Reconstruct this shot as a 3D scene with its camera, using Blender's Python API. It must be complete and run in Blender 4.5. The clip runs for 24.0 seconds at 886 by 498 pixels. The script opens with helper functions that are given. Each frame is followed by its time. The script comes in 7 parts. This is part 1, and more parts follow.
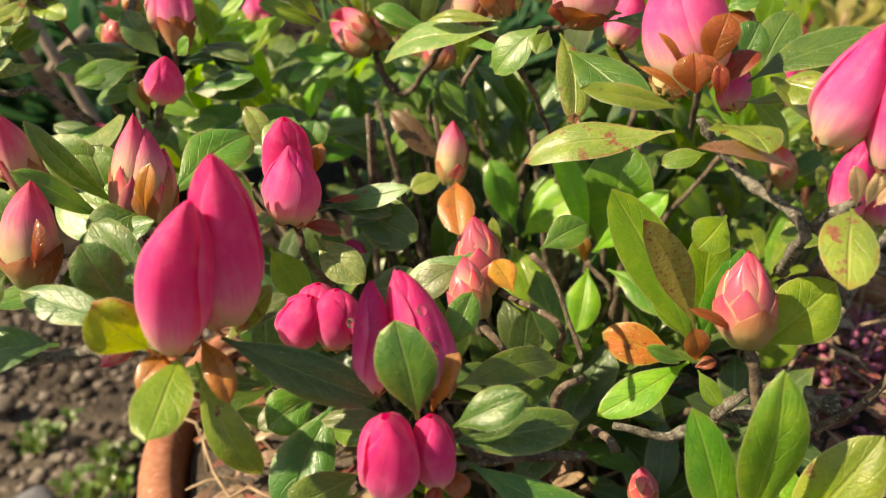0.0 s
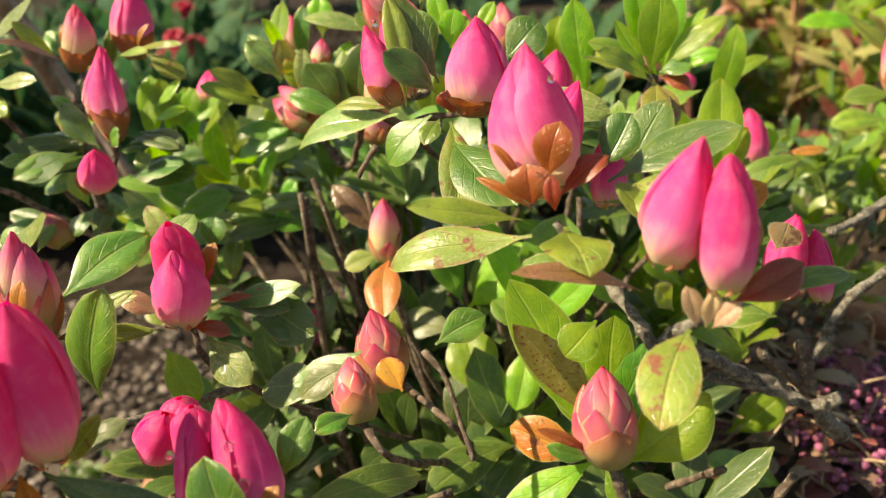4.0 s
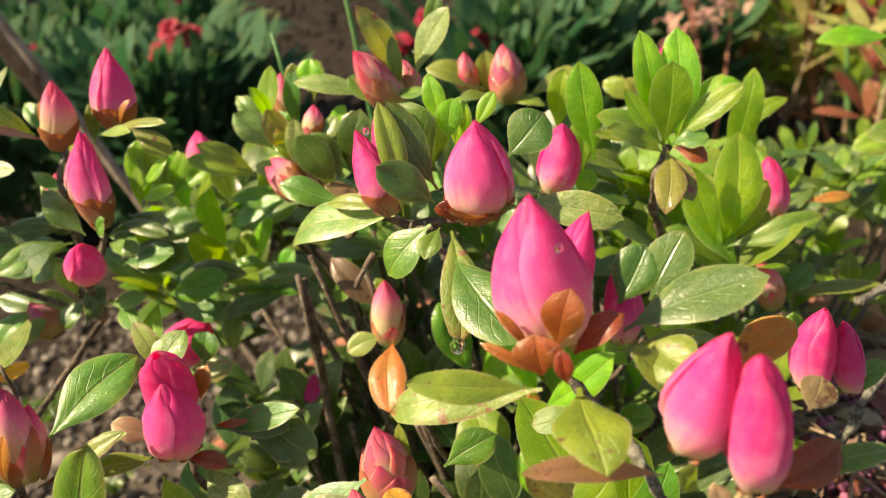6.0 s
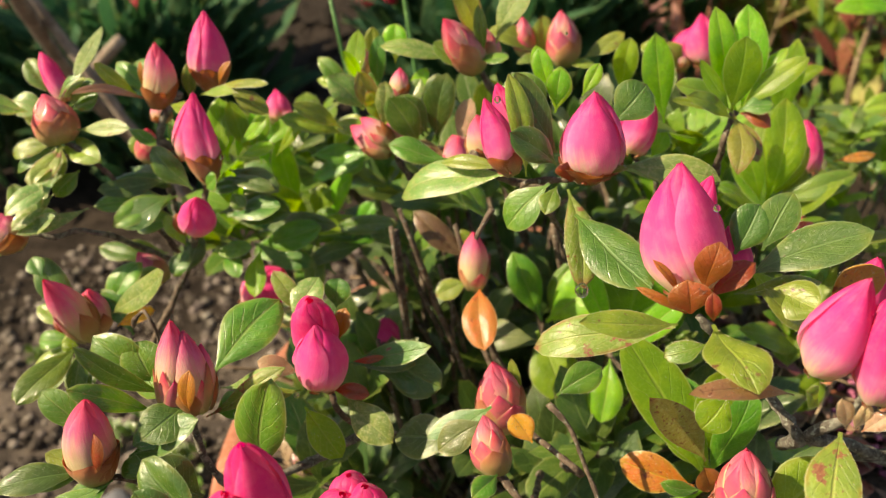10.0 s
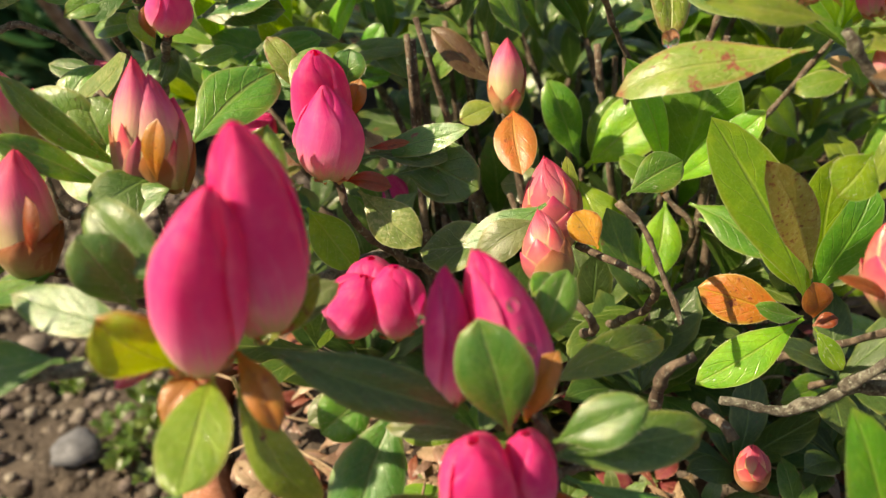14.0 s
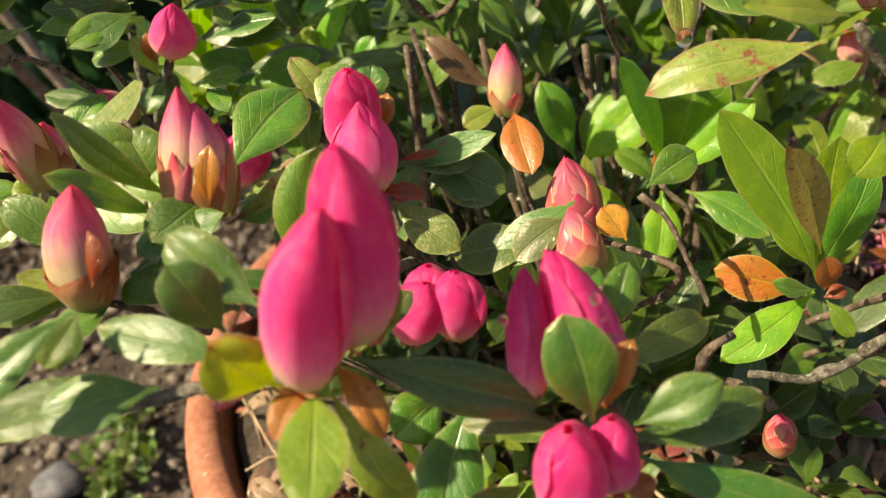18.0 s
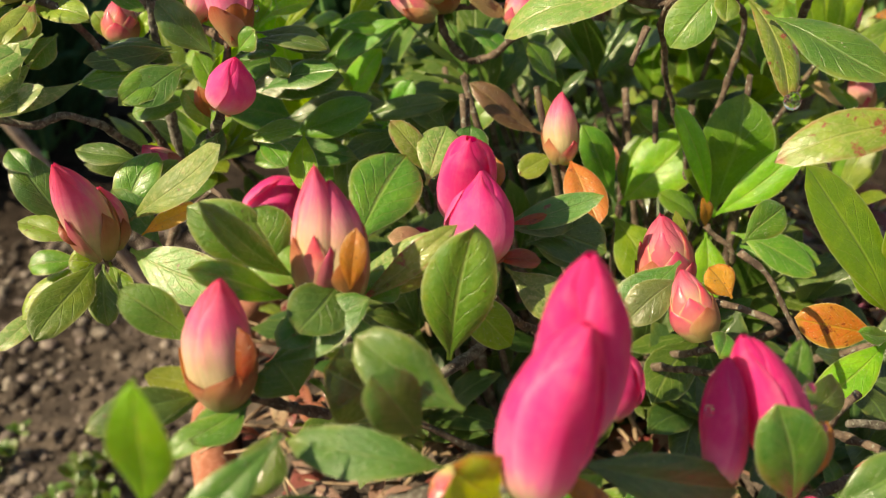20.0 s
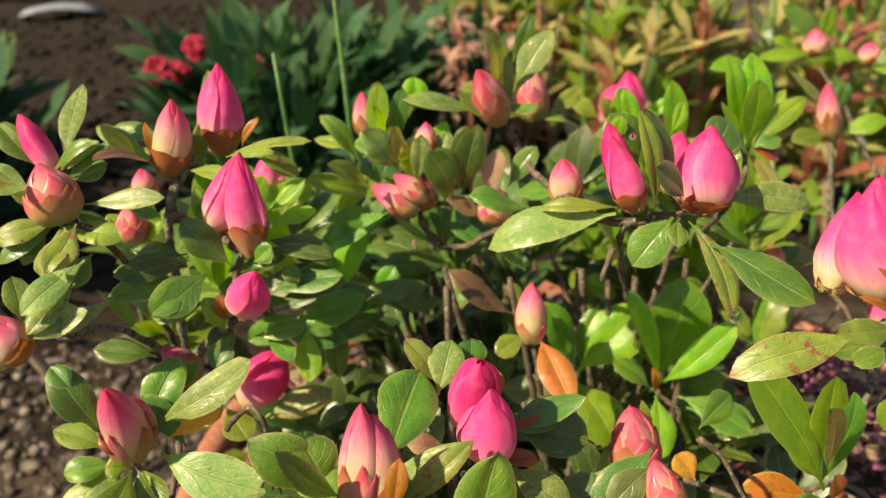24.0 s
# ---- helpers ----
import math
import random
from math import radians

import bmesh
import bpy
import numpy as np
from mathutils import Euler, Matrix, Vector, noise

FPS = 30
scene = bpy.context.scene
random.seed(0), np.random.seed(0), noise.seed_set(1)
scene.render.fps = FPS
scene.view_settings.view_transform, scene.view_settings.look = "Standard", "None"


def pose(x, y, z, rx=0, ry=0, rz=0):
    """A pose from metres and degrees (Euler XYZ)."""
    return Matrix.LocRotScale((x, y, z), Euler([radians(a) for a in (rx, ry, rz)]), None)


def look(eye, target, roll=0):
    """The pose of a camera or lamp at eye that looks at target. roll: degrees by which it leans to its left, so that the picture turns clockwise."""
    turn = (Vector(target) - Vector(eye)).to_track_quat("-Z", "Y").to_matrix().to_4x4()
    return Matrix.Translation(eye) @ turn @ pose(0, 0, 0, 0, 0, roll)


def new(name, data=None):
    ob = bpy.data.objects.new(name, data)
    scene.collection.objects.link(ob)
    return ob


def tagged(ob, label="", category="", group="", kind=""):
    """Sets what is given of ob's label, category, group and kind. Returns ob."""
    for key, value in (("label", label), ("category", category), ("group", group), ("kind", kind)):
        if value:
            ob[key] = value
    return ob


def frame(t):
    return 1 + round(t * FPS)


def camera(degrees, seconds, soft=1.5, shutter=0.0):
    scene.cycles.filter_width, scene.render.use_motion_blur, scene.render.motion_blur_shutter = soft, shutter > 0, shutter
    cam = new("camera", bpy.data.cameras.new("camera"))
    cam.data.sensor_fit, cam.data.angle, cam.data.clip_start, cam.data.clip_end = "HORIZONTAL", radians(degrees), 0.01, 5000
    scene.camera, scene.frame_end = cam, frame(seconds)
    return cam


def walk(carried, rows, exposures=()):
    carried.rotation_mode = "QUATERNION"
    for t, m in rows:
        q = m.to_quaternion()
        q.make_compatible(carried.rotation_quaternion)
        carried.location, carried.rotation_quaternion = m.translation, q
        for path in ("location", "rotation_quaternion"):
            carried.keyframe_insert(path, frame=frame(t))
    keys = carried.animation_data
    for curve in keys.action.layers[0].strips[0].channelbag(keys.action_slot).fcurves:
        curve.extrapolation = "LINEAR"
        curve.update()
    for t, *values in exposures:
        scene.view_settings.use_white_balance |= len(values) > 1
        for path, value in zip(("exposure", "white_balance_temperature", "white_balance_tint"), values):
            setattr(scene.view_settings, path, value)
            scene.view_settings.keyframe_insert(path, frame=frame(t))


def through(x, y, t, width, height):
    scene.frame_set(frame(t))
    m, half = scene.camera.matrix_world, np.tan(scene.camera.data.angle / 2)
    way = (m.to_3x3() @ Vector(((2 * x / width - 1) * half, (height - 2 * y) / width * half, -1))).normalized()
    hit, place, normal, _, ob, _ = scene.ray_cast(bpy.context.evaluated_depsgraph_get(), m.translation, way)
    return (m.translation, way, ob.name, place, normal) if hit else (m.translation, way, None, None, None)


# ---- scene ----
cam = camera(57.8, 24.0, soft=1.2)
cam.data.dof.use_dof, cam.data.dof.focus_distance, cam.data.dof.aperture_fstop = True, 0.185, 18.0
PATH = [
    (0, (-0.00017, 0.00727, 0.34419), (-0.00239, 0.46669, 0.14689), 0.03),
    (0.5, (0.00609, 0.00408, 0.33728), (-0.00232, 0.46359, 0.14036), -0.54),
    (1, (0.01838, -0.00339, 0.33669), (-0.00210, 0.45706, 0.14288), -1.53),
    (1.5, (0.03120, -0.01040, 0.33883), (0.00066, 0.44976, 0.14566), -2.36),
    (2, (0.04470, -0.01120, 0.34090), (0.00847, 0.44847, 0.14754), -2.92),
    (2.5, (0.04341, -0.00846, 0.34888), (0.00209, 0.45212, 0.15872), -2.95),
    (3, (0.04285, 0.00111, 0.35530), (-0.00114, 0.46266, 0.16814), -2.89),
    (3.5, (0.04486, 0.01179, 0.35679), (-0.00360, 0.47319, 0.17035), -3.22),
    (5.5, (0.05466, 0.04222, 0.38307), (-0.01164, 0.49348, 0.17820), -6.02),
    (6, (0.04997, 0.04848, 0.39021), (-0.01166, 0.49689, 0.17776), -6.42),
    (6.5, (0.04764, 0.05662, 0.39298), (-0.00691, 0.50016, 0.16871), -7.26),
    (7, (0.04257, 0.05587, 0.40205), (-0.00714, 0.49509, 0.16835), -7.44),
    (7.5, (0.03052, 0.05388, 0.40534), (-0.01554, 0.48953, 0.16432), -7.10),
    (8, (0.02279, 0.05026, 0.40621), (-0.02071, 0.48518, 0.16340), -6.75),
    (8.5, (0.01811, 0.04606, 0.40430), (-0.02189, 0.48063, 0.16028), -6.28),
    (9, (0.01621, 0.03849, 0.40706), (-0.01927, 0.47330, 0.16277), -5.55),
    (9.5, (0.01196, 0.03010, 0.40724), (-0.02243, 0.46534, 0.16354), -5.19),
    (10, (0.00942, 0.02528, 0.40635), (-0.02403, 0.46033, 0.16219), -4.74),
    (10.5, (-0.00016, 0.02421, 0.39629), (-0.03062, 0.45919, 0.15161), -4.08),
    (11, (-0.00459, 0.02538, 0.38290), (-0.03440, 0.45846, 0.13480), -3.84),
    (11.5, (-0.00602, 0.02890, 0.37360), (-0.03221, 0.46219, 0.12545), -3.46),
    (13.5, (-0.01018, 0.04784, 0.34762), (-0.02491, 0.48120, 0.09867), -2.68),
    (14, (-0.00978, 0.04074, 0.34095), (-0.02812, 0.47360, 0.09135), -3.32),
    (14.5, (-0.00916, 0.03718, 0.33398), (-0.02909, 0.46770, 0.08048), -4.01),
    (15, (-0.00587, 0.03414, 0.33193), (-0.02928, 0.46196, 0.07421), -4.96),
    (15.5, (-0.00602, 0.03159, 0.33297), (-0.03162, 0.45811, 0.07331), -5.68),
    (16, (-0.00645, 0.02824, 0.33611), (-0.03258, 0.45547, 0.07767), -5.80),
    (16.5, (-0.00880, 0.02833, 0.33922), (-0.03254, 0.45727, 0.08338), -5.86),
    (17, (-0.00918, 0.02979, 0.34292), (-0.02406, 0.46075, 0.08983), -5.79),
    (17.5, (-0.01715, 0.03345, 0.34275), (-0.01640, 0.46556, 0.09119), -5.64),
    (18, (-0.03000, 0.03656, 0.34586), (-0.01242, 0.46847, 0.09457), -5.22),
    (18.5, (-0.03902, 0.04213, 0.34415), (-0.00278, 0.47276, 0.09265), -4.48),
    (19, (-0.05018, 0.04352, 0.35134), (-0.00292, 0.47366, 0.10086), -4.42),
    (19.5, (-0.06298, 0.04822, 0.35610), (-0.00214, 0.47524, 0.10321), -3.61),
    (21.5, (-0.08692, 0.06311, 0.36410), (0.02675, 0.48185, 0.11564), -3.42),
    (22, (-0.09285, 0.06253, 0.36988), (0.02359, 0.48275, 0.12522), -3.66),
    (22.5, (-0.09411, 0.06249, 0.37566), (0.02776, 0.48521, 0.13804), -3.14),
    (23, (-0.09554, 0.05734, 0.38269), (0.03419, 0.48498, 0.15842), -1.85),
    (23.5, (-0.09507, 0.05174, 0.39081), (0.03889, 0.48343, 0.17704), -1.09),
    (24, (-0.09484, 0.04834, 0.39708), (0.04183, 0.48305, 0.19129), -0.72),
]
walk(cam, [(t, look(eye, target, roll)) for t, eye, target, roll in PATH], [
    (0.0, 0.83, 8300, 9), (3.0, 1.0, 8300, 9), (6.0, 1.03, 8300, 9), (10.0, 0.83, 8300, 9), (11.0, 0.76, 8300, 9), (14.0, 0.85, 8300, 9), (17.0, 0.83, 8300, 9), (19.0, 0.78, 8300, 9), (22.0, 0.58, 8300, 9), (24.0, 0.68, 8300, 9)])

# ---------------------------------------------------------------- light
SUN = Vector((-0.70, -0.16, 0.68)).normalized()      # towards the sun
world = bpy.data.worlds.new("sky")
scene.world = world
world.use_nodes = True
wt = world.node_tree
sky = wt.nodes.new("ShaderNodeTexSky")
sky.sky_type, sky.sun_disc = "NISHITA", False
sky.sun_elevation, sky.sun_rotation = math.asin(SUN.z), math.atan2(SUN.x, SUN.y)
wt.links.new(sky.outputs[0], wt.nodes["Background"].inputs[0])
wt.nodes["Background"].inputs[1].default_value = 0.077
lamp = bpy.data.lights.new("sun", "SUN")
lamp.energy, lamp.angle, lamp.color = 5.0, radians(0.6), (1.0, 0.90, 0.74)
new("sun", lamp).matrix_world = look(SUN * 5, (0, 0, 0))


# ---------------------------------------------------------------- materials
class Nodes:
    """A small builder for node materials."""

    def __init__(self, name):
        self.mat = bpy.data.materials.new(name)
        self.mat.use_nodes = True
        self.tree = self.mat.node_tree
        self.tree.nodes.clear()
        self.end = self.add("ShaderNodeOutputMaterial")

    def add(self, kind, **values):
        node = self.tree.nodes.new(kind)
        for key, value in values.items():
            setattr(node, key, value)
        return node

    def put(self, socket, value):
        if isinstance(value, bpy.types.NodeSocket):
            self.tree.links.new(value, socket)
        elif isinstance(value, tuple) and len(value) == 3 and socket.type == "RGBA":
            socket.default_value = (*value, 1)
        else:
            socket.default_value = value

    def math(self, op, a, b=0.0, clamp=False):
        node = self.add("ShaderNodeMath", operation=op, use_clamp=clamp)
        self.put(node.inputs[0], a)
        self.put(node.inputs[1], b)
        return node.outputs[0]

    def step(self, value, low, high, to_low=0.0, to_high=1.0):
        node = self.add("ShaderNodeMapRange", interpolation_type="SMOOTHSTEP")
        for i, v in enumerate((value, low, high, to_low, to_high)):
            self.put(node.inputs[i], v)
        return node.outputs[0]

    def mix(self, fac, a, b, blend="MIX"):
        node = self.add("ShaderNodeMix", data_type="RGBA", blend_type=blend)
        self.put(node.inputs[0], fac)
        self.put(node.inputs[6], a)
        self.put(node.inputs[7], b)
        return node.outputs[2]

    def noise(self, vector, scale, detail=3.0, rough=0.55, out=0):
        node = self.add("ShaderNodeTexNoise")
        self.put(node.inputs["Vector"], vector)
        node.inputs["Scale"].default_value = scale
        node.inputs["Detail"].default_value = detail
        node.inputs["Roughness"].default_value = rough
        return node.outputs[out]

    def ramp(self, fac, stops):
        node = self.add("ShaderNodeValToRGB")
        self.put(node.inputs[0], fac)
        els = node.color_ramp.elements
        while len(els) < len(stops):
            els.new(0.5)
        for el, (at, col) in zip(els, stops):
            el.position, el.color = at, (*col, 1)
        return node.outputs[0]

    def hsv(self, color, hue=0.5, sat=1.0, val=1.0):
        node = self.add("ShaderNodeHueSaturation")
        self.put(node.inputs["Hue"], hue)
        self.put(node.inputs["Saturation"], sat)
        self.put(node.inputs["Value"], val)
        self.put(node.inputs["Color"], color)
        return node.outputs[0]

    def bump(self, height, strength, distance):
        node = self.add("ShaderNodeBump")
        node.inputs["Strength"].default_value = strength
        node.inputs["Distance"].default_value = distance
        self.put(node.inputs["Height"], height)
        return node.outputs[0]

    def principled(self, color, rough, normal=None, **more):
        node = self.add("ShaderNodeBsdfPrincipled")
        self.put(node.inputs["Base Color"], color)
        self.put(node.inputs["Roughness"], rough)
        if normal:
            self.put(node.inputs["Normal"], normal)
        for key, value in more.items():
            self.put(node.inputs[key.replace("_", " ")], value)
        return node.outputs[0]

    def leafy(self, front, color, normal, amount):
        """Lets part of the light pass through a thin sheet."""
        thin = self.add("ShaderNodeBsdfTranslucent")
        self.put(thin.inputs[0], color)
        if normal:
            self.put(thin.inputs[1], normal)
        both = self.add("ShaderNodeMixShader")
        self.put(both.inputs[0], amount)
        self.tree.links.new(front, both.inputs[1])
        self.tree.links.new(thin.outputs[0], both.inputs[2])
        return both.outputs[0]

    def done(self, shader):
        self.tree.links.new(shader, self.end.inputs[0])
        return self.mat


def leaf_material(name, colour, vein, spots=0.0, spot=(0.16, 0.07, 0.03), edge=(0.30, 0.28, 0.05), edged=0.35, through=0.25, rough=0.36, joined=False, pale=0.0, size=210, coat=0.7):
    n = Nodes(name)
    uv = n.add("ShaderNodeTexCoord")
    sep = n.add("ShaderNodeSeparateXYZ")
    n.put(sep.inputs[0], uv.outputs["UV"])
    across, along = sep.outputs[0], sep.outputs[1]
    off = n.math("ABSOLUTE", n.math("SUBTRACT", across, 0.5))
    rnd = n.add("ShaderNodeNewGeometry").outputs["Random Per Island"] if joined else n.add("ShaderNodeObjectInfo").outputs["Random"]
    spread = n.add("ShaderNodeVectorMath", operation="ADD")
    n.put(spread.inputs[0], uv.outputs["Object"])
    n.put(spread.inputs[1], rnd)
    place = spread.outputs[0]
    big, fine = n.noise(place, 160, 3), n.noise(place, 1300, 4, 0.75)
    base = n.hsv(colour, n.math("ADD", n.math("MULTIPLY", rnd, 0.05), 0.478), 1.0, n.math("ADD", n.math("MULTIPLY", rnd, 0.55), 0.78))
    base = n.mix(n.step(big, 0.42, 0.68, 0.0, 0.5), base, n.hsv(base, 0.472, 1.0, 1.55))
    base = n.mix(n.step(fine, 0.46, 0.7, 0.0, 0.3), base, n.hsv(base, 0.5, 0.85, 1.5))
    side = n.math("PINGPONG", n.math("SUBTRACT", n.math("MULTIPLY", n.math("ADD", along, n.math("MULTIPLY", n.math("SUBTRACT", big, 0.5), 0.14)), 6.5), n.math("MULTIPLY", off, 4.5)), 0.5)
    side = n.math("MULTIPLY", n.step(side, 0.0, 0.07, 1.0, 0.0), n.step(off, 0.36, 0.48, 1.0, 0.0))
    rib = n.step(off, 0.012, 0.04, 1.0, 0.0)
    base = n.mix(n.math("MAXIMUM", n.math("MULTIPLY", side, 0.34), n.math("MULTIPLY", rib, 0.5)), base, vein)
    rim = n.math("MAXIMUM", n.step(off, 0.38, 0.5), n.step(along, 0.86, 1.0))
    base = n.mix(n.math("MULTIPLY", n.math("MULTIPLY", rim, n.step(big, 0.35, 0.6)), edged), base, edge)
    base = n.mix(n.step(off, 0.468, 0.490, 0.0, 0.55), base, n.hsv(vein, 0.5, 0.8, 1.15))
    if pale:
        base = n.mix(n.math("MULTIPLY", n.step(n.noise(place, 700, 4, 0.7), 0.5, 0.62), pale), base, (0.42, 0.42, 0.18))
    if spots:
        blot = n.noise(place, size, 4, 0.65)
        base = n.mix(n.step(blot, 0.70 - 0.22 * spots, 0.76 - 0.22 * spots), base, spot)
        base = n.mix(n.step(n.noise(place, 900, 2), 0.70 - 0.1 * spots, 0.76, 0.0, 0.8), base, n.hsv(spot, 0.5, 1.0, 0.8))
    net = n.add("ShaderNodeTexVoronoi", feature="DISTANCE_TO_EDGE")
    n.put(net.inputs["Vector"], place)
    net.inputs["Scale"].default_value = 620
    mesh_vein = n.step(net.outputs["Distance"], 0.0, 0.14, 1.0, 0.0)
    base = n.mix(n.math("MULTIPLY", mesh_vein, 0.12), base, vein)
    height = n.math("ADD", n.math("MULTIPLY", side, -0.45), n.math("ADD", n.math("MULTIPLY", rib, -1.0), n.math("ADD", n.math("MULTIPLY", fine, 0.9), n.math("MULTIPLY", mesh_vein, -0.08))))
    normal = n.bump(height, 0.55, 0.0005)
    wet_film = n.bump(height, 0.34, 0.0004)
    shine = n.math("ADD", n.math("MULTIPLY", n.noise(place, 420, 4, 0.7), 0.36), rough - 0.18)
    front = n.principled(base, shine, normal, Specular_IOR_Level=0.4 if coat > 0.2 else 0.2, Coat_Weight=coat, Coat_Roughness=n.math("ADD", n.math("MULTIPLY", n.noise(place, 240, 3), 0.24), 0.02), Coat_Normal=wet_film)
    return n.done(n.leafy(front, n.hsv(base, 0.49, 1.1, 1.7), normal, through))


GREEN_VEIN = (0.26, 0.34, 0.10)
LEAF = {
    "grn": leaf_material("leaf_green", (0.082, 0.192, 0.016), GREEN_VEIN, 0.06, edged=0.5),
    "dark": leaf_material("leaf_dark_green", (0.050, 0.130, 0.015), (0.16, 0.27, 0.08), 0.05, edged=0.4, through=0.18, rough=0.33),
    "dkb": leaf_material("leaf_mid_green", (0.082, 0.235, 0.018), (0.20, 0.36, 0.07), 0.0, edged=0.2, through=0.35),
    "brt": leaf_material("leaf_young_green", (0.18, 0.375, 0.020), (0.38, 0.50, 0.10), 0.0, edged=0.4, through=0.5, rough=0.4),
    "mgr": leaf_material("leaf_fresh_green", (0.115, 0.295, 0.020), (0.30, 0.44, 0.09), 0.05, edged=0.5, through=0.4, rough=0.38),
    "ygr": leaf_material("leaf_yellow_green", (0.17, 0.25, 0.026), (0.36, 0.42, 0.10), 0.25, edged=0.6, through=0.3),
    "yel": leaf_material("leaf_yellowing", (0.28, 0.31, 0.020), (0.42, 0.46, 0.08), 0.1, (0.25, 0.04, 0.01), (0.32, 0.07, 0.01), 0.9, 0.35),
    "pale": leaf_material("leaf_speckled", (0.14, 0.24, 0.05), (0.34, 0.40, 0.14), 0.1, edged=0.6, pale=0.5, rough=0.36),
    "spot": leaf_material("leaf_spotted", (0.16, 0.24, 0.035), (0.36, 0.40, 0.12), 0.5, (0.26, 0.08, 0.05), (0.30, 0.09, 0.05), 0.9, pale=0.3),
    "yspo": leaf_material("leaf_yellow_spotted", (0.19, 0.25, 0.040), (0.45, 0.46, 0.12), 0.6, (0.32, 0.13, 0.07), (0.34, 0.20, 0.04), 0.8),
    "ybr": leaf_material("leaf_bronzed", (0.24, 0.26, 0.04), (0.36, 0.36, 0.12), 0.5, (0.26, 0.08, 0.06), (0.30, 0.10, 0.05), 1.0, pale=0.2),
    "ybrs": leaf_material("leaf_rust_speckled", (0.24, 0.22, 0.055), (0.36, 0.30, 0.10), 0.55, (0.20, 0.085, 0.04), (0.30, 0.14, 0.05), 0.8, pale=0.5, size=900),
    "dgy": leaf_material("leaf_grey_green", (0.10, 0.16, 0.04), (0.22, 0.27, 0.11), 0.35, edged=0.3),
    "brn": leaf_material("leaf_browned", (0.17, 0.11, 0.05), (0.28, 0.20, 0.09), 0.6, (0.10, 0.045, 0.02), edged=0.3),
    "red": leaf_material("leaf_reddened", (0.20, 0.085, 0.045), (0.30, 0.17, 0.08), 0.4, (0.10, 0.03, 0.02), (0.22, 0.16, 0.05), 0.7),
    "oran": leaf_material("leaf_orange", (0.60, 0.26, 0.045), (0.62, 0.36, 0.10), 0.45, (0.36, 0.10, 0.04), (0.48, 0.16, 0.03), 0.8, 0.35, 0.5),
    "orsp": leaf_material("leaf_orange_spotted", (0.58, 0.27, 0.025), (0.55, 0.36, 0.05), 0.55, (0.22, 0.045, 0.015), (0.40, 0.36, 0.05), 0.6, 0.35),
    "crm": leaf_material("leaf_cream", (0.50, 0.33, 0.20), (0.6, 0.46, 0.28), 0.3, (0.45, 0.18, 0.10), edged=0.2, through=0.35),
    "bract": leaf_material("bract_brown", (0.30, 0.095, 0.018), (0.34, 0.12, 0.03), 0.3, (0.15, 0.04, 0.010), (0.34, 0.14, 0.04), 0.6, 0.3, 0.32),
}
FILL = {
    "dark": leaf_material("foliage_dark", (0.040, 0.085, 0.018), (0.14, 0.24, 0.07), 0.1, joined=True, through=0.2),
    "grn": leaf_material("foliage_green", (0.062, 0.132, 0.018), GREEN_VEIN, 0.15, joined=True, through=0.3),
    "brt": leaf_material("foliage_bright", (0.135, 0.245, 0.020), (0.34, 0.46, 0.10), 0.05, joined=True, through=0.4),
    "dry": leaf_material("litter_dry", (0.25, 0.165, 0.11), (0.28, 0.17, 0.09), 0.5, (0.09, 0.04, 0.02), (0.3, 0.12, 0.06), 0.5, 0.15, 0.7, joined=True),
    "rust": leaf_material("litter_red", (0.20, 0.05, 0.033), (0.36, 0.14, 0.08), 0.5, (0.12, 0.03, 0.02), (0.36, 0.16, 0.08), 0.5, 0.15, 0.6, joined=True),
    "far": leaf_material("foliage_far", (0.030, 0.094, 0.043), (0.065, 0.135, 0.07), 0.0, joined=True, through=0.25, rough=0.7, coat=0.0),
    "plume": leaf_material("plume_faded", (0.42, 0.24, 0.20), (0.46, 0.30, 0.24), 0.1, joined=True, through=0.35, rough=0.6, coat=0.0),
    "straw": leaf_material("foliage_straw", (0.34, 0.33, 0.12), (0.38, 0.33, 0.14), 0.3, joined=True, through=0.3, rough=0.55, coat=0.1),
}


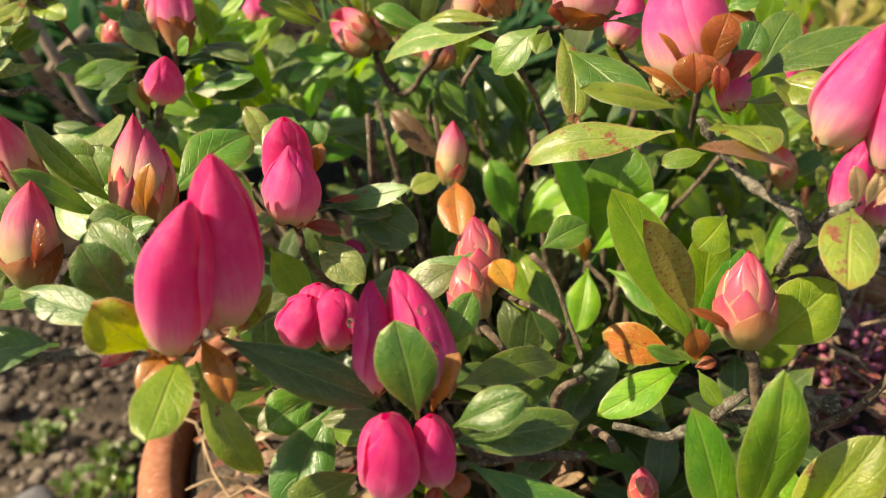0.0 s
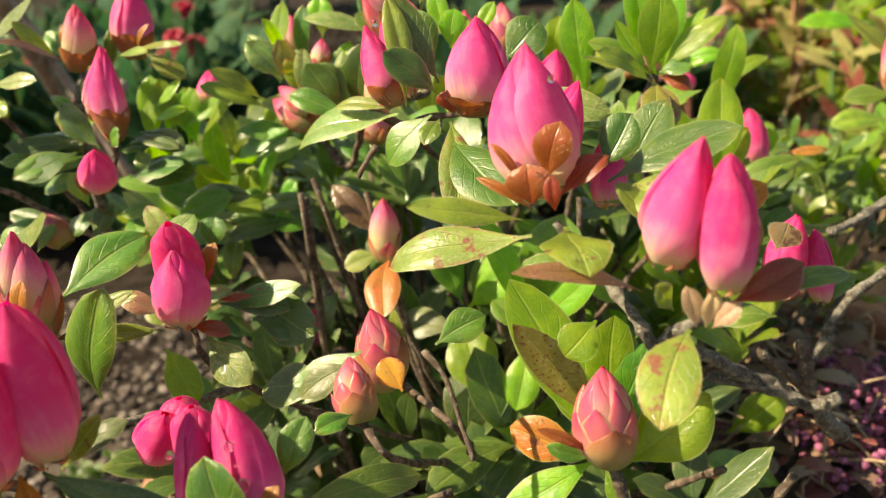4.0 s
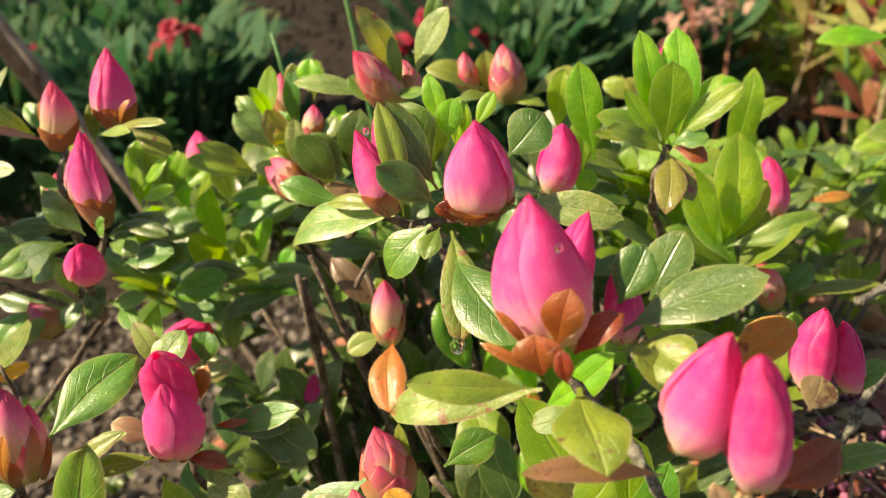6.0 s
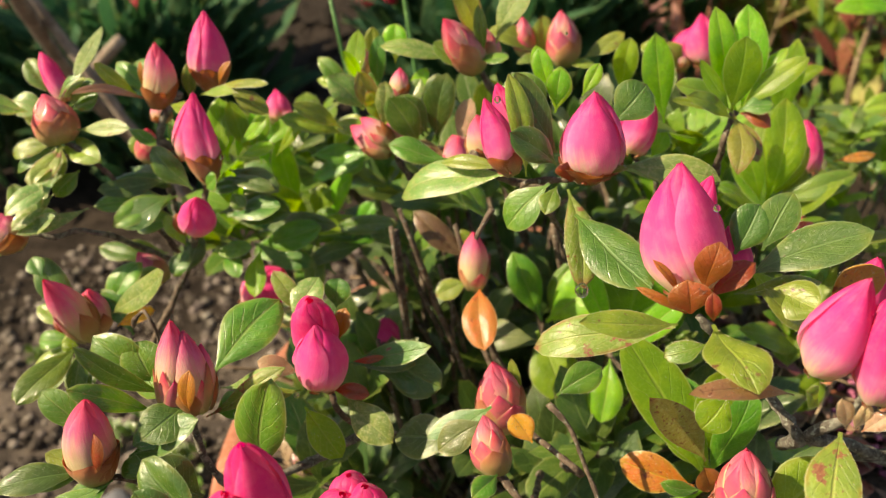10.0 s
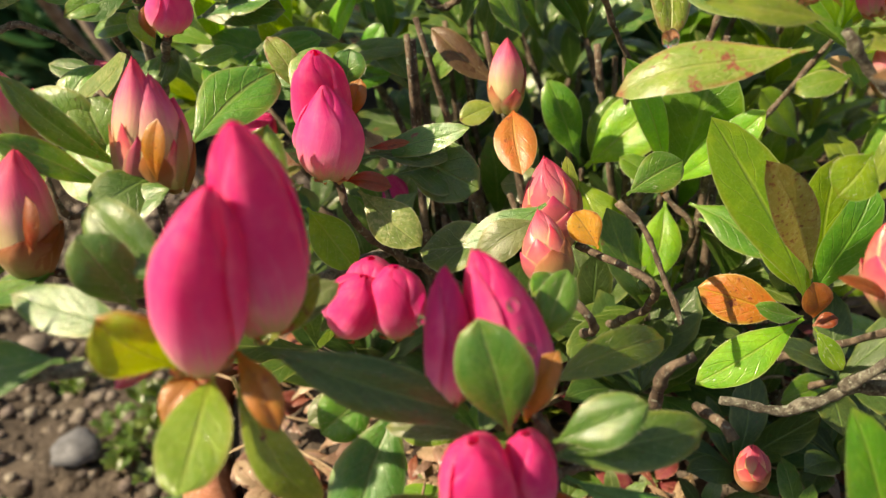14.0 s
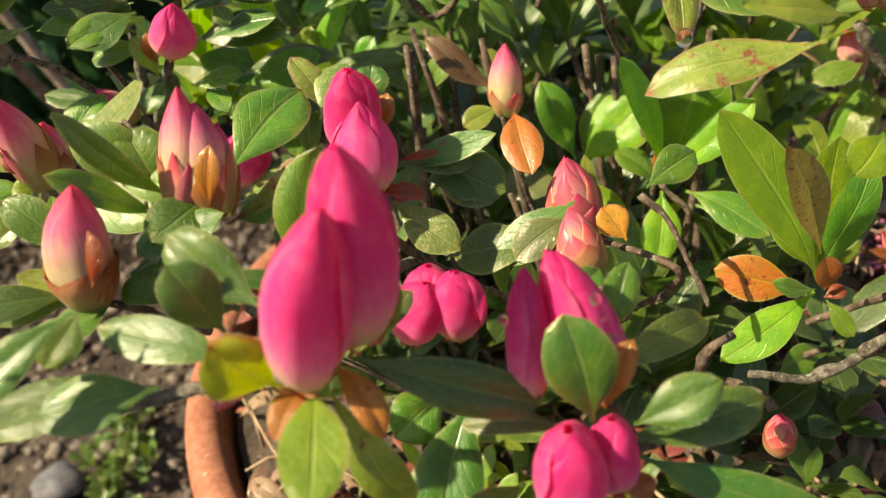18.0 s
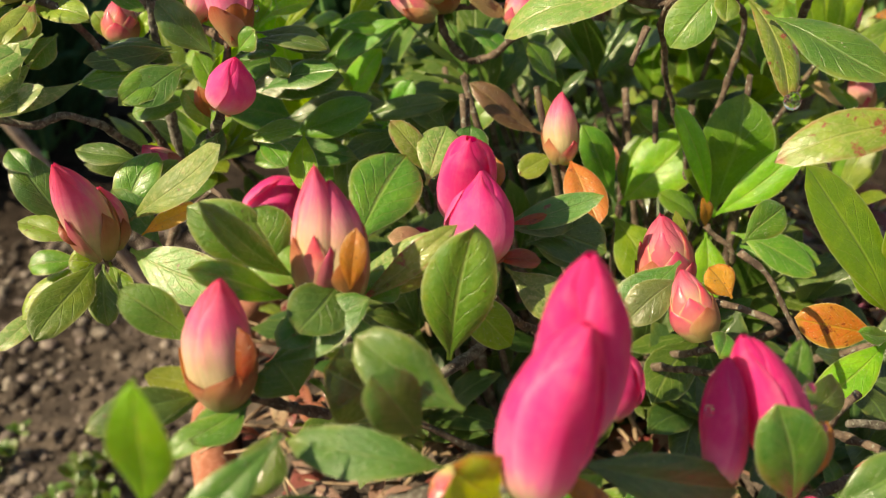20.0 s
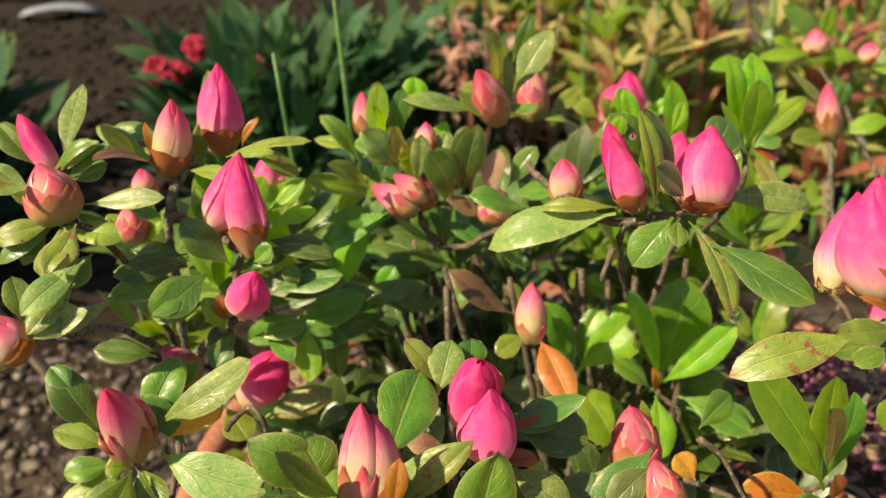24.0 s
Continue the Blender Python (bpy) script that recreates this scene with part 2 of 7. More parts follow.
def petal_material(name, stops):
    n = Nodes(name)
    uv = n.add("ShaderNodeTexCoord")
    sep = n.add("ShaderNodeSeparateXYZ")
    n.put(sep.inputs[0], uv.outputs["UV"])
    rnd = n.add("ShaderNodeObjectInfo").outputs["Random"]
    stretch = n.add("ShaderNodeMapping")
    n.put(stretch.inputs[0], uv.outputs["UV"])
    stretch.inputs["Scale"].default_value = (9.0, 1.4, 1.0)
    n.put(stretch.inputs["Location"], rnd)
    streak = n.noise(stretch.outputs[0], 2.2, 4, 0.6)
    blotch = n.noise(uv.outputs["Object"], 260, 3)
    at = n.math("ADD", sep.outputs[1], n.math("ADD", n.math("MULTIPLY", n.math("SUBTRACT", streak, 0.5), 0.35), n.math("MULTIPLY", n.math("SUBTRACT", rnd, 0.5), 0.10)))
    colour = n.ramp(at, stops)
    colour = n.mix(n.step(streak, 0.45, 0.75, 0.0, 0.22), colour, n.hsv(colour, 0.5, 0.82, 1.2))
    colour = n.mix(n.step(blotch, 0.45, 0.7, 0.0, 0.35), colour, n.hsv(colour, 0.503, 0.82, 1.12))
    colour = n.mix(n.step(n.noise(uv.outputs["Object"], 900, 3, 0.7), 0.55, 0.75, 0.0, 0.25), colour, n.hsv(colour, 0.5, 1.1, 0.75))
    rim = n.math("ABSOLUTE", n.math("SUBTRACT", sep.outputs[0], 0.5))
    colour = n.mix(n.step(rim, 0.34, 0.5, 0.0, 0.32), colour, n.hsv(colour, 0.495, 0.72, 1.2))
    vein = n.noise(stretch.outputs[0], 7.0, 3, 0.6)
    normal = n.bump(n.math("ADD", n.math("MULTIPLY", n.math("ADD", streak, n.math("MULTIPLY", vein, 0.6)), 0.5), n.math("MULTIPLY", n.noise(uv.outputs["Object"], 2600, 2), 0.3)), 0.5, 0.0004)
    front = n.principled(colour, 0.5, normal, Specular_IOR_Level=0.32, Sheen_Weight=0.12, Sheen_Roughness=0.4)
    return n.done(n.leafy(front, n.hsv(colour, 0.5, 1.05, 1.25), normal, 0.40))


CREAM, HOT = (0.62, 0.58, 0.30), (0.73, 0.022, 0.205)
PETAL = {
    "big": petal_material("petal_pink", [(0.0, CREAM), (0.09, (0.80, 0.48, 0.46)), (0.24, (0.82, 0.19, 0.43)), (0.45, (0.80, 0.065, 0.31)), (0.8, (0.77, 0.034, 0.25)), (1.0, HOT)]),
    "bigp": petal_material("petal_pink_pale_foot", [(0.0, (0.62, 0.62, 0.34)), (0.12, (0.78, 0.64, 0.46)), (0.26, (0.82, 0.34, 0.46)), (0.44, (0.82, 0.13, 0.39)), (0.8, (0.78, 0.045, 0.30)), (1.0, HOT)]),
    "mid": petal_material("petal_pale_based", [(0.0, CREAM), (0.35, (0.70, 0.58, 0.34)), (0.54, (0.78, 0.44, 0.40)), (0.76, (0.76, 0.15, 0.32)), (1.0, (0.70, 0.05, 0.15))]),
    "tight": petal_material("petal_furled", [(0.0, CREAM), (0.6, (0.70, 0.46, 0.32)), (0.82, (0.74, 0.20, 0.28)), (1.0, (0.70, 0.06, 0.16))]),
}
SCALE = {
    "brown": petal_material("scale_brown", [(0.0, (0.30, 0.24, 0.08)), (0.2, (0.44, 0.24, 0.09)), (0.6, (0.44, 0.17, 0.05)), (0.88, (0.40, 0.13, 0.035)), (1.0, (0.24, 0.08, 0.02))]),
    "cream": petal_material("scale_cream", [(0.0, (0.38, 0.38, 0.12)), (0.35, (0.56, 0.38, 0.17)), (0.7, (0.54, 0.24, 0.12)), (1.0, (0.36, 0.09, 0.05))]),
}


def rosy_scale():
    """Bud scale: rosy red middle, cream-green foot and margins."""
    n = Nodes("scale_rosy")
    uv = n.add("ShaderNodeTexCoord")
    sep = n.add("ShaderNodeSeparateXYZ")
    n.put(sep.inputs[0], uv.outputs["UV"])
    rnd = n.add("ShaderNodeObjectInfo").outputs["Random"]
    off = n.math("ABSOLUTE", n.math("SUBTRACT", sep.outputs[0], 0.5))
    grain = n.noise(uv.outputs["Object"], 700, 4, 0.6)
    wave = n.math("MULTIPLY", n.math("SUBTRACT", n.noise(uv.outputs["Object"], 330, 3), 0.5), 0.5)
    colour = n.ramp(n.math("ADD", sep.outputs[1], wave), [(0.0, (0.38, 0.43, 0.13)), (0.24, (0.56, 0.47, 0.21)), (0.46, (0.64, 0.22, 0.19)), (1.0, (0.66, 0.04, 0.13))])
    colour = n.mix(n.step(n.math("ADD", off, n.math("MULTIPLY", wave, 0.3)), 0.34, 0.48, 0.0, 0.7), colour, (0.58, 0.46, 0.24))
    colour = n.mix(n.step(grain, 0.5, 0.75, 0.0, 0.5), colour, n.hsv(colour, 0.49, 0.9, 0.6))
    colour = n.hsv(colour, n.math("ADD", 0.485, n.math("MULTIPLY", rnd, 0.03)), 1.0, n.math("ADD", 0.8, n.math("MULTIPLY", rnd, 0.4)))
    normal = n.bump(grain, 0.3, 0.0004)
    front = n.principled(colour, 0.4, normal, Coat_Weight=0.25, Coat_Roughness=0.2)
    return n.done(n.leafy(front, colour, normal, 0.2))


SCALE["rosy"] = rosy_scale()


def rough_material(name, dark, light, scale, rough=0.85, bump=0.6, depth=0.002, speck=None, fleck=0.66, hue=0.0, gloss=0.35):
    n = Nodes(name)
    at = n.add("ShaderNodeTexCoord").outputs["Object"]
    rnd = n.add("ShaderNodeNewGeometry").outputs["Random Per Island"]
    a, b = n.noise(at, scale, 5, 0.6), n.noise(at, scale * 7, 4, 0.65)
    colour = n.mix(n.step(a, 0.35, 0.68), dark, light)
    colour = n.mix(n.step(b, 0.4, 0.7, 0.0, 0.5), colour, n.hsv(colour, 0.5, 0.85, 1.7))
    colour = n.hsv(colour, n.math("ADD", 0.5 - hue / 2, n.math("MULTIPLY", rnd, hue)), 1.0, n.math("ADD", 0.7, n.math("MULTIPLY", rnd, 0.6)))
    if speck:
        colour = n.mix(n.step(n.noise(at, scale * 3, 3), fleck, fleck + 0.06), colour, speck)
    normal = n.bump(n.math("ADD", a, n.math("MULTIPLY", b, 0.6)), bump, depth)
    return n.done(n.principled(colour, rough, normal, Specular_IOR_Level=gloss))


BARK = rough_material("bark", (0.055, 0.038, 0.028), (0.17, 0.125, 0.09), 260, 0.9, 0.9, 0.0009, (0.26, 0.27, 0.22), 0.6)
BARK_GREY = rough_material("bark_lichened", (0.075, 0.062, 0.048), (0.26, 0.245, 0.20), 420, 0.92, 1.0, 0.0012, (0.34, 0.36, 0.29), 0.58)
SOIL = rough_material("soil", (0.042, 0.032, 0.025), (0.115, 0.090, 0.070), 38, 0.95, 1.0, 0.006, (0.22, 0.18, 0.14), 0.64)
STONE = rough_material("stone", (0.075, 0.060, 0.05), (0.205, 0.170, 0.145), 90, 0.8, 0.5, 0.001, hue=0.06)
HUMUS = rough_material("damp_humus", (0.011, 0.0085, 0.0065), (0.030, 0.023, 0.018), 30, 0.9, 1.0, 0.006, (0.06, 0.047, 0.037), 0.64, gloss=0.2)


def garden_ground():
    """Crumbly soil, darker and damper in the flower bed behind the pot."""
    n = Nodes("garden_soil")
    at = n.add("ShaderNodeTexCoord").outputs["Object"]
    sep = n.add("ShaderNodeSeparateXYZ")
    n.put(sep.inputs[0], at)
    a, b = n.noise(at, 38, 5, 0.6), n.noise(at, 266, 4, 0.65)
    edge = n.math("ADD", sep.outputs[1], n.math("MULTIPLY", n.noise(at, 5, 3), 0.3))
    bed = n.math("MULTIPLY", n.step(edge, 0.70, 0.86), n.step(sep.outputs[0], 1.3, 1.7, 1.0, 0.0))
    dry = n.mix(n.step(a, 0.35, 0.68), (0.042, 0.032, 0.025), (0.115, 0.090, 0.070))
    dry = n.mix(n.step(n.noise(at, 114, 3), 0.64, 0.70), dry, (0.22, 0.18, 0.14))
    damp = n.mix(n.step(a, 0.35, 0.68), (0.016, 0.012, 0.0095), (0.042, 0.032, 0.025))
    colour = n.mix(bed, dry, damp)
    colour = n.mix(n.step(b, 0.4, 0.7, 0.0, 0.5), colour, n.hsv(colour, 0.5, 0.85, 1.7))
    normal = n.bump(n.math("ADD", a, n.math("MULTIPLY", b, 0.6)), 1.0, 0.006)
    return n.done(n.principled(colour, 0.95, normal, Specular_IOR_Level=n.math("SUBTRACT", 0.35, n.math("MULTIPLY", bed, 0.25))))


BLUESTONE = rough_material("grey_stone", (0.07, 0.072, 0.08), (0.13, 0.135, 0.15), 60, 0.7, 0.4, 0.001)
CLAY = rough_material("terracotta", (0.30, 0.105, 0.058), (0.40, 0.165, 0.098), 45, 0.82, 0.35, 0.0008, (0.50, 0.33, 0.24), 0.66)
TANCLAY = rough_material("tan_clay", (0.22, 0.15, 0.09), (0.32, 0.23, 0.15), 14, 0.85, 0.3, 0.001)
WOOD = rough_material("weathered_wood", (0.16, 0.12, 0.09), (0.30, 0.24, 0.19), 60, 0.9, 0.6, 0.001)
STRAW = rough_material("dry_stem", (0.20, 0.13, 0.08), (0.36, 0.27, 0.17), 120, 0.85, 0.4, 0.0006)
REDSTEM = rough_material("red_stem", (0.22, 0.075, 0.05), (0.36, 0.17, 0.10), 60, 0.7, 0.3, 0.0006)
GRASS = rough_material("grass_blade", (0.055, 0.16, 0.045), (0.12, 0.26, 0.08), 50, 0.5, 0.2, 0.0004)
PAPER = rough_material("pale_plastic", (0.17, 0.20, 0.25), (0.24, 0.27, 0.33), 20, 0.5, 0.1, 0.0004)
RED = petal_material("petal_red", [(0.0, (0.20, 0.004, 0.015)), (0.4, (0.38, 0.003, 0.030)), (1.0, (0.50, 0.004, 0.055))])
wet = Nodes("water")
WATER = wet.done(wet.principled((1, 1, 1), 0.0, None, Transmission_Weight=1.0, IOR=1.333))


# ---------------------------------------------------------------- mesh helpers
def mesh_object(name, verts, faces, material, uvs=None, parent=None, at=None):
    """Link a smooth mesh; verts are in the world, the origin is put at the place given."""
    at = Vector(at) if at is not None else Vector((0, 0, 0))
    me = bpy.data.meshes.new(name)
    me.from_pydata([tuple(Vector(v) - at) for v in verts], [], faces)
    if uvs is not None:
        layer = me.uv_layers.new(name="UVMap")
        loops = np.empty(len(me.loops), dtype=np.int32)
        me.loops.foreach_get("vertex_index", loops)
        layer.data.foreach_set("uv", np.asarray(uvs, dtype=np.float32)[loops].ravel())
    me.polygons.foreach_set("use_smooth", [True] * len(me.polygons))
    me.materials.append(material)
    ob = new(name, me)
    if parent is None:
        ob.location = at
    else:
        ob.parent = parent
        ob.location = at - origin_of(parent)
    return ob


def origin_of(ob):
    place = Vector(ob.location)
    while ob.parent:
        ob = ob.parent
        place += ob.location
    return place


def thing(name, at, label, category, group="", kind=""):
    ob = new(name)
    ob.location, ob.empty_display_size = at, 0.02
    return tagged(ob, label, category, group, kind)


def grid_faces(rows, cols, start=0):
    return [(start + r * cols + c, start + r * cols + c + 1, start + (r + 1) * cols + c + 1, start + (r + 1) * cols + c) for r in range(rows - 1) for c in range(cols - 1)]


VIEW = Vector((0.0, -0.86, 0.51))
UP = Vector((0, 0, 1))


def blade(base, tip, width, face, rng, fold=None, arch=None, rows=13, cols=9, point=None, stalk=0.03):
    """The sheet of a leaf from base to tip: obovate outline, folded along its midrib, arched and a little wavy."""
    b, t = Vector(base), Vector(tip)
    axis = t - b
    length = max(axis.length, 1e-4)
    d = axis / length
    n = UP * (1 - face) + VIEW * face
    n = n - d * n.dot(d)
    if n.length < 0.15:
        n = VIEW - d * VIEW.dot(d)
    n.normalize()
    s = d.cross(n)
    tilt = rng.uniform(-0.25, 0.25)
    n, s = n * math.cos(tilt) + s * math.sin(tilt), s * math.cos(tilt) - n * math.sin(tilt)
    fold = rng.uniform(0.04, 0.32) if fold is None else fold
    arch = rng.uniform(0.01, 0.10) if arch is None else arch
    droop = rng.uniform(-0.05, 0.08)
    point = rng.uniform(0.42, 0.66) if point is None else point
    side = rng.uniform(-0.05, 0.05)
    ph, wave = rng.uniform(0, 6.3), rng.uniform(0.01, 0.07)
    verts, uvs = [], []
    for i in range(rows):
        v = i / (rows - 1)
        u = max(0.0, (v - stalk) / (1 - stalk))
        half = 0.5 * width * max(math.sin(math.pi * u ** 1.28) ** (point + 0.46 * (1 - u)), 0.08 if v < 0.9 else 0.015)
        mid = b + d * (v * length) + n * (length * (arch * 4 * v * (1 - v) - droop * math.sin(math.pi * 2 * v) * 0.5)) + s * (length * side * math.sin(math.pi * v))
        for j in range(cols):
            q = 2 * j / (cols - 1) - 1
            lift = fold * (1.25 * abs(q) ** 0.75 - 1.05 * abs(q) ** 3) * half
            ripple = wave * width * q * q * math.sin(ph + v * 9 + q * 2) * u
            verts.append(mid + s * (q * half) + n * (lift + ripple))
            uvs.append((0.5 + 0.5 * q, v))
    return verts, uvs


# ---------------------------------------------------------------- the azalea
SHRUB_AT = (0.02, 0.26, 0.10)
shrub = thing("azalea_shrub", SHRUB_AT, "evergreen azalea with pink buds and rain-wet leaves in a pot", "shrub")
made = {"n": 0}
KIND_LABEL = {"yel": "yellowing leaf with a red rim", "spot": "green leaf with red-brown spots", "yspo": "yellow-green leaf with brown blotches", "oran": "withered orange leaf", "orsp": "orange leaf with dark spots", "brn": "browned leaf", "red": "reddened old leaf", "ybrs": "rust-speckled leaf", "ybr": "bronzed green leaf", "brt": "bright young green leaf", "crm": "cream dried leaf"}


HAIR = rough_material("leaf_hair", (0.50, 0.46, 0.34), (0.66, 0.62, 0.50), 300, 0.5, 0.1, 0.0002)


def hairs(verts, uvs, faces, rows, cols, rng):
    """Fine pale bristles along the margins and over the face of a leaf."""
    def put(foot, aim, length, thick):
        aim = aim.normalized()
        s = aim.orthogonal().normalized() * thick
        k = len(verts)
        verts.extend((foot - s, foot + s, foot + aim * length))
        uvs.extend(((0.5, 0.5),) * 3)
        faces.append((k, k + 1, k + 2))

    for edge, inner in ((0, 1), (cols - 1, cols - 2)):
        for i in range(1, rows - 1):
            for k in range(3):
                u = rng.random()
                p = verts[i * cols + edge].lerp(verts[(i + 1) * cols + edge], u)
                out = p - verts[i * cols + inner].lerp(verts[(i + 1) * cols + inner], u)
                ahead = verts[(i + 1) * cols + edge] - verts[i * cols + edge]
                if out.length < 1e-6 or ahead.length < 1e-6:
                    continue
                put(p, out.normalized() + ahead.normalized() * rng.uniform(0.8, 1.8), rng.uniform(0.0003, 0.0008), 0.000014)
    for k in range(46):
        i, j = rng.randrange(1, rows - 2), rng.randrange(1, cols - 2)
        a, b2, c = verts[i * cols + j], verts[i * cols + j + 1], verts[(i + 1) * cols + j]
        along, across = c - a, b2 - a
        up = across.cross(along)
        if up.length < 1e-12:
            continue
        up.normalize()
        if up.dot(VIEW) < 0:
            up = -up
        put(a + across * rng.random() + along * rng.random(), along.normalized() + up * rng.uniform(0.1, 0.5) + across.normalized() * rng.uniform(-0.4, 0.4), rng.uniform(0.0004, 0.0009), 0.000015)


def leaf(base, tip, width, kind, face):
    made["n"] += 1
    rng = random.Random(made["n"])
    verts, uvs = blade(base, tip, width * 0.97, face, rng)
    faces = grid_faces(13, 9)
    sheet = len(faces)
    hairs(verts, uvs, faces, 13, 9, rng)
    ob = mesh_object("leaf", verts, faces, LEAF[kind], uvs, shrub, base)
    ob.data.materials.append(HAIR)
    ob.data.polygons.foreach_set("material_index", [0] * sheet + [1] * (len(faces) - sheet))
    if kind in KIND_LABEL:
        tagged(ob, KIND_LABEL[kind])
    return ob


def bract(base, tip, width):
    made["n"] += 1
    rng = random.Random(made["n"])
    verts, uvs = blade(base, tip, width * 1.05, 0.75, rng, fold=rng.uniform(0.1, 0.45), arch=0.12, rows=9, point=0.50, stalk=0.0)
    return tagged(mesh_object("bract", verts, grid_faces(9, 9), LEAF["bract"], uvs, shrub, base), "glossy brown papery bract")


def girths(points):
    """A smooth outline of a bud: its radius along its length, 1 at its widest."""
    at = np.linspace(-0.12, 1.06, 119)
    r = np.interp(at, [p[0] for p in points], [p[1] for p in points])
    return at, np.convolve(np.pad(r, 3, mode="edge"), np.array((1, 2, 3, 4, 3, 2, 1)) / 16, mode="valid")


OUTLINE = {
    "blunt": girths([(-0.10, 0.30), (0.0, 0.64), (0.1, 0.85), (0.2, 0.96), (0.34, 1.0), (0.52, 0.97), (0.7, 0.85), (0.83, 0.67), (0.93, 0.46), (0.99, 0.26), (1.05, 0.04)]),
    "egg": girths([(-0.10, 0.36), (0.0, 0.60), (0.1, 0.84), (0.2, 0.96), (0.34, 1.0), (0.5, 0.93), (0.7, 0.73), (0.85, 0.48), (0.95, 0.26), (1.0, 0.13), (1.05, 0.02)]),
    "ball": girths([(-0.10, 0.30), (0.0, 0.52), (0.12, 0.82), (0.3, 0.98), (0.45, 1.0), (0.65, 0.95), (0.82, 0.80), (0.93, 0.58), (1.0, 0.30), (1.05, 0.06)]),
    "keg": girths([(-0.10, 0.50), (0.0, 0.72), (0.15, 0.95), (0.3, 1.0), (0.5, 0.97), (0.7, 0.80), (0.86, 0.52), (0.95, 0.30), (1.0, 0.14), (1.05, 0.03)]),
}


def frame_of(base, tip):
    a = Vector(tip) - Vector(base)
    length = a.length
    a = a / length
    s = a.cross(VIEW).normalized()
    return a, s, a.cross(s), length


def lumps(a, s, w, v, th, length):
    """Slow unevenness of a bud's outline."""
    return noise.noise(s * math.cos(th) * 1.3 + w * math.sin(th) * 1.3 + a * (v * 2.2) + Vector((length * 900, 0, 0)))


def shell(base, tip, radius, centre, spread, low, high, swell, twist, rows=10, cols=9, narrow=1.0, tipped=0.35, form="egg", lap=0.0, crease=0.0, flare=0.0, scallop=0.05, bend=0.0, proud=0.0):
    """A curved sheet that hugs a bud: one petal or one scale."""
    a, s, w, length = frame_of(base, tip)
    b = Vector(base)
    at, girth = OUTLINE[form]
    verts, uvs = [], []
    for i in range(rows):
        k = i / (rows - 1)
        for j in range(cols):
            q = 2 * j / (cols - 1) - 1
            wide = spread * (1 - narrow * max(0.0, (k - 1 + tipped) / tipped) ** 2)
            v = low + (high - low) * k
            th = centre + q * wide + twist * v
            back = scallop * (abs(q) ** 3 * k - q * q * (1 - k) ** 2)
            over = lap * (q if q > 0 else 0.6 * q) * min(1, 4 * k)
            fold = -crease * math.exp(-(q / 0.14) ** 2) * math.sin(math.pi * min(1, 1.15 * k))
            pleat = 0.35 * crease * math.sin(q * 7.0 + centre * 3) * k
            r = radius * float(np.interp(v, at, girth)) * (1 + proud + swell * k + 0.04 * (1 - q * q) + over + fold + pleat + flare * k * k * k) * (1 + 0.08 * lumps(a, s, w, v, th, length))
            verts.append(b + a * (length * (v - back)) + s * (bend * length * math.sin(math.pi * v)) + (s * math.cos(th) + w * math.sin(th)) * r)
            uvs.append((0.5 + 0.5 * q, k))
    return verts, uvs


BUD_LABEL = {"big": "plump deep pink bud, nearly open", "bigp": "plump pink bud with a pale cream base", "mid": "half-grown pink bud with a pale base", "tight": "tightly scaled rosy bud with cream margins"}
STAGES = {"big": ("big", "blunt"), "bigr": ("big", "ball"), "bigp": ("bigp", "egg"), "bigs": ("bigp", "egg"), "mid": ("mid", "keg"), "mids": ("mid", "keg"), "tight": ("tight", "keg")}


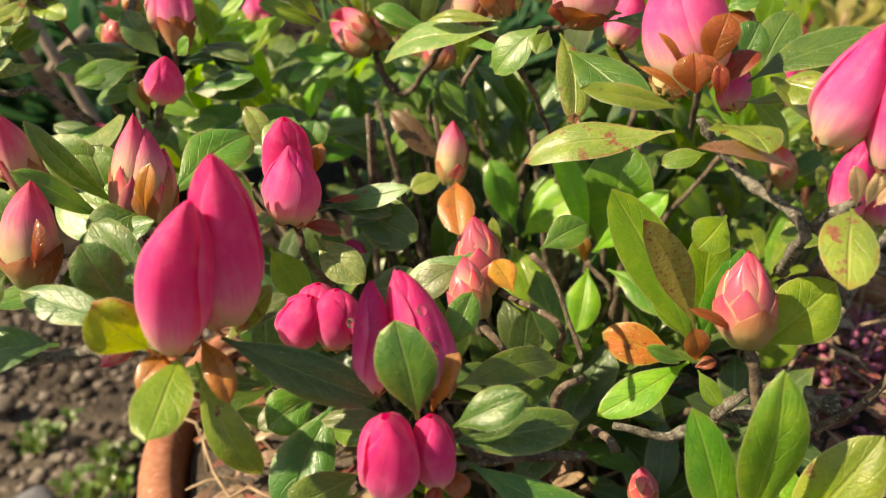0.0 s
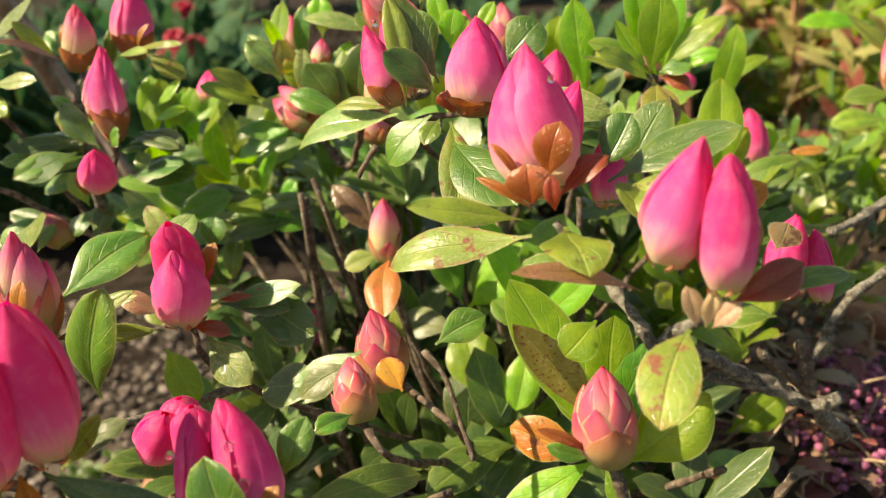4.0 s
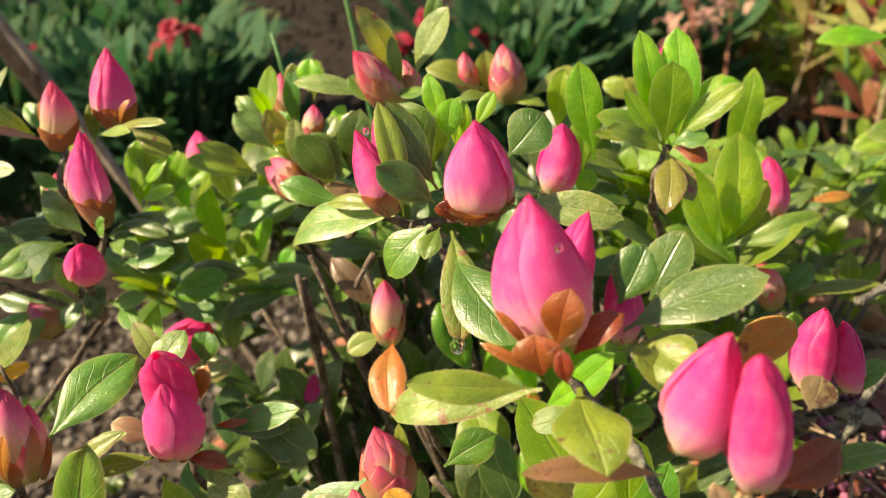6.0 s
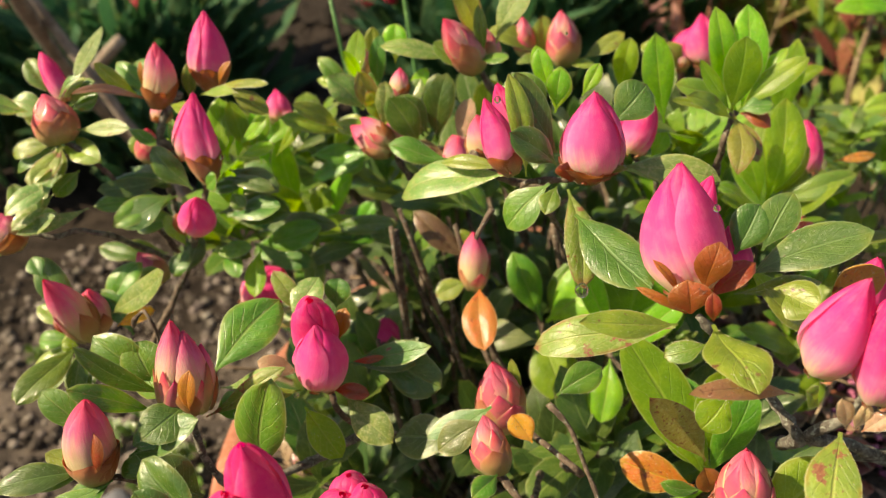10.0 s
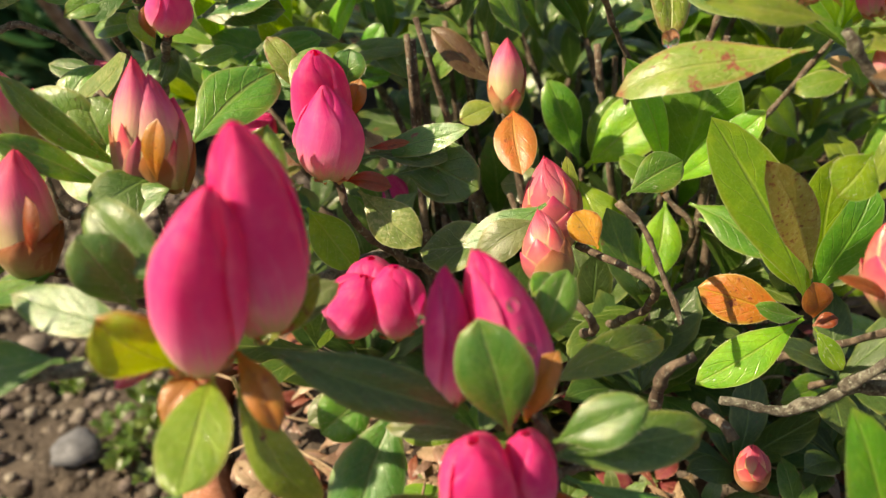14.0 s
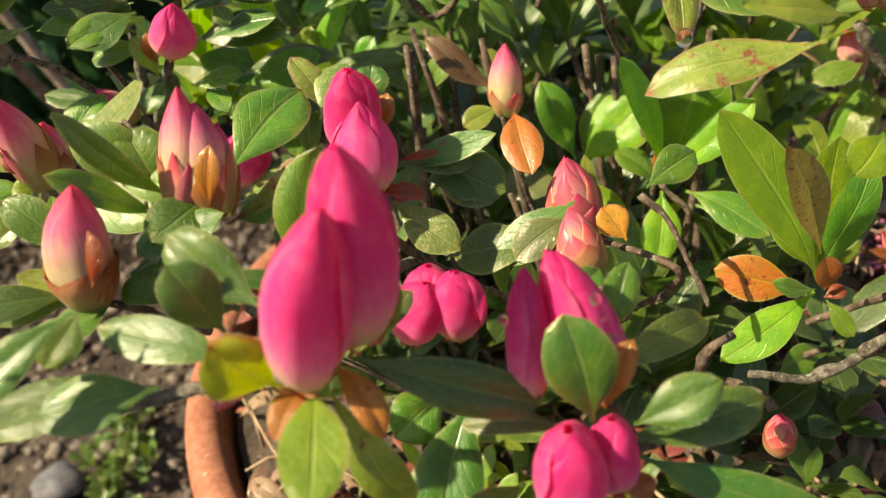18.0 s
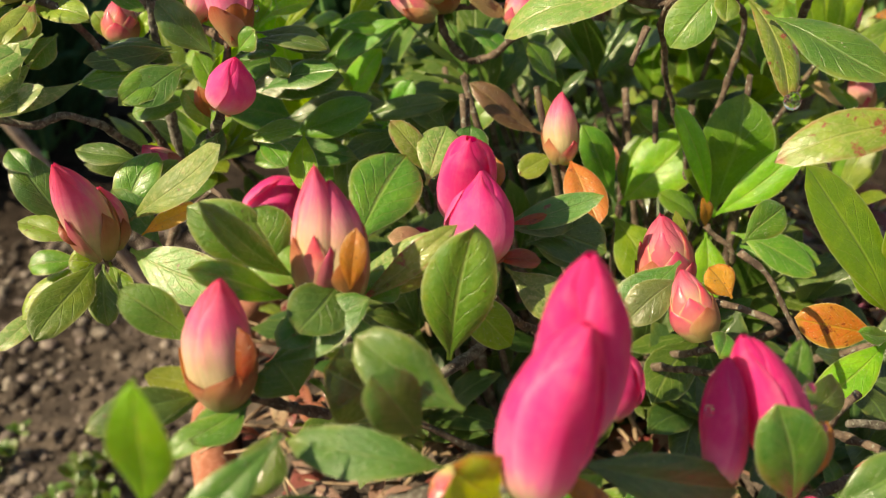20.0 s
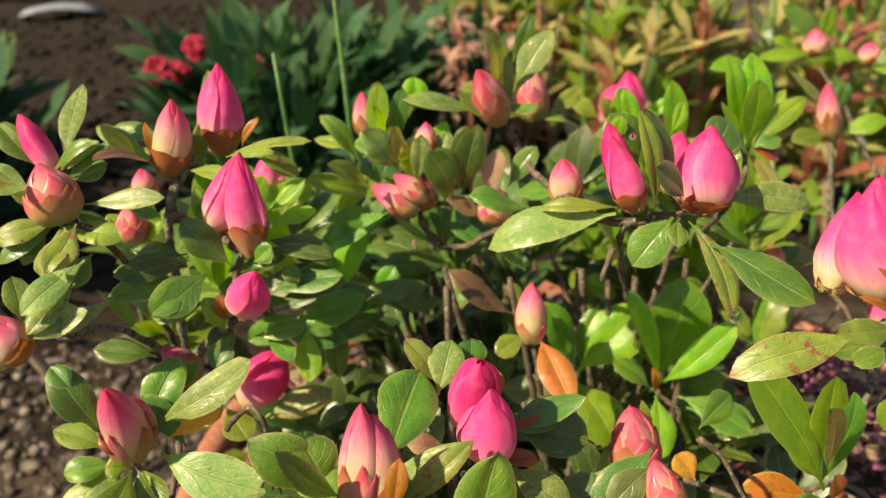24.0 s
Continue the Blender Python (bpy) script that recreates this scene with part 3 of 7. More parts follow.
def flower_bud(base, tip, width, stage):
    made["n"] += 1
    rng = random.Random(made["n"])
    kind, form = STAGES[stage]
    radius = width * 0.45
    a, s, w, length = frame_of(base, tip)
    b = Vector(base)
    at, girth = OUTLINE[form]
    bend = rng.uniform(-0.035, 0.035)
    verts, uvs = [], []
    for i in range(13):
        v = i / 12 * 1.02
        for j in range(13):
            th = 2 * math.pi * j / 12
            verts.append(b + a * (length * v) + s * (bend * length * math.sin(math.pi * v)) + (s * math.cos(th) + w * math.sin(th)) * radius * float(np.interp(v, at, girth)) * 0.90 * (1 + 0.08 * lumps(a, s, w, v, th, length)))
            uvs.append((j / 12, v))
    bud = tagged(mesh_object("flower_bud", verts, grid_faces(13, 13), PETAL[kind], uvs, shrub, base), BUD_LABEL[kind])
    turn, way = rng.uniform(0, 6.28), rng.choice((-1, 1))
    for i in range(3):
        cut = rng.uniform(0.99, 1.03) if i else 1.05
        verts, uvs = shell(base, tip, radius, turn + i * 2.09, 1.26, -0.01 - 0.02 * i, cut, 0.02 * (i + 1), way * 0.75, rows=17, cols=17, narrow=0.60, tipped=0.42, form=form, lap=way * (0.13 if kind in ("big", "bigp") else 0.04), crease=0.05 if kind in ("big", "bigp") else 0.03, scallop=0.06, bend=bend)
        mesh_object("petal", verts, grid_faces(17, 17), PETAL[kind], uvs, bud, base)
    if stage == "tight":
        for i in range(12):
            level = i / 11
            high = 0.46 + 0.50 * level ** 1.2 + rng.uniform(-0.03, 0.03)
            verts, uvs = shell(base, tip, radius, turn + i * 2.4, rng.uniform(0.95, 1.15) - 0.35 * level, -0.07, high, 0.0, 0.12, proud=0.19 - 0.13 * level, rows=10, cols=9, narrow=0.92, tipped=0.62, form=form, flare=rng.uniform(-0.02, 0.04), scallop=0.02, bend=bend)
            mesh_object("bud_scale", verts, grid_faces(10, 9), SCALE["rosy" if i > 4 else rng.choice(("cream", "cream", "rosy"))], uvs, bud, base)
    else:
        count, low, high, hue = {"bigs": (5, 0.20, 0.33, "brown"), "mid": (7, 0.34, 0.60, "cream"), "mids": (6, 0.24, 0.42, "brown")}.get(stage, (0, 0, 0, ""))
        if stage == "bigs" and width > 0.016:
            low, high = 0.10, 0.20
        broad = hue == "brown"
        for i in range(count):
            top = rng.uniform(low, high)
            verts, uvs = shell(base, tip, radius, turn + 1.0 + i * 2.4, rng.uniform(1.25, 1.5) if broad else rng.uniform(0.6, 0.85), -0.08, top, 0.0, 0.1, proud=0.045 + 0.012 * (count - i), rows=10, cols=9, narrow=0.78 if broad else 0.95, tipped=0.62 if broad else 0.75, form=form, flare=rng.choice((0.0, 0.03, 0.10)) if broad else rng.uniform(-0.02, 0.08), crease=0.03, scallop=0.03, bend=bend)
            mesh_object("bud_scale", verts, grid_faces(10, 9), SCALE[rng.choice({"cream": ("cream", "cream", "brown", "rosy"), "brown": ("brown", "brown", "brown", "cream")}[hue])], uvs, bud, base)
    if kind in ("big", "bigp"):
        for i in range(5):
            verts, uvs = shell(base, tip, radius, turn + i * 1.2566, 0.3, -0.09, rng.uniform(0.02, 0.07), 0.08, 0.0, rows=5, cols=5, narrow=0.9, tipped=0.8, form=form)
            mesh_object("sepal", verts, grid_faces(5, 5), SCALE["cream"], uvs, bud, base)
    return bud


def smooth_path(points, step):
    """Catmull-Rom through the points."""
    pts = [Vector(p) for p in points]
    pts = [pts[0] * 2 - pts[1]] + pts + [pts[-1] * 2 - pts[-2]]
    out = []
    for i in range(1, len(pts) - 2):
        p0, p1, p2, p3 = pts[i - 1:i + 3]
        count = max(2, int((p2 - p1).length / step))
        for k in range(count):
            u = k / count
            out.append(0.5 * (2 * p1 + (p2 - p0) * u + (2 * p0 - 5 * p1 + 4 * p2 - p3) * u * u + (3 * p1 - p0 - 3 * p2 + p3) * u * u * u))
    return out + [pts[-2]]


def tube(points, r0, r1, rng, step=0.0014, sides=9, knots=0.34, wobble=0.0008):
    path = smooth_path(points, step)
    verts, uvs, faces = [], [], []
    last = None
    total = len(path) - 1
    for i, p in enumerate(path):
        k = i / total
        d = (path[min(i + 1, total)] - path[max(i - 1, 0)]).normalized()
        s = (last - d * last.dot(d)) if last is not None else d.orthogonal()
        s.normalize()
        last = s
        w = d.cross(s)
        q = p + noise.noise_vector(p * 90) * wobble * min(1, 6 * k * (1 - k))
        ring = (i * step / 0.0042 + noise.noise(p * 60)) % 1.0
        knot = 1 + knots * (max(0.0, noise.noise(p * 170)) * 2 + 0.5 * max(0.0, 1 - abs(ring - 0.5) * 5))
        for j in range(sides):
            th = 2 * math.pi * j / sides
            lump = 1 + 0.6 * knots * noise.noise(p * 400 + Vector((math.cos(th), math.sin(th), 0)) * 0.8)
            verts.append(q + (s * math.cos(th) + w * math.sin(th)) * (r0 + (r1 - r0) * k) * knot * lump)
    for i in range(total):
        for j in range(sides):
            a, b2 = i * sides + j, i * sides + (j + 1) % sides
            faces.append((a, b2, b2 + sides, a + sides))
    faces.append(tuple(range(sides))[::-1])
    faces.append(tuple(range(total * sides, total * sides + sides)))
    return verts, faces


def twig(points, r0, r1):
    made["n"] += 1
    slim = 0.62 if r0 > 0.00195 else 0.74 if r0 > 0.00135 else 1.0
    verts, faces = tube(points, r0 * slim, r1 * slim, random.Random(made["n"]), knots=0.6 if slim < 0.7 else 0.42, wobble=0.0016 if slim < 0.7 else 0.0009)
    return mesh_object("twig", verts, faces, BARK_GREY if r0 > 0.00155 else BARK, None, shrub, points[0])


# shoot
flower_bud((-0.0479, 0.1285, 0.2742), (-0.0414, 0.1276, 0.3000), 0.0132, "big")
flower_bud((-0.0402, 0.1362, 0.2752), (-0.0388, 0.1340, 0.3056), 0.0138, "big")
leaf((-0.0519, 0.1296, 0.2720), (-0.0590, 0.1256, 0.2833), 0.0113, "yel", .9)
leaf((-0.0468, 0.1292, 0.2710), (-0.0470, 0.1102, 0.2672), 0.0099, "ygr", .95)
leaf((-0.0448, 0.1306, 0.2693), (-0.0344, 0.1278, 0.2466), 0.0077, "ygr", .8)
leaf((-0.0405, 0.1328, 0.2729), (-0.0128, 0.1330, 0.2596), 0.0088, "dark", .7)
leaf((-0.0574, 0.1356, 0.2726), (-0.0801, 0.1422, 0.2775), 0.0078, "dark", .5)
leaf((-0.0544, 0.1405, 0.2789), (-0.0682, 0.1501, 0.2881), 0.0099, "dark", .8)
leaf((-0.0605, 0.1403, 0.2750), (-0.0671, 0.1419, 0.2871), 0.0095, "dark", .6)
leaf((-0.0415, 0.1394, 0.2683), (-0.0328, 0.1426, 0.2787), 0.0056, "ygr", .6)
leaf((-0.0430, 0.1411, 0.2673), (-0.0311, 0.1475, 0.2739), 0.0067, "dgy", .4)
leaf((-0.0705, 0.1340, 0.2706), (-0.0886, 0.1324, 0.2691), 0.0095, "dark", .6)
leaf((-0.0810, 0.1401, 0.2817), (-0.0853, 0.1336, 0.2768), 0.0071, "grn", .6)
bract((-0.0471, 0.1300, 0.2724), (-0.0526, 0.1225, 0.2678), 0.0047)
bract((-0.0435, 0.1309, 0.2737), (-0.0372, 0.1229, 0.2656), 0.0050)
# shoot
flower_bud((-0.0014, 0.1356, 0.2601), (-0.0093, 0.1431, 0.2809), 0.0115, "big")
flower_bud((-0.0141, 0.1353, 0.2603), (-0.0140, 0.1393, 0.2805), 0.0078, "big")
flower_bud((-0.0325, 0.1569, 0.2576), (-0.0286, 0.1572, 0.2687), 0.0106, "bigr")
flower_bud((-0.0238, 0.1570, 0.2572), (-0.0233, 0.1583, 0.2697), 0.0111, "bigr")
flower_bud((-0.0287, 0.1619, 0.2594), (-0.0279, 0.1628, 0.2690), 0.0103, "bigr")
leaf((-0.0053, 0.1295, 0.2578), (-0.0093, 0.1325, 0.2767), 0.0117, "dark", .95)
leaf((0.0018, 0.1395, 0.2586), (0.0241, 0.1586, 0.2527), 0.0075, "grn", .7)
leaf((-0.0000, 0.1427, 0.2642), (0.0049, 0.1477, 0.2748), 0.0069, "grn", .8)
leaf((0.0000, 0.1293, 0.2533), (0.0250, 0.1344, 0.2535), 0.0090, "dark", .6)
leaf((0.0010, 0.1290, 0.2565), (0.0143, 0.1281, 0.2642), 0.0080, "dark", .7)
leaf((0.0035, 0.1323, 0.2462), (0.0348, 0.1259, 0.2335), 0.0085, "dark", .7)
leaf((-0.0080, 0.1366, 0.2502), (-0.0253, 0.1417, 0.2489), 0.0050, "dgy", .6)
bract((-0.0028, 0.1320, 0.2579), (0.0022, 0.1350, 0.2688), 0.0050)
# shoot
flower_bud((-0.0100, 0.1246, 0.2452), (-0.0108, 0.1230, 0.2627), 0.0116, "bigr")
flower_bud((-0.0018, 0.1278, 0.2449), (-0.0031, 0.1272, 0.2599), 0.0088, "bigr")
leaf((-0.0164, 0.1308, 0.2448), (-0.0297, 0.1243, 0.2425), 0.0085, "grn", .8)
leaf((-0.0055, 0.1248, 0.2419), (-0.0127, 0.1156, 0.2385), 0.0073, "grn", .6)
leaf((-0.0059, 0.1248, 0.2412), (-0.0142, 0.1138, 0.2317), 0.0068, "grn", .6)
leaf((-0.0173, 0.1336, 0.2379), (-0.0269, 0.1271, 0.2317), 0.0085, "grn", .9)
leaf((-0.0231, 0.1469, 0.2500), (-0.0310, 0.1319, 0.2309), 0.0133, "dark", .8)
leaf((-0.0269, 0.1508, 0.2493), (-0.0374, 0.1457, 0.2441), 0.0104, "grn", .8)
bract((-0.0015, 0.1263, 0.2463), (-0.0030, 0.1217, 0.2423), 0.0037)
bract((0.0008, 0.1292, 0.2471), (0.0025, 0.1249, 0.2435), 0.0047)
# shoot
flower_bud((0.0626, 0.1547, 0.2607), (0.0613, 0.1570, 0.2789), 0.0120, "tight")
leaf((0.0655, 0.1557, 0.2576), (0.0829, 0.1618, 0.2701), 0.0147, "brt", .8)
bract((0.0584, 0.1522, 0.2633), (0.0484, 0.1506, 0.2698), 0.0022)
# shoot
leaf((0.0643, 0.1896, 0.2365), (0.0427, 0.2052, 0.2764), 0.0167, "brt", .8)
leaf((0.0635, 0.1895, 0.2443), (0.0440, 0.1751, 0.2795), 0.0098, "ybrs", .9)
leaf((0.0663, 0.1933, 0.2372), (0.0538, 0.1986, 0.2574), 0.0110, "brt", .8)
leaf((0.0687, 0.1940, 0.2386), (0.0680, 0.1976, 0.2698), 0.0124, "brt", .8)
leaf((0.0655, 0.1926, 0.2358), (0.0763, 0.1971, 0.2626), 0.0109, "dkb", .7)
leaf((0.0612, 0.1900, 0.2344), (0.0417, 0.1970, 0.2383), 0.0115, "orsp", 0.9)
leaf((0.0632, 0.1886, 0.2344), (0.0390, 0.1822, 0.2220), 0.0105, "brt", .6)
leaf((0.0624, 0.1871, 0.2361), (0.0507, 0.1855, 0.2404), 0.0046, "grn", .6)
leaf((0.0649, 0.1861, 0.2335), (0.0701, 0.1807, 0.2259), 0.0058, "brt", .6)
bract((0.0637, 0.1854, 0.2369), (0.0617, 0.1850, 0.2464), 0.0068)
bract((0.0639, 0.1855, 0.2347), (0.0692, 0.1856, 0.2364), 0.0036)
# shoot
leaf((0.0556, 0.1244, 0.2348), (0.0584, 0.1267, 0.2701), 0.0125, "mgr", .9)
leaf((0.0527, 0.1233, 0.2328), (0.0451, 0.1318, 0.2590), 0.0109, "mgr", .9)
leaf((0.0616, 0.1251, 0.2305), (0.0779, 0.1259, 0.2572), 0.0132, "ygr", .7)
leaf((0.0573, 0.1211, 0.2346), (0.0699, 0.1159, 0.2478), 0.0087, "brt", .7)
leaf((0.0487, 0.1225, 0.2315), (0.0231, 0.1171, 0.2330), 0.0074, "spot", .4)
leaf((0.0576, 0.1288, 0.2296), (0.0679, 0.1347, 0.2425), 0.0095, "brt", .6)
flower_bud((0.0553, 0.1162, 0.2258), (0.0538, 0.1130, 0.2410), 0.0125, "tight")
# shoot
flower_bud((0.0718, 0.1537, 0.3032), (0.0763, 0.1515, 0.3248), 0.0122, "bigp")
flower_bud((0.0806, 0.1480, 0.3005), (0.0803, 0.1490, 0.3224), 0.0104, "big")
leaf((0.0752, 0.1477, 0.2923), (0.0675, 0.1292, 0.2844), 0.0105, "yspo", .95)
leaf((0.0859, 0.1553, 0.2954), (0.1051, 0.1586, 0.2975), 0.0048, "grn", .5)
bract((0.0839, 0.1537, 0.2945), (0.0963, 0.1572, 0.3002), 0.0068)
leaf((0.0678, 0.1541, 0.2967), (0.0446, 0.1465, 0.3041), 0.0050, "red", .4)
leaf((0.0765, 0.1488, 0.2921), (0.0744, 0.1483, 0.3003), 0.0037, "crm", .8)
leaf((0.0788, 0.1471, 0.2928), (0.0832, 0.1463, 0.2980), 0.0039, "crm", .8)
leaf((0.0779, 0.1480, 0.2925), (0.0789, 0.1477, 0.2996), 0.0037, "crm", .8)
leaf((0.0947, 0.1682, 0.2983), (0.0984, 0.1741, 0.3014), 0.0067, "brn", .6)
leaf((0.0751, 0.1657, 0.3021), (0.0645, 0.1684, 0.3126), 0.0065, "ygr", .6)
leaf((0.0738, 0.1551, 0.2923), (0.0699, 0.1537, 0.2978), 0.0051, "ygr", .6)
# shoot
flower_bud((0.1167, 0.2286, 0.2599), (0.1188, 0.2295, 0.2816), 0.0116, "big")
flower_bud((0.1283, 0.2307, 0.2570), (0.1247, 0.2314, 0.2765), 0.0084, "big")
leaf((0.1159, 0.2288, 0.2525), (0.0996, 0.2303, 0.2520), 0.0103, "grn", .5)
leaf((0.1227, 0.2306, 0.2553), (0.1378, 0.2342, 0.2628), 0.0068, "grn", .5)
# shoot
flower_bud((0.0508, 0.1754, 0.3103), (0.0479, 0.1795, 0.3368), 0.0188, "bigp")
flower_bud((0.0492, 0.1878, 0.3059), (0.0589, 0.1948, 0.3265), 0.0123, "bigp")
flower_bud((0.0653, 0.1887, 0.3013), (0.0647, 0.1955, 0.3133), 0.0083, "big")
leaf((0.0641, 0.1793, 0.3094), (0.0894, 0.1783, 0.3200), 0.0115, "dark", .6)
leaf((0.0485, 0.1750, 0.2998), (0.0171, 0.1809, 0.2908), 0.0105, "spot", .5)
leaf((0.0467, 0.1660, 0.3066), (0.0254, 0.1610, 0.3117), 0.0067, "ygr", .6)
leaf((0.0551, 0.1697, 0.3036), (0.0580, 0.1472, 0.3029), 0.0133, "ygr", .9)
leaf((0.0642, 0.1887, 0.3098), (0.0703, 0.1937, 0.3198), 0.0098, "dark", .8)
leaf((0.0670, 0.1731, 0.3102), (0.0740, 0.1635, 0.3105), 0.0100, "ygr", .7)
leaf((0.0620, 0.1791, 0.3052), (0.0820, 0.1818, 0.3055), 0.0051, "ygr", .4)
leaf((0.0555, 0.1741, 0.2951), (0.0460, 0.1732, 0.2928), 0.0057, "grn", .6)
leaf((0.0614, 0.1726, 0.2814), (0.0546, 0.1685, 0.2751), 0.0092, "brt", .7)
leaf((0.0679, 0.1910, 0.3052), (0.0791, 0.1880, 0.2922), 0.0067, "brt", .6)
bract((0.0516, 0.1669, 0.3146), (0.0543, 0.1681, 0.3250), 0.0071)
bract((0.0487, 0.1647, 0.3101), (0.0478, 0.1657, 0.3178), 0.0086)
bract((0.0545, 0.1713, 0.3097), (0.0636, 0.1731, 0.3166), 0.0053)
bract((0.0471, 0.1675, 0.3131), (0.0411, 0.1686, 0.3212), 0.0019)
bract((0.0486, 0.1672, 0.3084), (0.0379, 0.1690, 0.3145), 0.0021)
bract((0.0529, 0.1629, 0.3094), (0.0522, 0.1629, 0.3163), 0.0032)
# shoot
flower_bud((0.0346, 0.2236, 0.3158), (0.0364, 0.2249, 0.3376), 0.0181, "bigs")
flower_bud((0.0143, 0.2236, 0.3186), (0.0080, 0.2273, 0.3369), 0.0099, "bigs")
flower_bud((0.0178, 0.2334, 0.3192), (0.0115, 0.2364, 0.3377), 0.0085, "big")
leaf((0.0259, 0.2190, 0.3212), (0.0141, 0.2153, 0.3323), 0.0090, "dark", .8)
leaf((0.0263, 0.2234, 0.3228), (0.0162, 0.2269, 0.3441), 0.0091, "dark", .9)
leaf((0.0237, 0.2386, 0.3235), (0.0156, 0.2433, 0.3388), 0.0134, "dkb", .8)
leaf((0.0426, 0.2345, 0.3259), (0.0522, 0.2394, 0.3346), 0.0123, "dark", .9)
leaf((0.0266, 0.2453, 0.3309), (0.0235, 0.2500, 0.3435), 0.0061, "brt", .6)
leaf((0.0279, 0.2418, 0.3287), (0.0294, 0.2456, 0.3385), 0.0071, "brt", .6)
leaf((0.0349, 0.2417, 0.3317), (0.0401, 0.2444, 0.3398), 0.0047, "brt", .6)
leaf((0.0136, 0.2321, 0.3134), (-0.0188, 0.2463, 0.3013), 0.0130, "pale", .7)
leaf((-0.0038, 0.2521, 0.3104), (-0.0221, 0.2538, 0.3157), 0.0095, "grn", .6)
leaf((0.0145, 0.2330, 0.3148), (-0.0058, 0.2416, 0.3139), 0.0049, "ygr", .5)
leaf((0.0289, 0.2197, 0.3137), (0.0308, 0.1992, 0.2953), 0.0097, "spot", .6)
leaf((0.0300, 0.2111, 0.3105), (0.0456, 0.1875, 0.3018), 0.0140, "dark", .8)
leaf((0.0417, 0.2264, 0.3158), (0.0699, 0.2263, 0.3101), 0.0095, "pale", .5)
leaf((0.0241, 0.2203, 0.3154), (0.0124, 0.2192, 0.3032), 0.0110, "grn", .8)
leaf((0.0261, 0.2209, 0.3142), (0.0225, 0.2144, 0.3092), 0.0060, "grn", .5)
leaf((0.0358, 0.2218, 0.3165), (0.0447, 0.2204, 0.3186), 0.0039, "ygr", .5)
bract((0.0297, 0.2198, 0.3158), (0.0296, 0.2192, 0.3220), 0.0074)
bract((0.0334, 0.2199, 0.3155), (0.0369, 0.2195, 0.3215), 0.0081)
# shoot
flower_bud((0.0543, 0.2666, 0.3033), (0.0575, 0.2697, 0.3218), 0.0125, "big")
leaf((0.0528, 0.2680, 0.3018), (0.0618, 0.2709, 0.3117), 0.0073, "ygr", .5)
leaf((0.0669, 0.2813, 0.3069), (0.0634, 0.2864, 0.3359), 0.0116, "brt", .9)
leaf((0.0605, 0.2690, 0.3001), (0.0658, 0.2717, 0.3074), 0.0065, "brt", .6)
# shoot
flower_bud((0.0050, 0.3004, 0.3244), (-0.0045, 0.2951, 0.3421), 0.0118, "tight")
flower_bud((0.0109, 0.3058, 0.3252), (0.0076, 0.3087, 0.3358), 0.0079, "tight")
leaf((0.0086, 0.3043, 0.3278), (-0.0022, 0.2959, 0.3561), 0.0093, "ybr", .8)
leaf((0.0124, 0.3035, 0.3310), (0.0251, 0.3027, 0.3523), 0.0105, "pale", .9)
leaf((0.0148, 0.3136, 0.3393), (0.0215, 0.3129, 0.3563), 0.0063, "dark", .6)
leaf((0.0074, 0.2987, 0.3272), (0.0069, 0.2990, 0.3457), 0.0050, "grn", .7)
leaf((-0.0006, 0.3032, 0.3266), (-0.0282, 0.3034, 0.3326), 0.0082, "pale", .6)
leaf((0.0061, 0.2991, 0.3272), (0.0162, 0.2927, 0.3285), 0.0065, "grn", .6)
leaf((0.0037, 0.2982, 0.3237), (-0.0092, 0.3009, 0.3334), 0.0088, "grn", .7)
# shoot
flower_bud((0.0407, 0.3505, 0.3089), (0.0390, 0.3521, 0.3288), 0.0132, "tight")
flower_bud((0.0248, 0.3546, 0.3123), (0.0241, 0.3561, 0.3265), 0.0088, "tight")
leaf((0.0479, 0.3517, 0.3095), (0.0651, 0.3558, 0.3179), 0.0089, "ygr", .6)
leaf((0.0312, 0.3516, 0.3130), (0.0090, 0.3536, 0.3227), 0.0098, "ygr", .6)
leaf((0.0373, 0.3487, 0.3104), (0.0538, 0.3451, 0.3067), 0.0053, "ygr", .5)
leaf((0.0373, 0.3487, 0.3104), (0.0206, 0.3439, 0.3114), 0.0053, "grn", .5)
leaf((0.0330, 0.3558, 0.3098), (0.0324, 0.3572, 0.3269), 0.0096, "ygr", .7)
# shoot
leaf((0.0881, 0.2752, 0.3121), (0.0800, 0.2806, 0.3444), 0.0097, "brt", .9)
leaf((0.0902, 0.2765, 0.3115), (0.0902, 0.2815, 0.3443), 0.0118, "brt", .9)
leaf((0.0882, 0.2731, 0.3127), (0.1070, 0.2706, 0.3297), 0.0086, "brt", .8)
leaf((0.0895, 0.2757, 0.3118), (0.1023, 0.2762, 0.3316), 0.0071, "brt", .6)
leaf((0.0853, 0.2710, 0.3137), (0.0878, 0.2723, 0.3370), 0.0127, "brt", .95)
leaf((0.0849, 0.2711, 0.3137), (0.0751, 0.2747, 0.3299), 0.0058, "brt", .6)
leaf((0.0864, 0.2722, 0.3126), (0.0665, 0.2681, 0.3245), 0.0097, "ygr", .6)
leaf((0.0859, 0.2705, 0.3137), (0.0653, 0.2651, 0.3205), 0.0062, "ygr", .5)
leaf((0.0865, 0.2708, 0.3122), (0.0828, 0.2503, 0.3011), 0.0089, "ybr", .7)
leaf((0.0880, 0.2708, 0.3140), (0.0974, 0.2684, 0.3161), 0.0071, "dark", .5)
bract((0.0883, 0.2713, 0.3128), (0.0972, 0.2676, 0.3090), 0.0054)
leaf((0.0857, 0.2712, 0.3119), (0.0921, 0.2603, 0.3004), 0.0078, "ybr", .6)
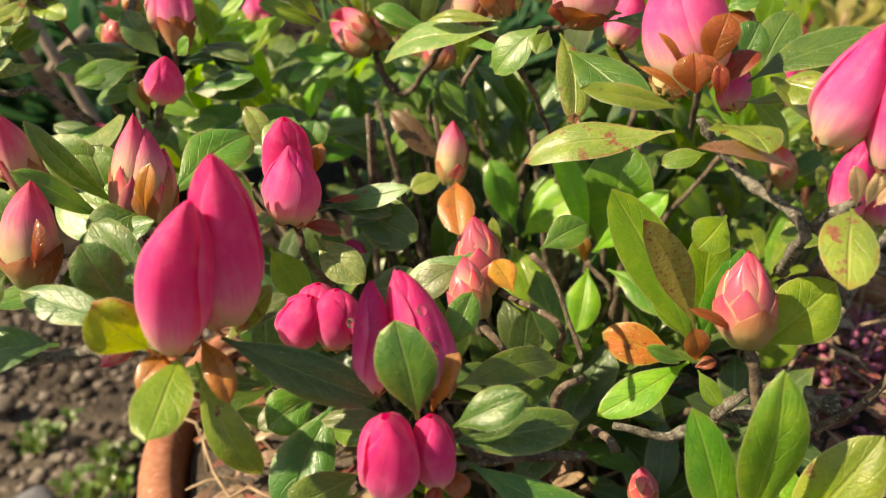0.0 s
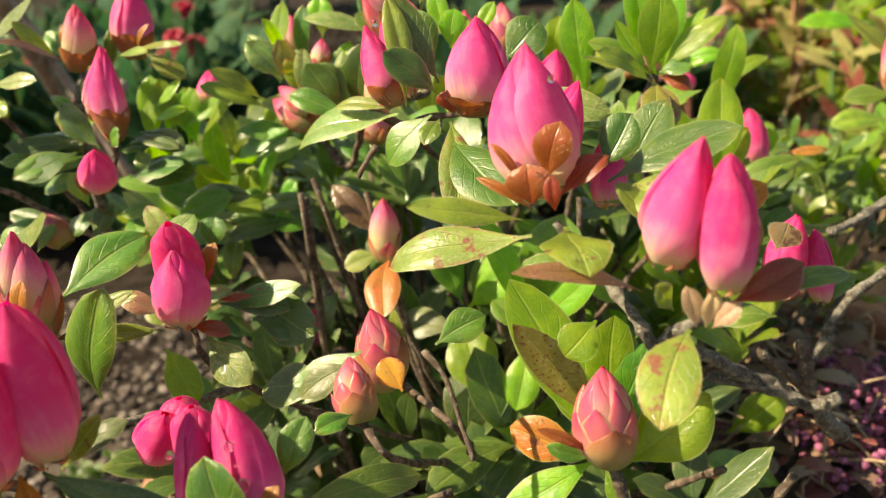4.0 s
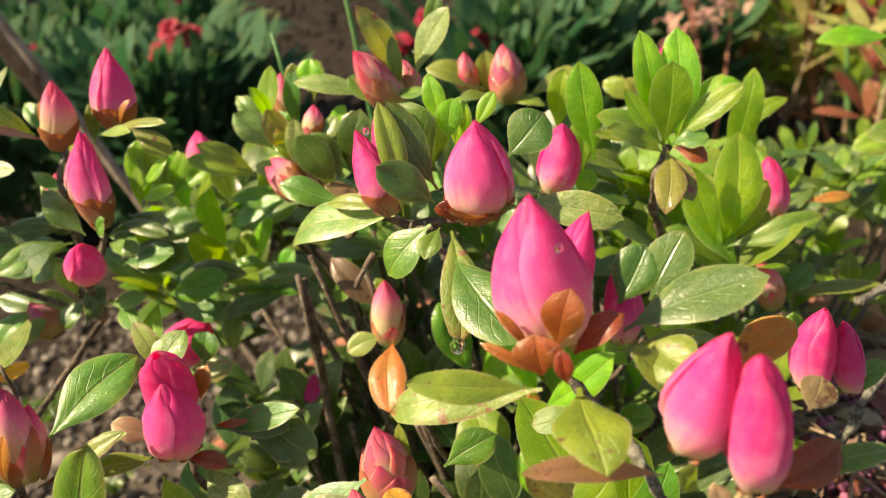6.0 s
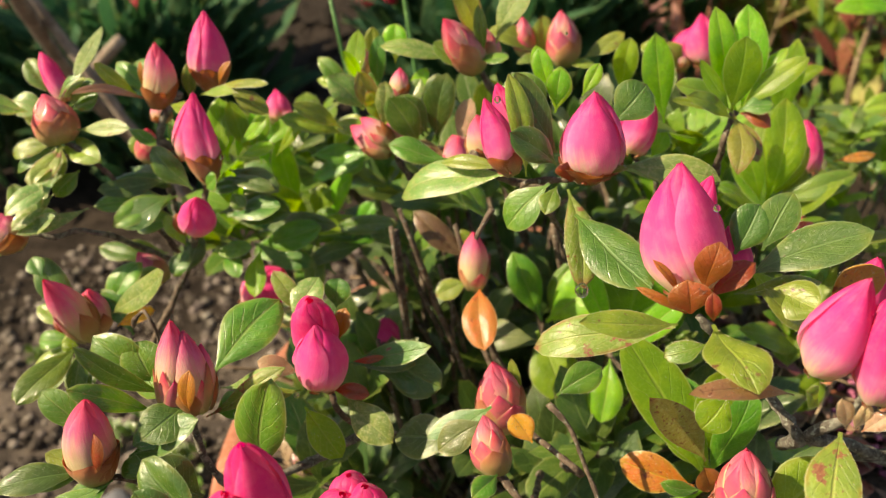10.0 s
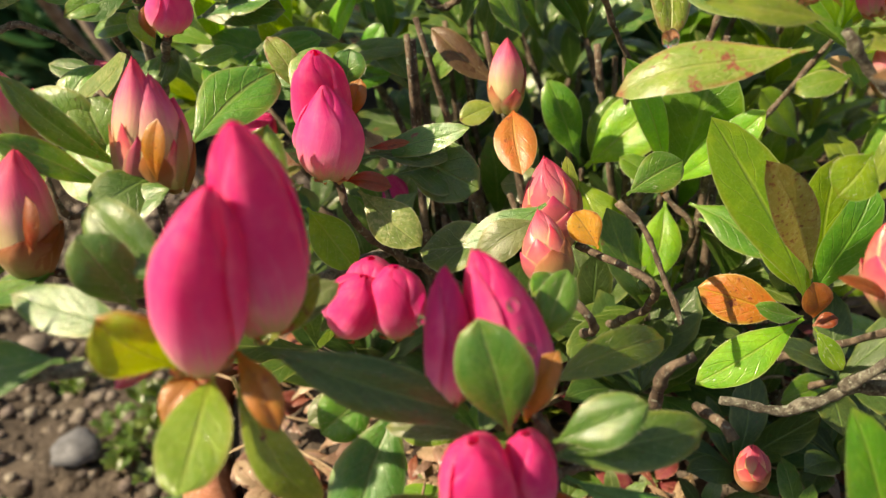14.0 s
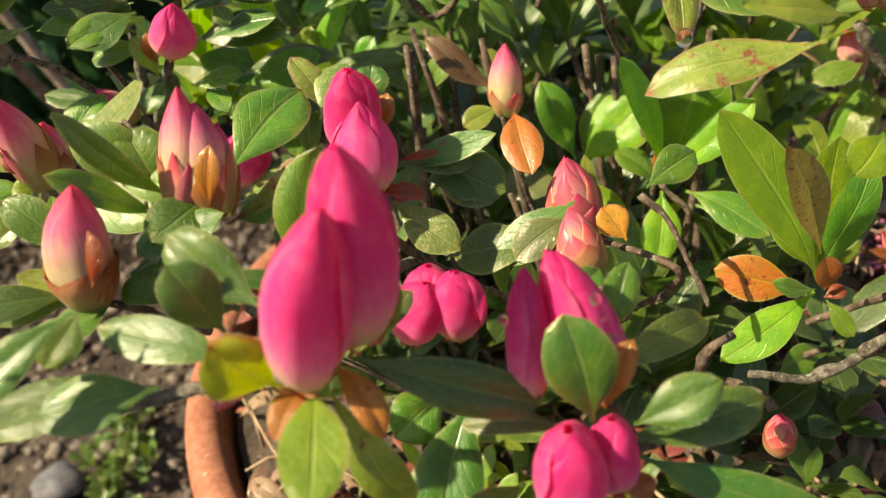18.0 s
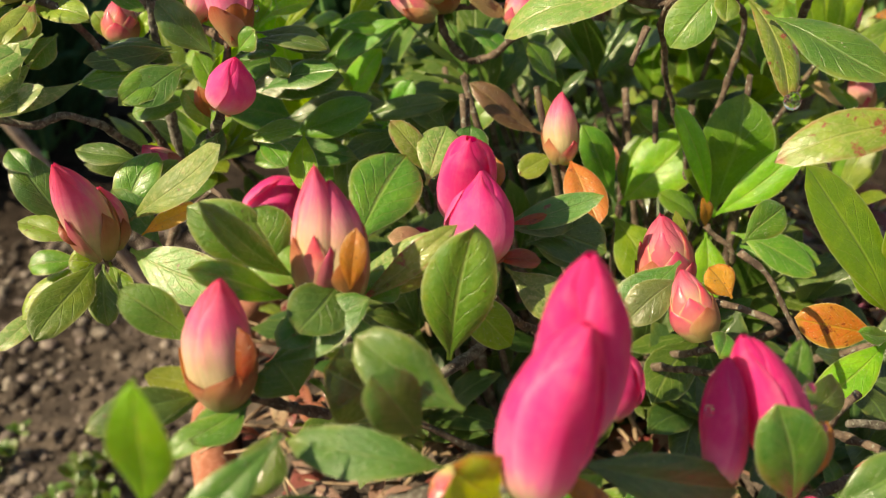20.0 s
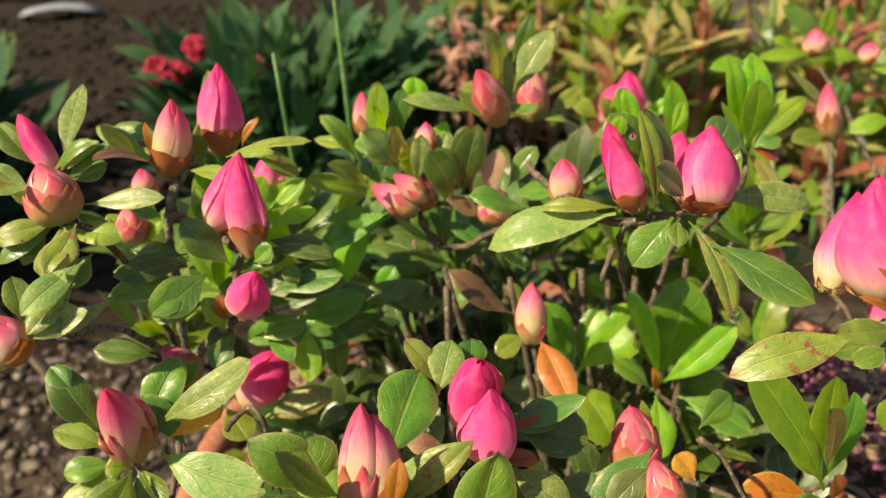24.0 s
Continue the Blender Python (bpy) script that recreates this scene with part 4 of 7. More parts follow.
# shoot
leaf((0.1092, 0.2980, 0.2669), (0.1138, 0.3027, 0.3056), 0.0159, "brt", .95)
leaf((0.1072, 0.2961, 0.2681), (0.0970, 0.2969, 0.2976), 0.0110, "brt", .8)
leaf((0.1107, 0.2999, 0.2658), (0.1247, 0.3056, 0.2874), 0.0121, "brt", .8)
leaf((0.1106, 0.2965, 0.2681), (0.1406, 0.2960, 0.2777), 0.0096, "grn", .6)
leaf((0.1082, 0.2972, 0.2657), (0.0912, 0.3014, 0.2737), 0.0086, "grn", .5)
leaf((0.1151, 0.3175, 0.2853), (0.1236, 0.3253, 0.3199), 0.0115, "brt", .7)
leaf((0.1181, 0.3241, 0.2970), (0.1370, 0.3316, 0.3070), 0.0066, "brt", .6)
flower_bud((0.1312, 0.3142, 0.2713), (0.1278, 0.3171, 0.2905), 0.0107, "big")
# shoot
flower_bud((0.0013, 0.2583, 0.2611), (0.0019, 0.2606, 0.2797), 0.0107, "mid")
leaf((-0.0008, 0.2583, 0.2621), (-0.0121, 0.2557, 0.2588), 0.0077, "ygr", .8)
leaf((0.0031, 0.2556, 0.2614), (0.0040, 0.2333, 0.2515), 0.0119, "oran", .9)
leaf((0.0008, 0.2729, 0.2625), (-0.0197, 0.2818, 0.2785), 0.0097, "brn", .7)
leaf((0.0014, 0.2663, 0.2682), (-0.0026, 0.2695, 0.2768), 0.0053, "ygr", .6)
# shoot
leaf((0.0246, 0.2692, 0.2378), (0.0149, 0.2773, 0.2624), 0.0125, "dkb", .8)
leaf((0.0263, 0.2702, 0.2361), (0.0494, 0.2697, 0.2580), 0.0205, "brt", .8)
leaf((0.0226, 0.2672, 0.2346), (0.0308, 0.2482, 0.2170), 0.0185, "brt", .9)
leaf((0.0228, 0.2691, 0.2290), (0.0002, 0.2789, 0.2276), 0.0125, "dgy", .5)
leaf((0.0298, 0.2744, 0.2328), (0.0370, 0.2783, 0.2569), 0.0104, "dkb", .6)
# shoot
leaf((0.0461, 0.2498, 0.2405), (0.0336, 0.2541, 0.2751), 0.0095, "brt", .4)
leaf((0.0503, 0.2547, 0.2366), (0.0587, 0.2601, 0.2734), 0.0237, "dkb", .9)
leaf((0.0474, 0.2498, 0.2389), (0.0685, 0.2416, 0.2633), 0.0108, "brt", .6)
leaf((0.0524, 0.2462, 0.2345), (0.0717, 0.2292, 0.2261), 0.0128, "grn", .8)
leaf((0.0470, 0.2516, 0.2326), (0.0423, 0.2389, 0.2150), 0.0123, "brt", .8)
leaf((0.0463, 0.2544, 0.2333), (0.0350, 0.2620, 0.2429), 0.0100, "dkb", .6)
leaf((0.0511, 0.2591, 0.2366), (0.0492, 0.2677, 0.2590), 0.0142, "dkb", .8)
bract((0.0451, 0.2491, 0.2359), (0.0438, 0.2506, 0.2456), 0.0047)
# shoot
flower_bud((0.0089, 0.2022, 0.2486), (0.0070, 0.2044, 0.2684), 0.0133, "tight")
leaf((0.0115, 0.2048, 0.2504), (0.0121, 0.2077, 0.2676), 0.0042, "ygr", .7)
# shoot
flower_bud((0.0069, 0.1807, 0.2519), (0.0040, 0.1873, 0.2644), 0.0098, "tight")
leaf((0.0239, 0.1972, 0.2625), (0.0366, 0.2020, 0.2679), 0.0093, "grn", .8)
leaf((0.0070, 0.1728, 0.2582), (0.0007, 0.1639, 0.2596), 0.0062, "grn", .8)
leaf((-0.0007, 0.1882, 0.2553), (-0.0214, 0.1944, 0.2522), 0.0131, "dark", .7)
leaf((-0.0030, 0.1893, 0.2513), (-0.0090, 0.1942, 0.2582), 0.0088, "dgy", .7)
leaf((0.0061, 0.1920, 0.2638), (-0.0120, 0.1880, 0.2530), 0.0107, "dark", .6)
leaf((0.0045, 0.1885, 0.2619), (-0.0087, 0.1856, 0.2545), 0.0090, "dgy", .6)
leaf((0.0165, 0.1864, 0.2557), (0.0115, 0.1893, 0.2630), 0.0076, "oran", .9)
# shoot
flower_bud((-0.0382, 0.1936, 0.2720), (-0.0381, 0.1943, 0.2906), 0.0149, "bigp")
flower_bud((-0.0414, 0.2028, 0.2766), (-0.0393, 0.1969, 0.2963), 0.0130, "bigr")
leaf((-0.0448, 0.2097, 0.2833), (-0.0528, 0.2143, 0.2957), 0.0063, "spot", .7)
leaf((-0.0365, 0.2129, 0.2837), (-0.0350, 0.2156, 0.2918), 0.0083, "dark", .8)
leaf((-0.0311, 0.1996, 0.2737), (-0.0119, 0.2091, 0.2709), 0.0090, "dark", .7)
leaf((-0.0334, 0.1938, 0.2678), (-0.0203, 0.1842, 0.2590), 0.0100, "pale", .8)
leaf((-0.0255, 0.2051, 0.2662), (-0.0120, 0.2084, 0.2671), 0.0161, "dark", .9)
leaf((-0.0450, 0.1942, 0.2639), (-0.0347, 0.1848, 0.2539), 0.0095, "brt", .7)
leaf((-0.0463, 0.1996, 0.2715), (-0.0571, 0.1988, 0.2765), 0.0062, "crm", .6)
leaf((-0.0453, 0.1957, 0.2687), (-0.0622, 0.1905, 0.2678), 0.0061, "ygr", .5)
bract((-0.0360, 0.1929, 0.2706), (-0.0261, 0.1918, 0.2692), 0.0045)
bract((-0.0347, 0.2029, 0.2800), (-0.0321, 0.2057, 0.2882), 0.0054)
bract((-0.0309, 0.1992, 0.2750), (-0.0223, 0.1997, 0.2758), 0.0021)
# shoot
flower_bud((-0.0359, 0.2887, 0.2124), (-0.0371, 0.2918, 0.2257), 0.0160, "big")
leaf((-0.0385, 0.2903, 0.2114), (-0.0567, 0.2918, 0.2168), 0.0093, "dkb", .6)
# shoot
flower_bud((-0.0916, 0.2928, 0.2331), (-0.0763, 0.2975, 0.2468), 0.0170, "bigr")
leaf((-0.0852, 0.2884, 0.2288), (-0.0621, 0.2822, 0.2391), 0.0090, "pale", .7)
leaf((-0.0979, 0.2949, 0.2316), (-0.0920, 0.2828, 0.2244), 0.0118, "ygr", .6)
# shoot
flower_bud((-0.0727, 0.1785, 0.2786), (-0.0704, 0.1836, 0.3003), 0.0100, "mid")
flower_bud((-0.0674, 0.1779, 0.2789), (-0.0680, 0.1836, 0.2973), 0.0104, "mid")
flower_bud((-0.0671, 0.1821, 0.2761), (-0.0651, 0.1849, 0.2924), 0.0078, "mid")
leaf((-0.0650, 0.1865, 0.2817), (-0.0506, 0.2084, 0.2898), 0.0151, "grn", .9)
leaf((-0.0785, 0.1835, 0.2801), (-0.0934, 0.1879, 0.2944), 0.0115, "grn", .7)
leaf((-0.0787, 0.1834, 0.2820), (-0.0831, 0.1870, 0.2928), 0.0114, "grn", .8)
leaf((-0.0773, 0.1770, 0.2786), (-0.0927, 0.1693, 0.2922), 0.0064, "grn", .6)
leaf((-0.0684, 0.1776, 0.2806), (-0.0773, 0.1666, 0.2785), 0.0113, "dark", .8)
leaf((-0.0700, 0.1779, 0.2771), (-0.0810, 0.1688, 0.2748), 0.0077, "dark", .6)
leaf((-0.0666, 0.1805, 0.2732), (-0.0451, 0.1854, 0.2844), 0.0057, "spot", .6)
leaf((-0.0506, 0.1709, 0.2641), (-0.0449, 0.1718, 0.2914), 0.0137, "grn", .9)
leaf((-0.0647, 0.1819, 0.2734), (-0.0576, 0.1842, 0.2750), 0.0087, "grn", .6)
bract((-0.0671, 0.1739, 0.2809), (-0.0648, 0.1751, 0.2924), 0.0046)
# shoot
flower_bud((-0.0910, 0.1663, 0.2686), (-0.0880, 0.1676, 0.2900), 0.0125, "mids")
leaf((-0.0937, 0.1664, 0.2692), (-0.1122, 0.1592, 0.2711), 0.0082, "dark", .6)
leaf((-0.0869, 0.1656, 0.2669), (-0.0963, 0.1576, 0.2662), 0.0082, "dark", .6)
leaf((-0.0790, 0.1689, 0.2633), (-0.0824, 0.1714, 0.2705), 0.0127, "dark", .8)
leaf((-0.0627, 0.1602, 0.2661), (-0.0734, 0.1577, 0.2771), 0.0145, "dark", .8)
bract((-0.0875, 0.1623, 0.2722), (-0.0863, 0.1641, 0.2838), 0.0069)
leaf((-0.0951, 0.1746, 0.2740), (-0.1062, 0.1793, 0.2844), 0.0083, "grn", .7)
leaf((-0.0909, 0.1662, 0.2677), (-0.1032, 0.1682, 0.2738), 0.0057, "ygr", .6)
leaf((-0.0839, 0.1704, 0.2700), (-0.0642, 0.1712, 0.2804), 0.0095, "dark", .6)
leaf((-0.0930, 0.1669, 0.2688), (-0.1099, 0.1645, 0.2675), 0.0062, "grn", .6)
leaf((-0.0865, 0.1635, 0.2681), (-0.1022, 0.1580, 0.2638), 0.0051, "grn", .6)
# shoot
flower_bud((-0.0573, 0.1357, 0.2719), (-0.0614, 0.1297, 0.2687), 0.0048, "tight")
leaf((-0.0798, 0.1361, 0.2842), (-0.0960, 0.1255, 0.2749), 0.0072, "dark", .7)
leaf((-0.0756, 0.1361, 0.2691), (-0.0968, 0.1312, 0.2686), 0.0093, "dark", .7)
leaf((-0.0968, 0.1273, 0.2838), (-0.0922, 0.1236, 0.3061), 0.0073, "brt", .8)
leaf((-0.1011, 0.1220, 0.2840), (-0.0846, 0.1155, 0.2944), 0.0058, "brt", .7)
# shoot
flower_bud((-0.1212, 0.2298, 0.2669), (-0.1228, 0.2206, 0.2918), 0.0116, "mid")
flower_bud((-0.1201, 0.2335, 0.2657), (-0.1193, 0.2346, 0.2797), 0.0116, "mid")
leaf((-0.1276, 0.2377, 0.2672), (-0.1382, 0.2453, 0.2867), 0.0105, "dark", .8)
leaf((-0.1193, 0.2374, 0.2672), (-0.1071, 0.2487, 0.2811), 0.0112, "grn", .8)
leaf((-0.1148, 0.2351, 0.2701), (-0.0896, 0.2264, 0.2901), 0.0096, "pale", .7)
leaf((-0.1274, 0.2330, 0.2670), (-0.1395, 0.2370, 0.2729), 0.0072, "ygr", .6)
leaf((-0.1262, 0.2293, 0.2650), (-0.1379, 0.2294, 0.2646), 0.0071, "grn", .6)
leaf((-0.1144, 0.2275, 0.2666), (-0.0905, 0.2106, 0.2612), 0.0130, "pale", .8)
leaf((-0.1121, 0.2319, 0.2676), (-0.0979, 0.2303, 0.2743), 0.0059, "oran", .7)
leaf((-0.1242, 0.2272, 0.2644), (-0.1314, 0.2141, 0.2562), 0.0104, "grn", .8)
leaf((-0.1195, 0.2269, 0.2643), (-0.1156, 0.2125, 0.2583), 0.0077, "grn", .7)
leaf((-0.1226, 0.2250, 0.2657), (-0.1276, 0.2250, 0.2670), 0.0063, "brt", .7)
leaf((-0.1265, 0.2300, 0.2637), (-0.1408, 0.2232, 0.2545), 0.0085, "ygr", .6)
bract((-0.1212, 0.2244, 0.2701), (-0.1274, 0.2266, 0.2761), 0.0055)
# shoot
flower_bud((-0.0875, 0.2959, 0.3245), (-0.0861, 0.2986, 0.3489), 0.0144, "bigs")
flower_bud((-0.1037, 0.2863, 0.3225), (-0.1004, 0.2865, 0.3423), 0.0117, "mids")
leaf((-0.0867, 0.2958, 0.3248), (-0.0889, 0.3023, 0.3472), 0.0086, "grn", .9)
leaf((-0.1049, 0.2868, 0.3228), (-0.1215, 0.2635, 0.3341), 0.0069, "red", .6)
leaf((-0.1086, 0.2945, 0.3222), (-0.1231, 0.3031, 0.3327), 0.0071, "grn", .6)
leaf((-0.1046, 0.3003, 0.3272), (-0.1190, 0.3089, 0.3308), 0.0080, "grn", .6)
leaf((-0.0847, 0.2865, 0.3259), (-0.0629, 0.2789, 0.3289), 0.0044, "ygr", .5)
leaf((-0.0875, 0.2826, 0.3256), (-0.0740, 0.2773, 0.3272), 0.0049, "ygr", .4)
leaf((-0.0990, 0.2826, 0.3228), (-0.0859, 0.2710, 0.3216), 0.0055, "ygr", .6)
leaf((-0.0804, 0.2894, 0.3252), (-0.0663, 0.2855, 0.3167), 0.0078, "ygr", .6)
bract((-0.1072, 0.2890, 0.3245), (-0.1086, 0.2901, 0.3364), 0.0022)
bract((-0.0823, 0.2879, 0.3269), (-0.0765, 0.2873, 0.3352), 0.0026)
# shoot
flower_bud((-0.0841, 0.2639, 0.3037), (-0.0845, 0.2674, 0.3305), 0.0117, "bigs")
flower_bud((-0.0931, 0.2723, 0.3082), (-0.0851, 0.2704, 0.3291), 0.0115, "bigp")
leaf((-0.0903, 0.2638, 0.2994), (-0.1022, 0.2684, 0.3134), 0.0099, "dark", .9)
leaf((-0.0802, 0.2665, 0.3020), (-0.0620, 0.2605, 0.2991), 0.0066, "dark", .5)
leaf((-0.0842, 0.2603, 0.3009), (-0.0792, 0.2577, 0.3065), 0.0071, "grn", .8)
leaf((-0.1002, 0.2714, 0.2993), (-0.1232, 0.2763, 0.2967), 0.0065, "grn", .6)
# shoot
flower_bud((-0.0892, 0.2565, 0.2886), (-0.0847, 0.2505, 0.3019), 0.0125, "bigp")
leaf((-0.0944, 0.2570, 0.2820), (-0.0991, 0.2577, 0.2934), 0.0067, "ygr", .8)
leaf((-0.1012, 0.2706, 0.2916), (-0.1229, 0.2746, 0.2905), 0.0099, "grn", .6)
leaf((-0.0987, 0.2658, 0.2879), (-0.1142, 0.2662, 0.2858), 0.0104, "grn", .7)
leaf((-0.0803, 0.2629, 0.2891), (-0.0598, 0.2564, 0.2947), 0.0102, "dark", .6)
leaf((-0.0929, 0.2573, 0.2812), (-0.0989, 0.2511, 0.2738), 0.0080, "dark", .7)
leaf((-0.0870, 0.2686, 0.2967), (-0.0748, 0.2666, 0.2984), 0.0083, "dark", .6)
leaf((-0.0867, 0.2586, 0.2783), (-0.0714, 0.2547, 0.2814), 0.0066, "dkb", .5)
bract((-0.0940, 0.2573, 0.2851), (-0.0952, 0.2577, 0.2941), 0.0040)
# shoot
flower_bud((-0.1329, 0.2696, 0.3171), (-0.1351, 0.2721, 0.3318), 0.0138, "tight")
flower_bud((-0.1336, 0.2816, 0.3274), (-0.1397, 0.2864, 0.3418), 0.0074, "big")
leaf((-0.1302, 0.2802, 0.3291), (-0.1244, 0.3027, 0.3459), 0.0070, "pale", .8)
leaf((-0.1370, 0.2820, 0.3284), (-0.1459, 0.2878, 0.3400), 0.0080, "grn", .8)
leaf((-0.1295, 0.2783, 0.3280), (-0.1210, 0.2785, 0.3342), 0.0046, "ygr", .5)
leaf((-0.1292, 0.2769, 0.3251), (-0.1190, 0.2756, 0.3293), 0.0068, "grn", .6)
leaf((-0.1258, 0.2691, 0.3206), (-0.1051, 0.2624, 0.3223), 0.0063, "pale", .6)
leaf((-0.1319, 0.2669, 0.3169), (-0.1329, 0.2558, 0.3072), 0.0077, "ygr", .8)
leaf((-0.1341, 0.2676, 0.3169), (-0.1487, 0.2662, 0.3139), 0.0074, "ygr", .6)
leaf((-0.1390, 0.2777, 0.3228), (-0.1524, 0.2820, 0.3278), 0.0092, "pale", .6)
# shoot
flower_bud((-0.1465, 0.2443, 0.2904), (-0.1481, 0.2468, 0.3022), 0.0133, "mid")
leaf((-0.1430, 0.2490, 0.2977), (-0.1305, 0.2479, 0.3112), 0.0079, "pale", .8)
leaf((-0.1411, 0.2463, 0.2956), (-0.1263, 0.2416, 0.3026), 0.0065, "pale", .8)
leaf((-0.1434, 0.2513, 0.2974), (-0.1441, 0.2544, 0.3088), 0.0072, "grn", .7)
leaf((-0.1428, 0.2462, 0.2967), (-0.1504, 0.2447, 0.2958), 0.0056, "ygr", .5)
# shoot
leaf((-0.0838, 0.3085, 0.2937), (-0.0886, 0.3124, 0.3130), 0.0086, "brt", .7)
leaf((-0.0816, 0.3086, 0.2935), (-0.0754, 0.3127, 0.3087), 0.0075, "brt", .7)
leaf((-0.0805, 0.3087, 0.2934), (-0.0599, 0.3141, 0.3051), 0.0078, "brt", .6)
leaf((-0.0804, 0.3112, 0.2919), (-0.0871, 0.3149, 0.3075), 0.0087, "brt", .7)
flower_bud((-0.0727, 0.3195, 0.3015), (-0.0728, 0.3222, 0.3132), 0.0114, "bigp")
# shoot
flower_bud((-0.0228, 0.2965, 0.3156), (-0.0214, 0.2990, 0.3255), 0.0079, "mid")
leaf((-0.0105, 0.2935, 0.3044), (-0.0082, 0.2965, 0.3238), 0.0109, "dark", .9)
leaf((-0.0123, 0.2886, 0.3043), (-0.0218, 0.2890, 0.3191), 0.0107, "grn", .7)
leaf((-0.0263, 0.2948, 0.3090), (-0.0352, 0.2971, 0.3212), 0.0090, "ygr", .7)
leaf((-0.0259, 0.2901, 0.3087), (-0.0328, 0.2913, 0.3189), 0.0078, "brt", .7)
leaf((-0.0200, 0.2941, 0.3110), (-0.0143, 0.2979, 0.3218), 0.0069, "pale", .6)
leaf((-0.0322, 0.3034, 0.3190), (-0.0449, 0.3054, 0.3181), 0.0081, "grn", .6)
flower_bud((-0.0261, 0.2872, 0.3035), (-0.0354, 0.2892, 0.3117), 0.0079, "mid")
flower_bud((-0.0017, 0.2847, 0.2979), (-0.0042, 0.2860, 0.3048), 0.0098, "tight")
leaf((-0.0241, 0.3107, 0.3246), (-0.0220, 0.3134, 0.3376), 0.0073, "ygr", .7)
leaf((-0.0094, 0.3087, 0.3274), (-0.0288, 0.3081, 0.3314), 0.0081, "grn", .6)
flower_bud((-0.0371, 0.3199, 0.3169), (-0.0379, 0.3219, 0.3317), 0.0080, "mid")
flower_bud((-0.0276, 0.2928, 0.2977), (-0.0408, 0.2979, 0.3057), 0.0105, "mid")
flower_bud((-0.0245, 0.2932, 0.2982), (-0.0244, 0.2940, 0.3100), 0.0107, "mid")
flower_bud((-0.0032, 0.2843, 0.2935), (-0.0020, 0.2828, 0.3051), 0.0114, "mid")
leaf((-0.0100, 0.2942, 0.3001), (-0.0050, 0.2940, 0.3247), 0.0115, "dark", .9)
leaf((-0.0144, 0.2931, 0.3021), (-0.0231, 0.2965, 0.3160), 0.0115, "grn", .7)
leaf((-0.0296, 0.3063, 0.3077), (-0.0406, 0.3126, 0.3202), 0.0107, "grn", .8)
leaf((-0.0353, 0.2978, 0.2958), (-0.0576, 0.2976, 0.2854), 0.0093, "dkb", .6)
leaf((-0.0051, 0.2848, 0.2957), (-0.0187, 0.2861, 0.3030), 0.0087, "brn", .6)
leaf((-0.0329, 0.3191, 0.3229), (-0.0324, 0.3206, 0.3355), 0.0067, "ygr", .7)
leaf((-0.0406, 0.3143, 0.3126), (-0.0534, 0.3212, 0.3252), 0.0067, "grn", .6)
leaf((-0.0023, 0.2923, 0.2988), (0.0030, 0.2933, 0.3152), 0.0078, "crm", .7)
leaf((-0.0313, 0.3038, 0.3087), (-0.0222, 0.3026, 0.3201), 0.0058, "pale", .6)
# shoot
leaf((-0.0704, 0.3192, 0.2811), (-0.0964, 0.3141, 0.2775), 0.0136, "dark", .6)
leaf((-0.0694, 0.3091, 0.2608), (-0.0948, 0.3079, 0.2716), 0.0158, "dark", .6)
leaf((-0.0618, 0.3183, 0.2761), (-0.0394, 0.3217, 0.2844), 0.0104, "dkb", .6)
leaf((-0.0595, 0.3059, 0.2619), (-0.0564, 0.3091, 0.2788), 0.0111, "brt", .7)
leaf((-0.0673, 0.3069, 0.2566), (-0.0875, 0.3011, 0.2531), 0.0113, "dkb", .6)
leaf((-0.0648, 0.3030, 0.2535), (-0.0658, 0.2907, 0.2399), 0.0101, "grn", .6)
leaf((-0.0583, 0.3072, 0.2560), (-0.0355, 0.3092, 0.2563), 0.0091, "dkb", .5)
twig([(-0.1079, 0.2864, 0.2573), (-0.0918, 0.2594, 0.2838)], 0.0016, 0.0013)
twig([(-0.0918, 0.2594, 0.2838), (-0.0888, 0.2702, 0.2944), (-0.0868, 0.2662, 0.3019)], 0.0015, 0.0012)
twig([(-0.1079, 0.2864, 0.2573), (-0.1056, 0.2831, 0.3097), (-0.0961, 0.2875, 0.3253)], 0.0016, 0.0014)
twig([(-0.1056, 0.2831, 0.3097), (-0.0922, 0.2775, 0.3028), (-0.0868, 0.2662, 0.3019)], 0.0012, 0.0010)
twig([(-0.1079, 0.2864, 0.2573), (-0.1208, 0.2672, 0.3077), (-0.1322, 0.2694, 0.3171)], 0.0014, 0.0011)
twig([(-0.1079, 0.2864, 0.2573), (-0.1234, 0.2561, 0.2893), (-0.1338, 0.2500, 0.2913), (-0.1426, 0.2478, 0.2954)], 0.0016, 0.0011)
twig([(-0.1079, 0.2864, 0.2573), (-0.1154, 0.2316, 0.2453), (-0.1219, 0.2316, 0.2654)], 0.0014, 0.0010)
twig([(0.0251, 0.2717, 0.1704), (0.0443, 0.2639, 0.2398), (0.0304, 0.2541, 0.2828), (0.0173, 0.2317, 0.3094), (0.0317, 0.2229, 0.3150)], 0.0009, 0.0007)
twig([(0.0246, 0.2318, 0.3097), (0.0141, 0.2371, 0.3091), (0.0038, 0.2442, 0.3148), (0.0141, 0.2918, 0.3074), (0.0064, 0.2994, 0.3233)], 0.0012, 0.0010)
twig([(0.0038, 0.2442, 0.3148), (-0.0153, 0.2908, 0.2821), (-0.0250, 0.2949, 0.2966), (-0.0017, 0.2885, 0.2985)], 0.0011, 0.0009)
twig([(0.0088, 0.2240, 0.3069), (0.0038, 0.2199, 0.2997)], 0.0009, 0.0006)
twig([(0.0251, 0.2717, 0.1704), (0.0626, 0.2750, 0.2761), (0.0541, 0.2665, 0.3030)], 0.0010, 0.0008)
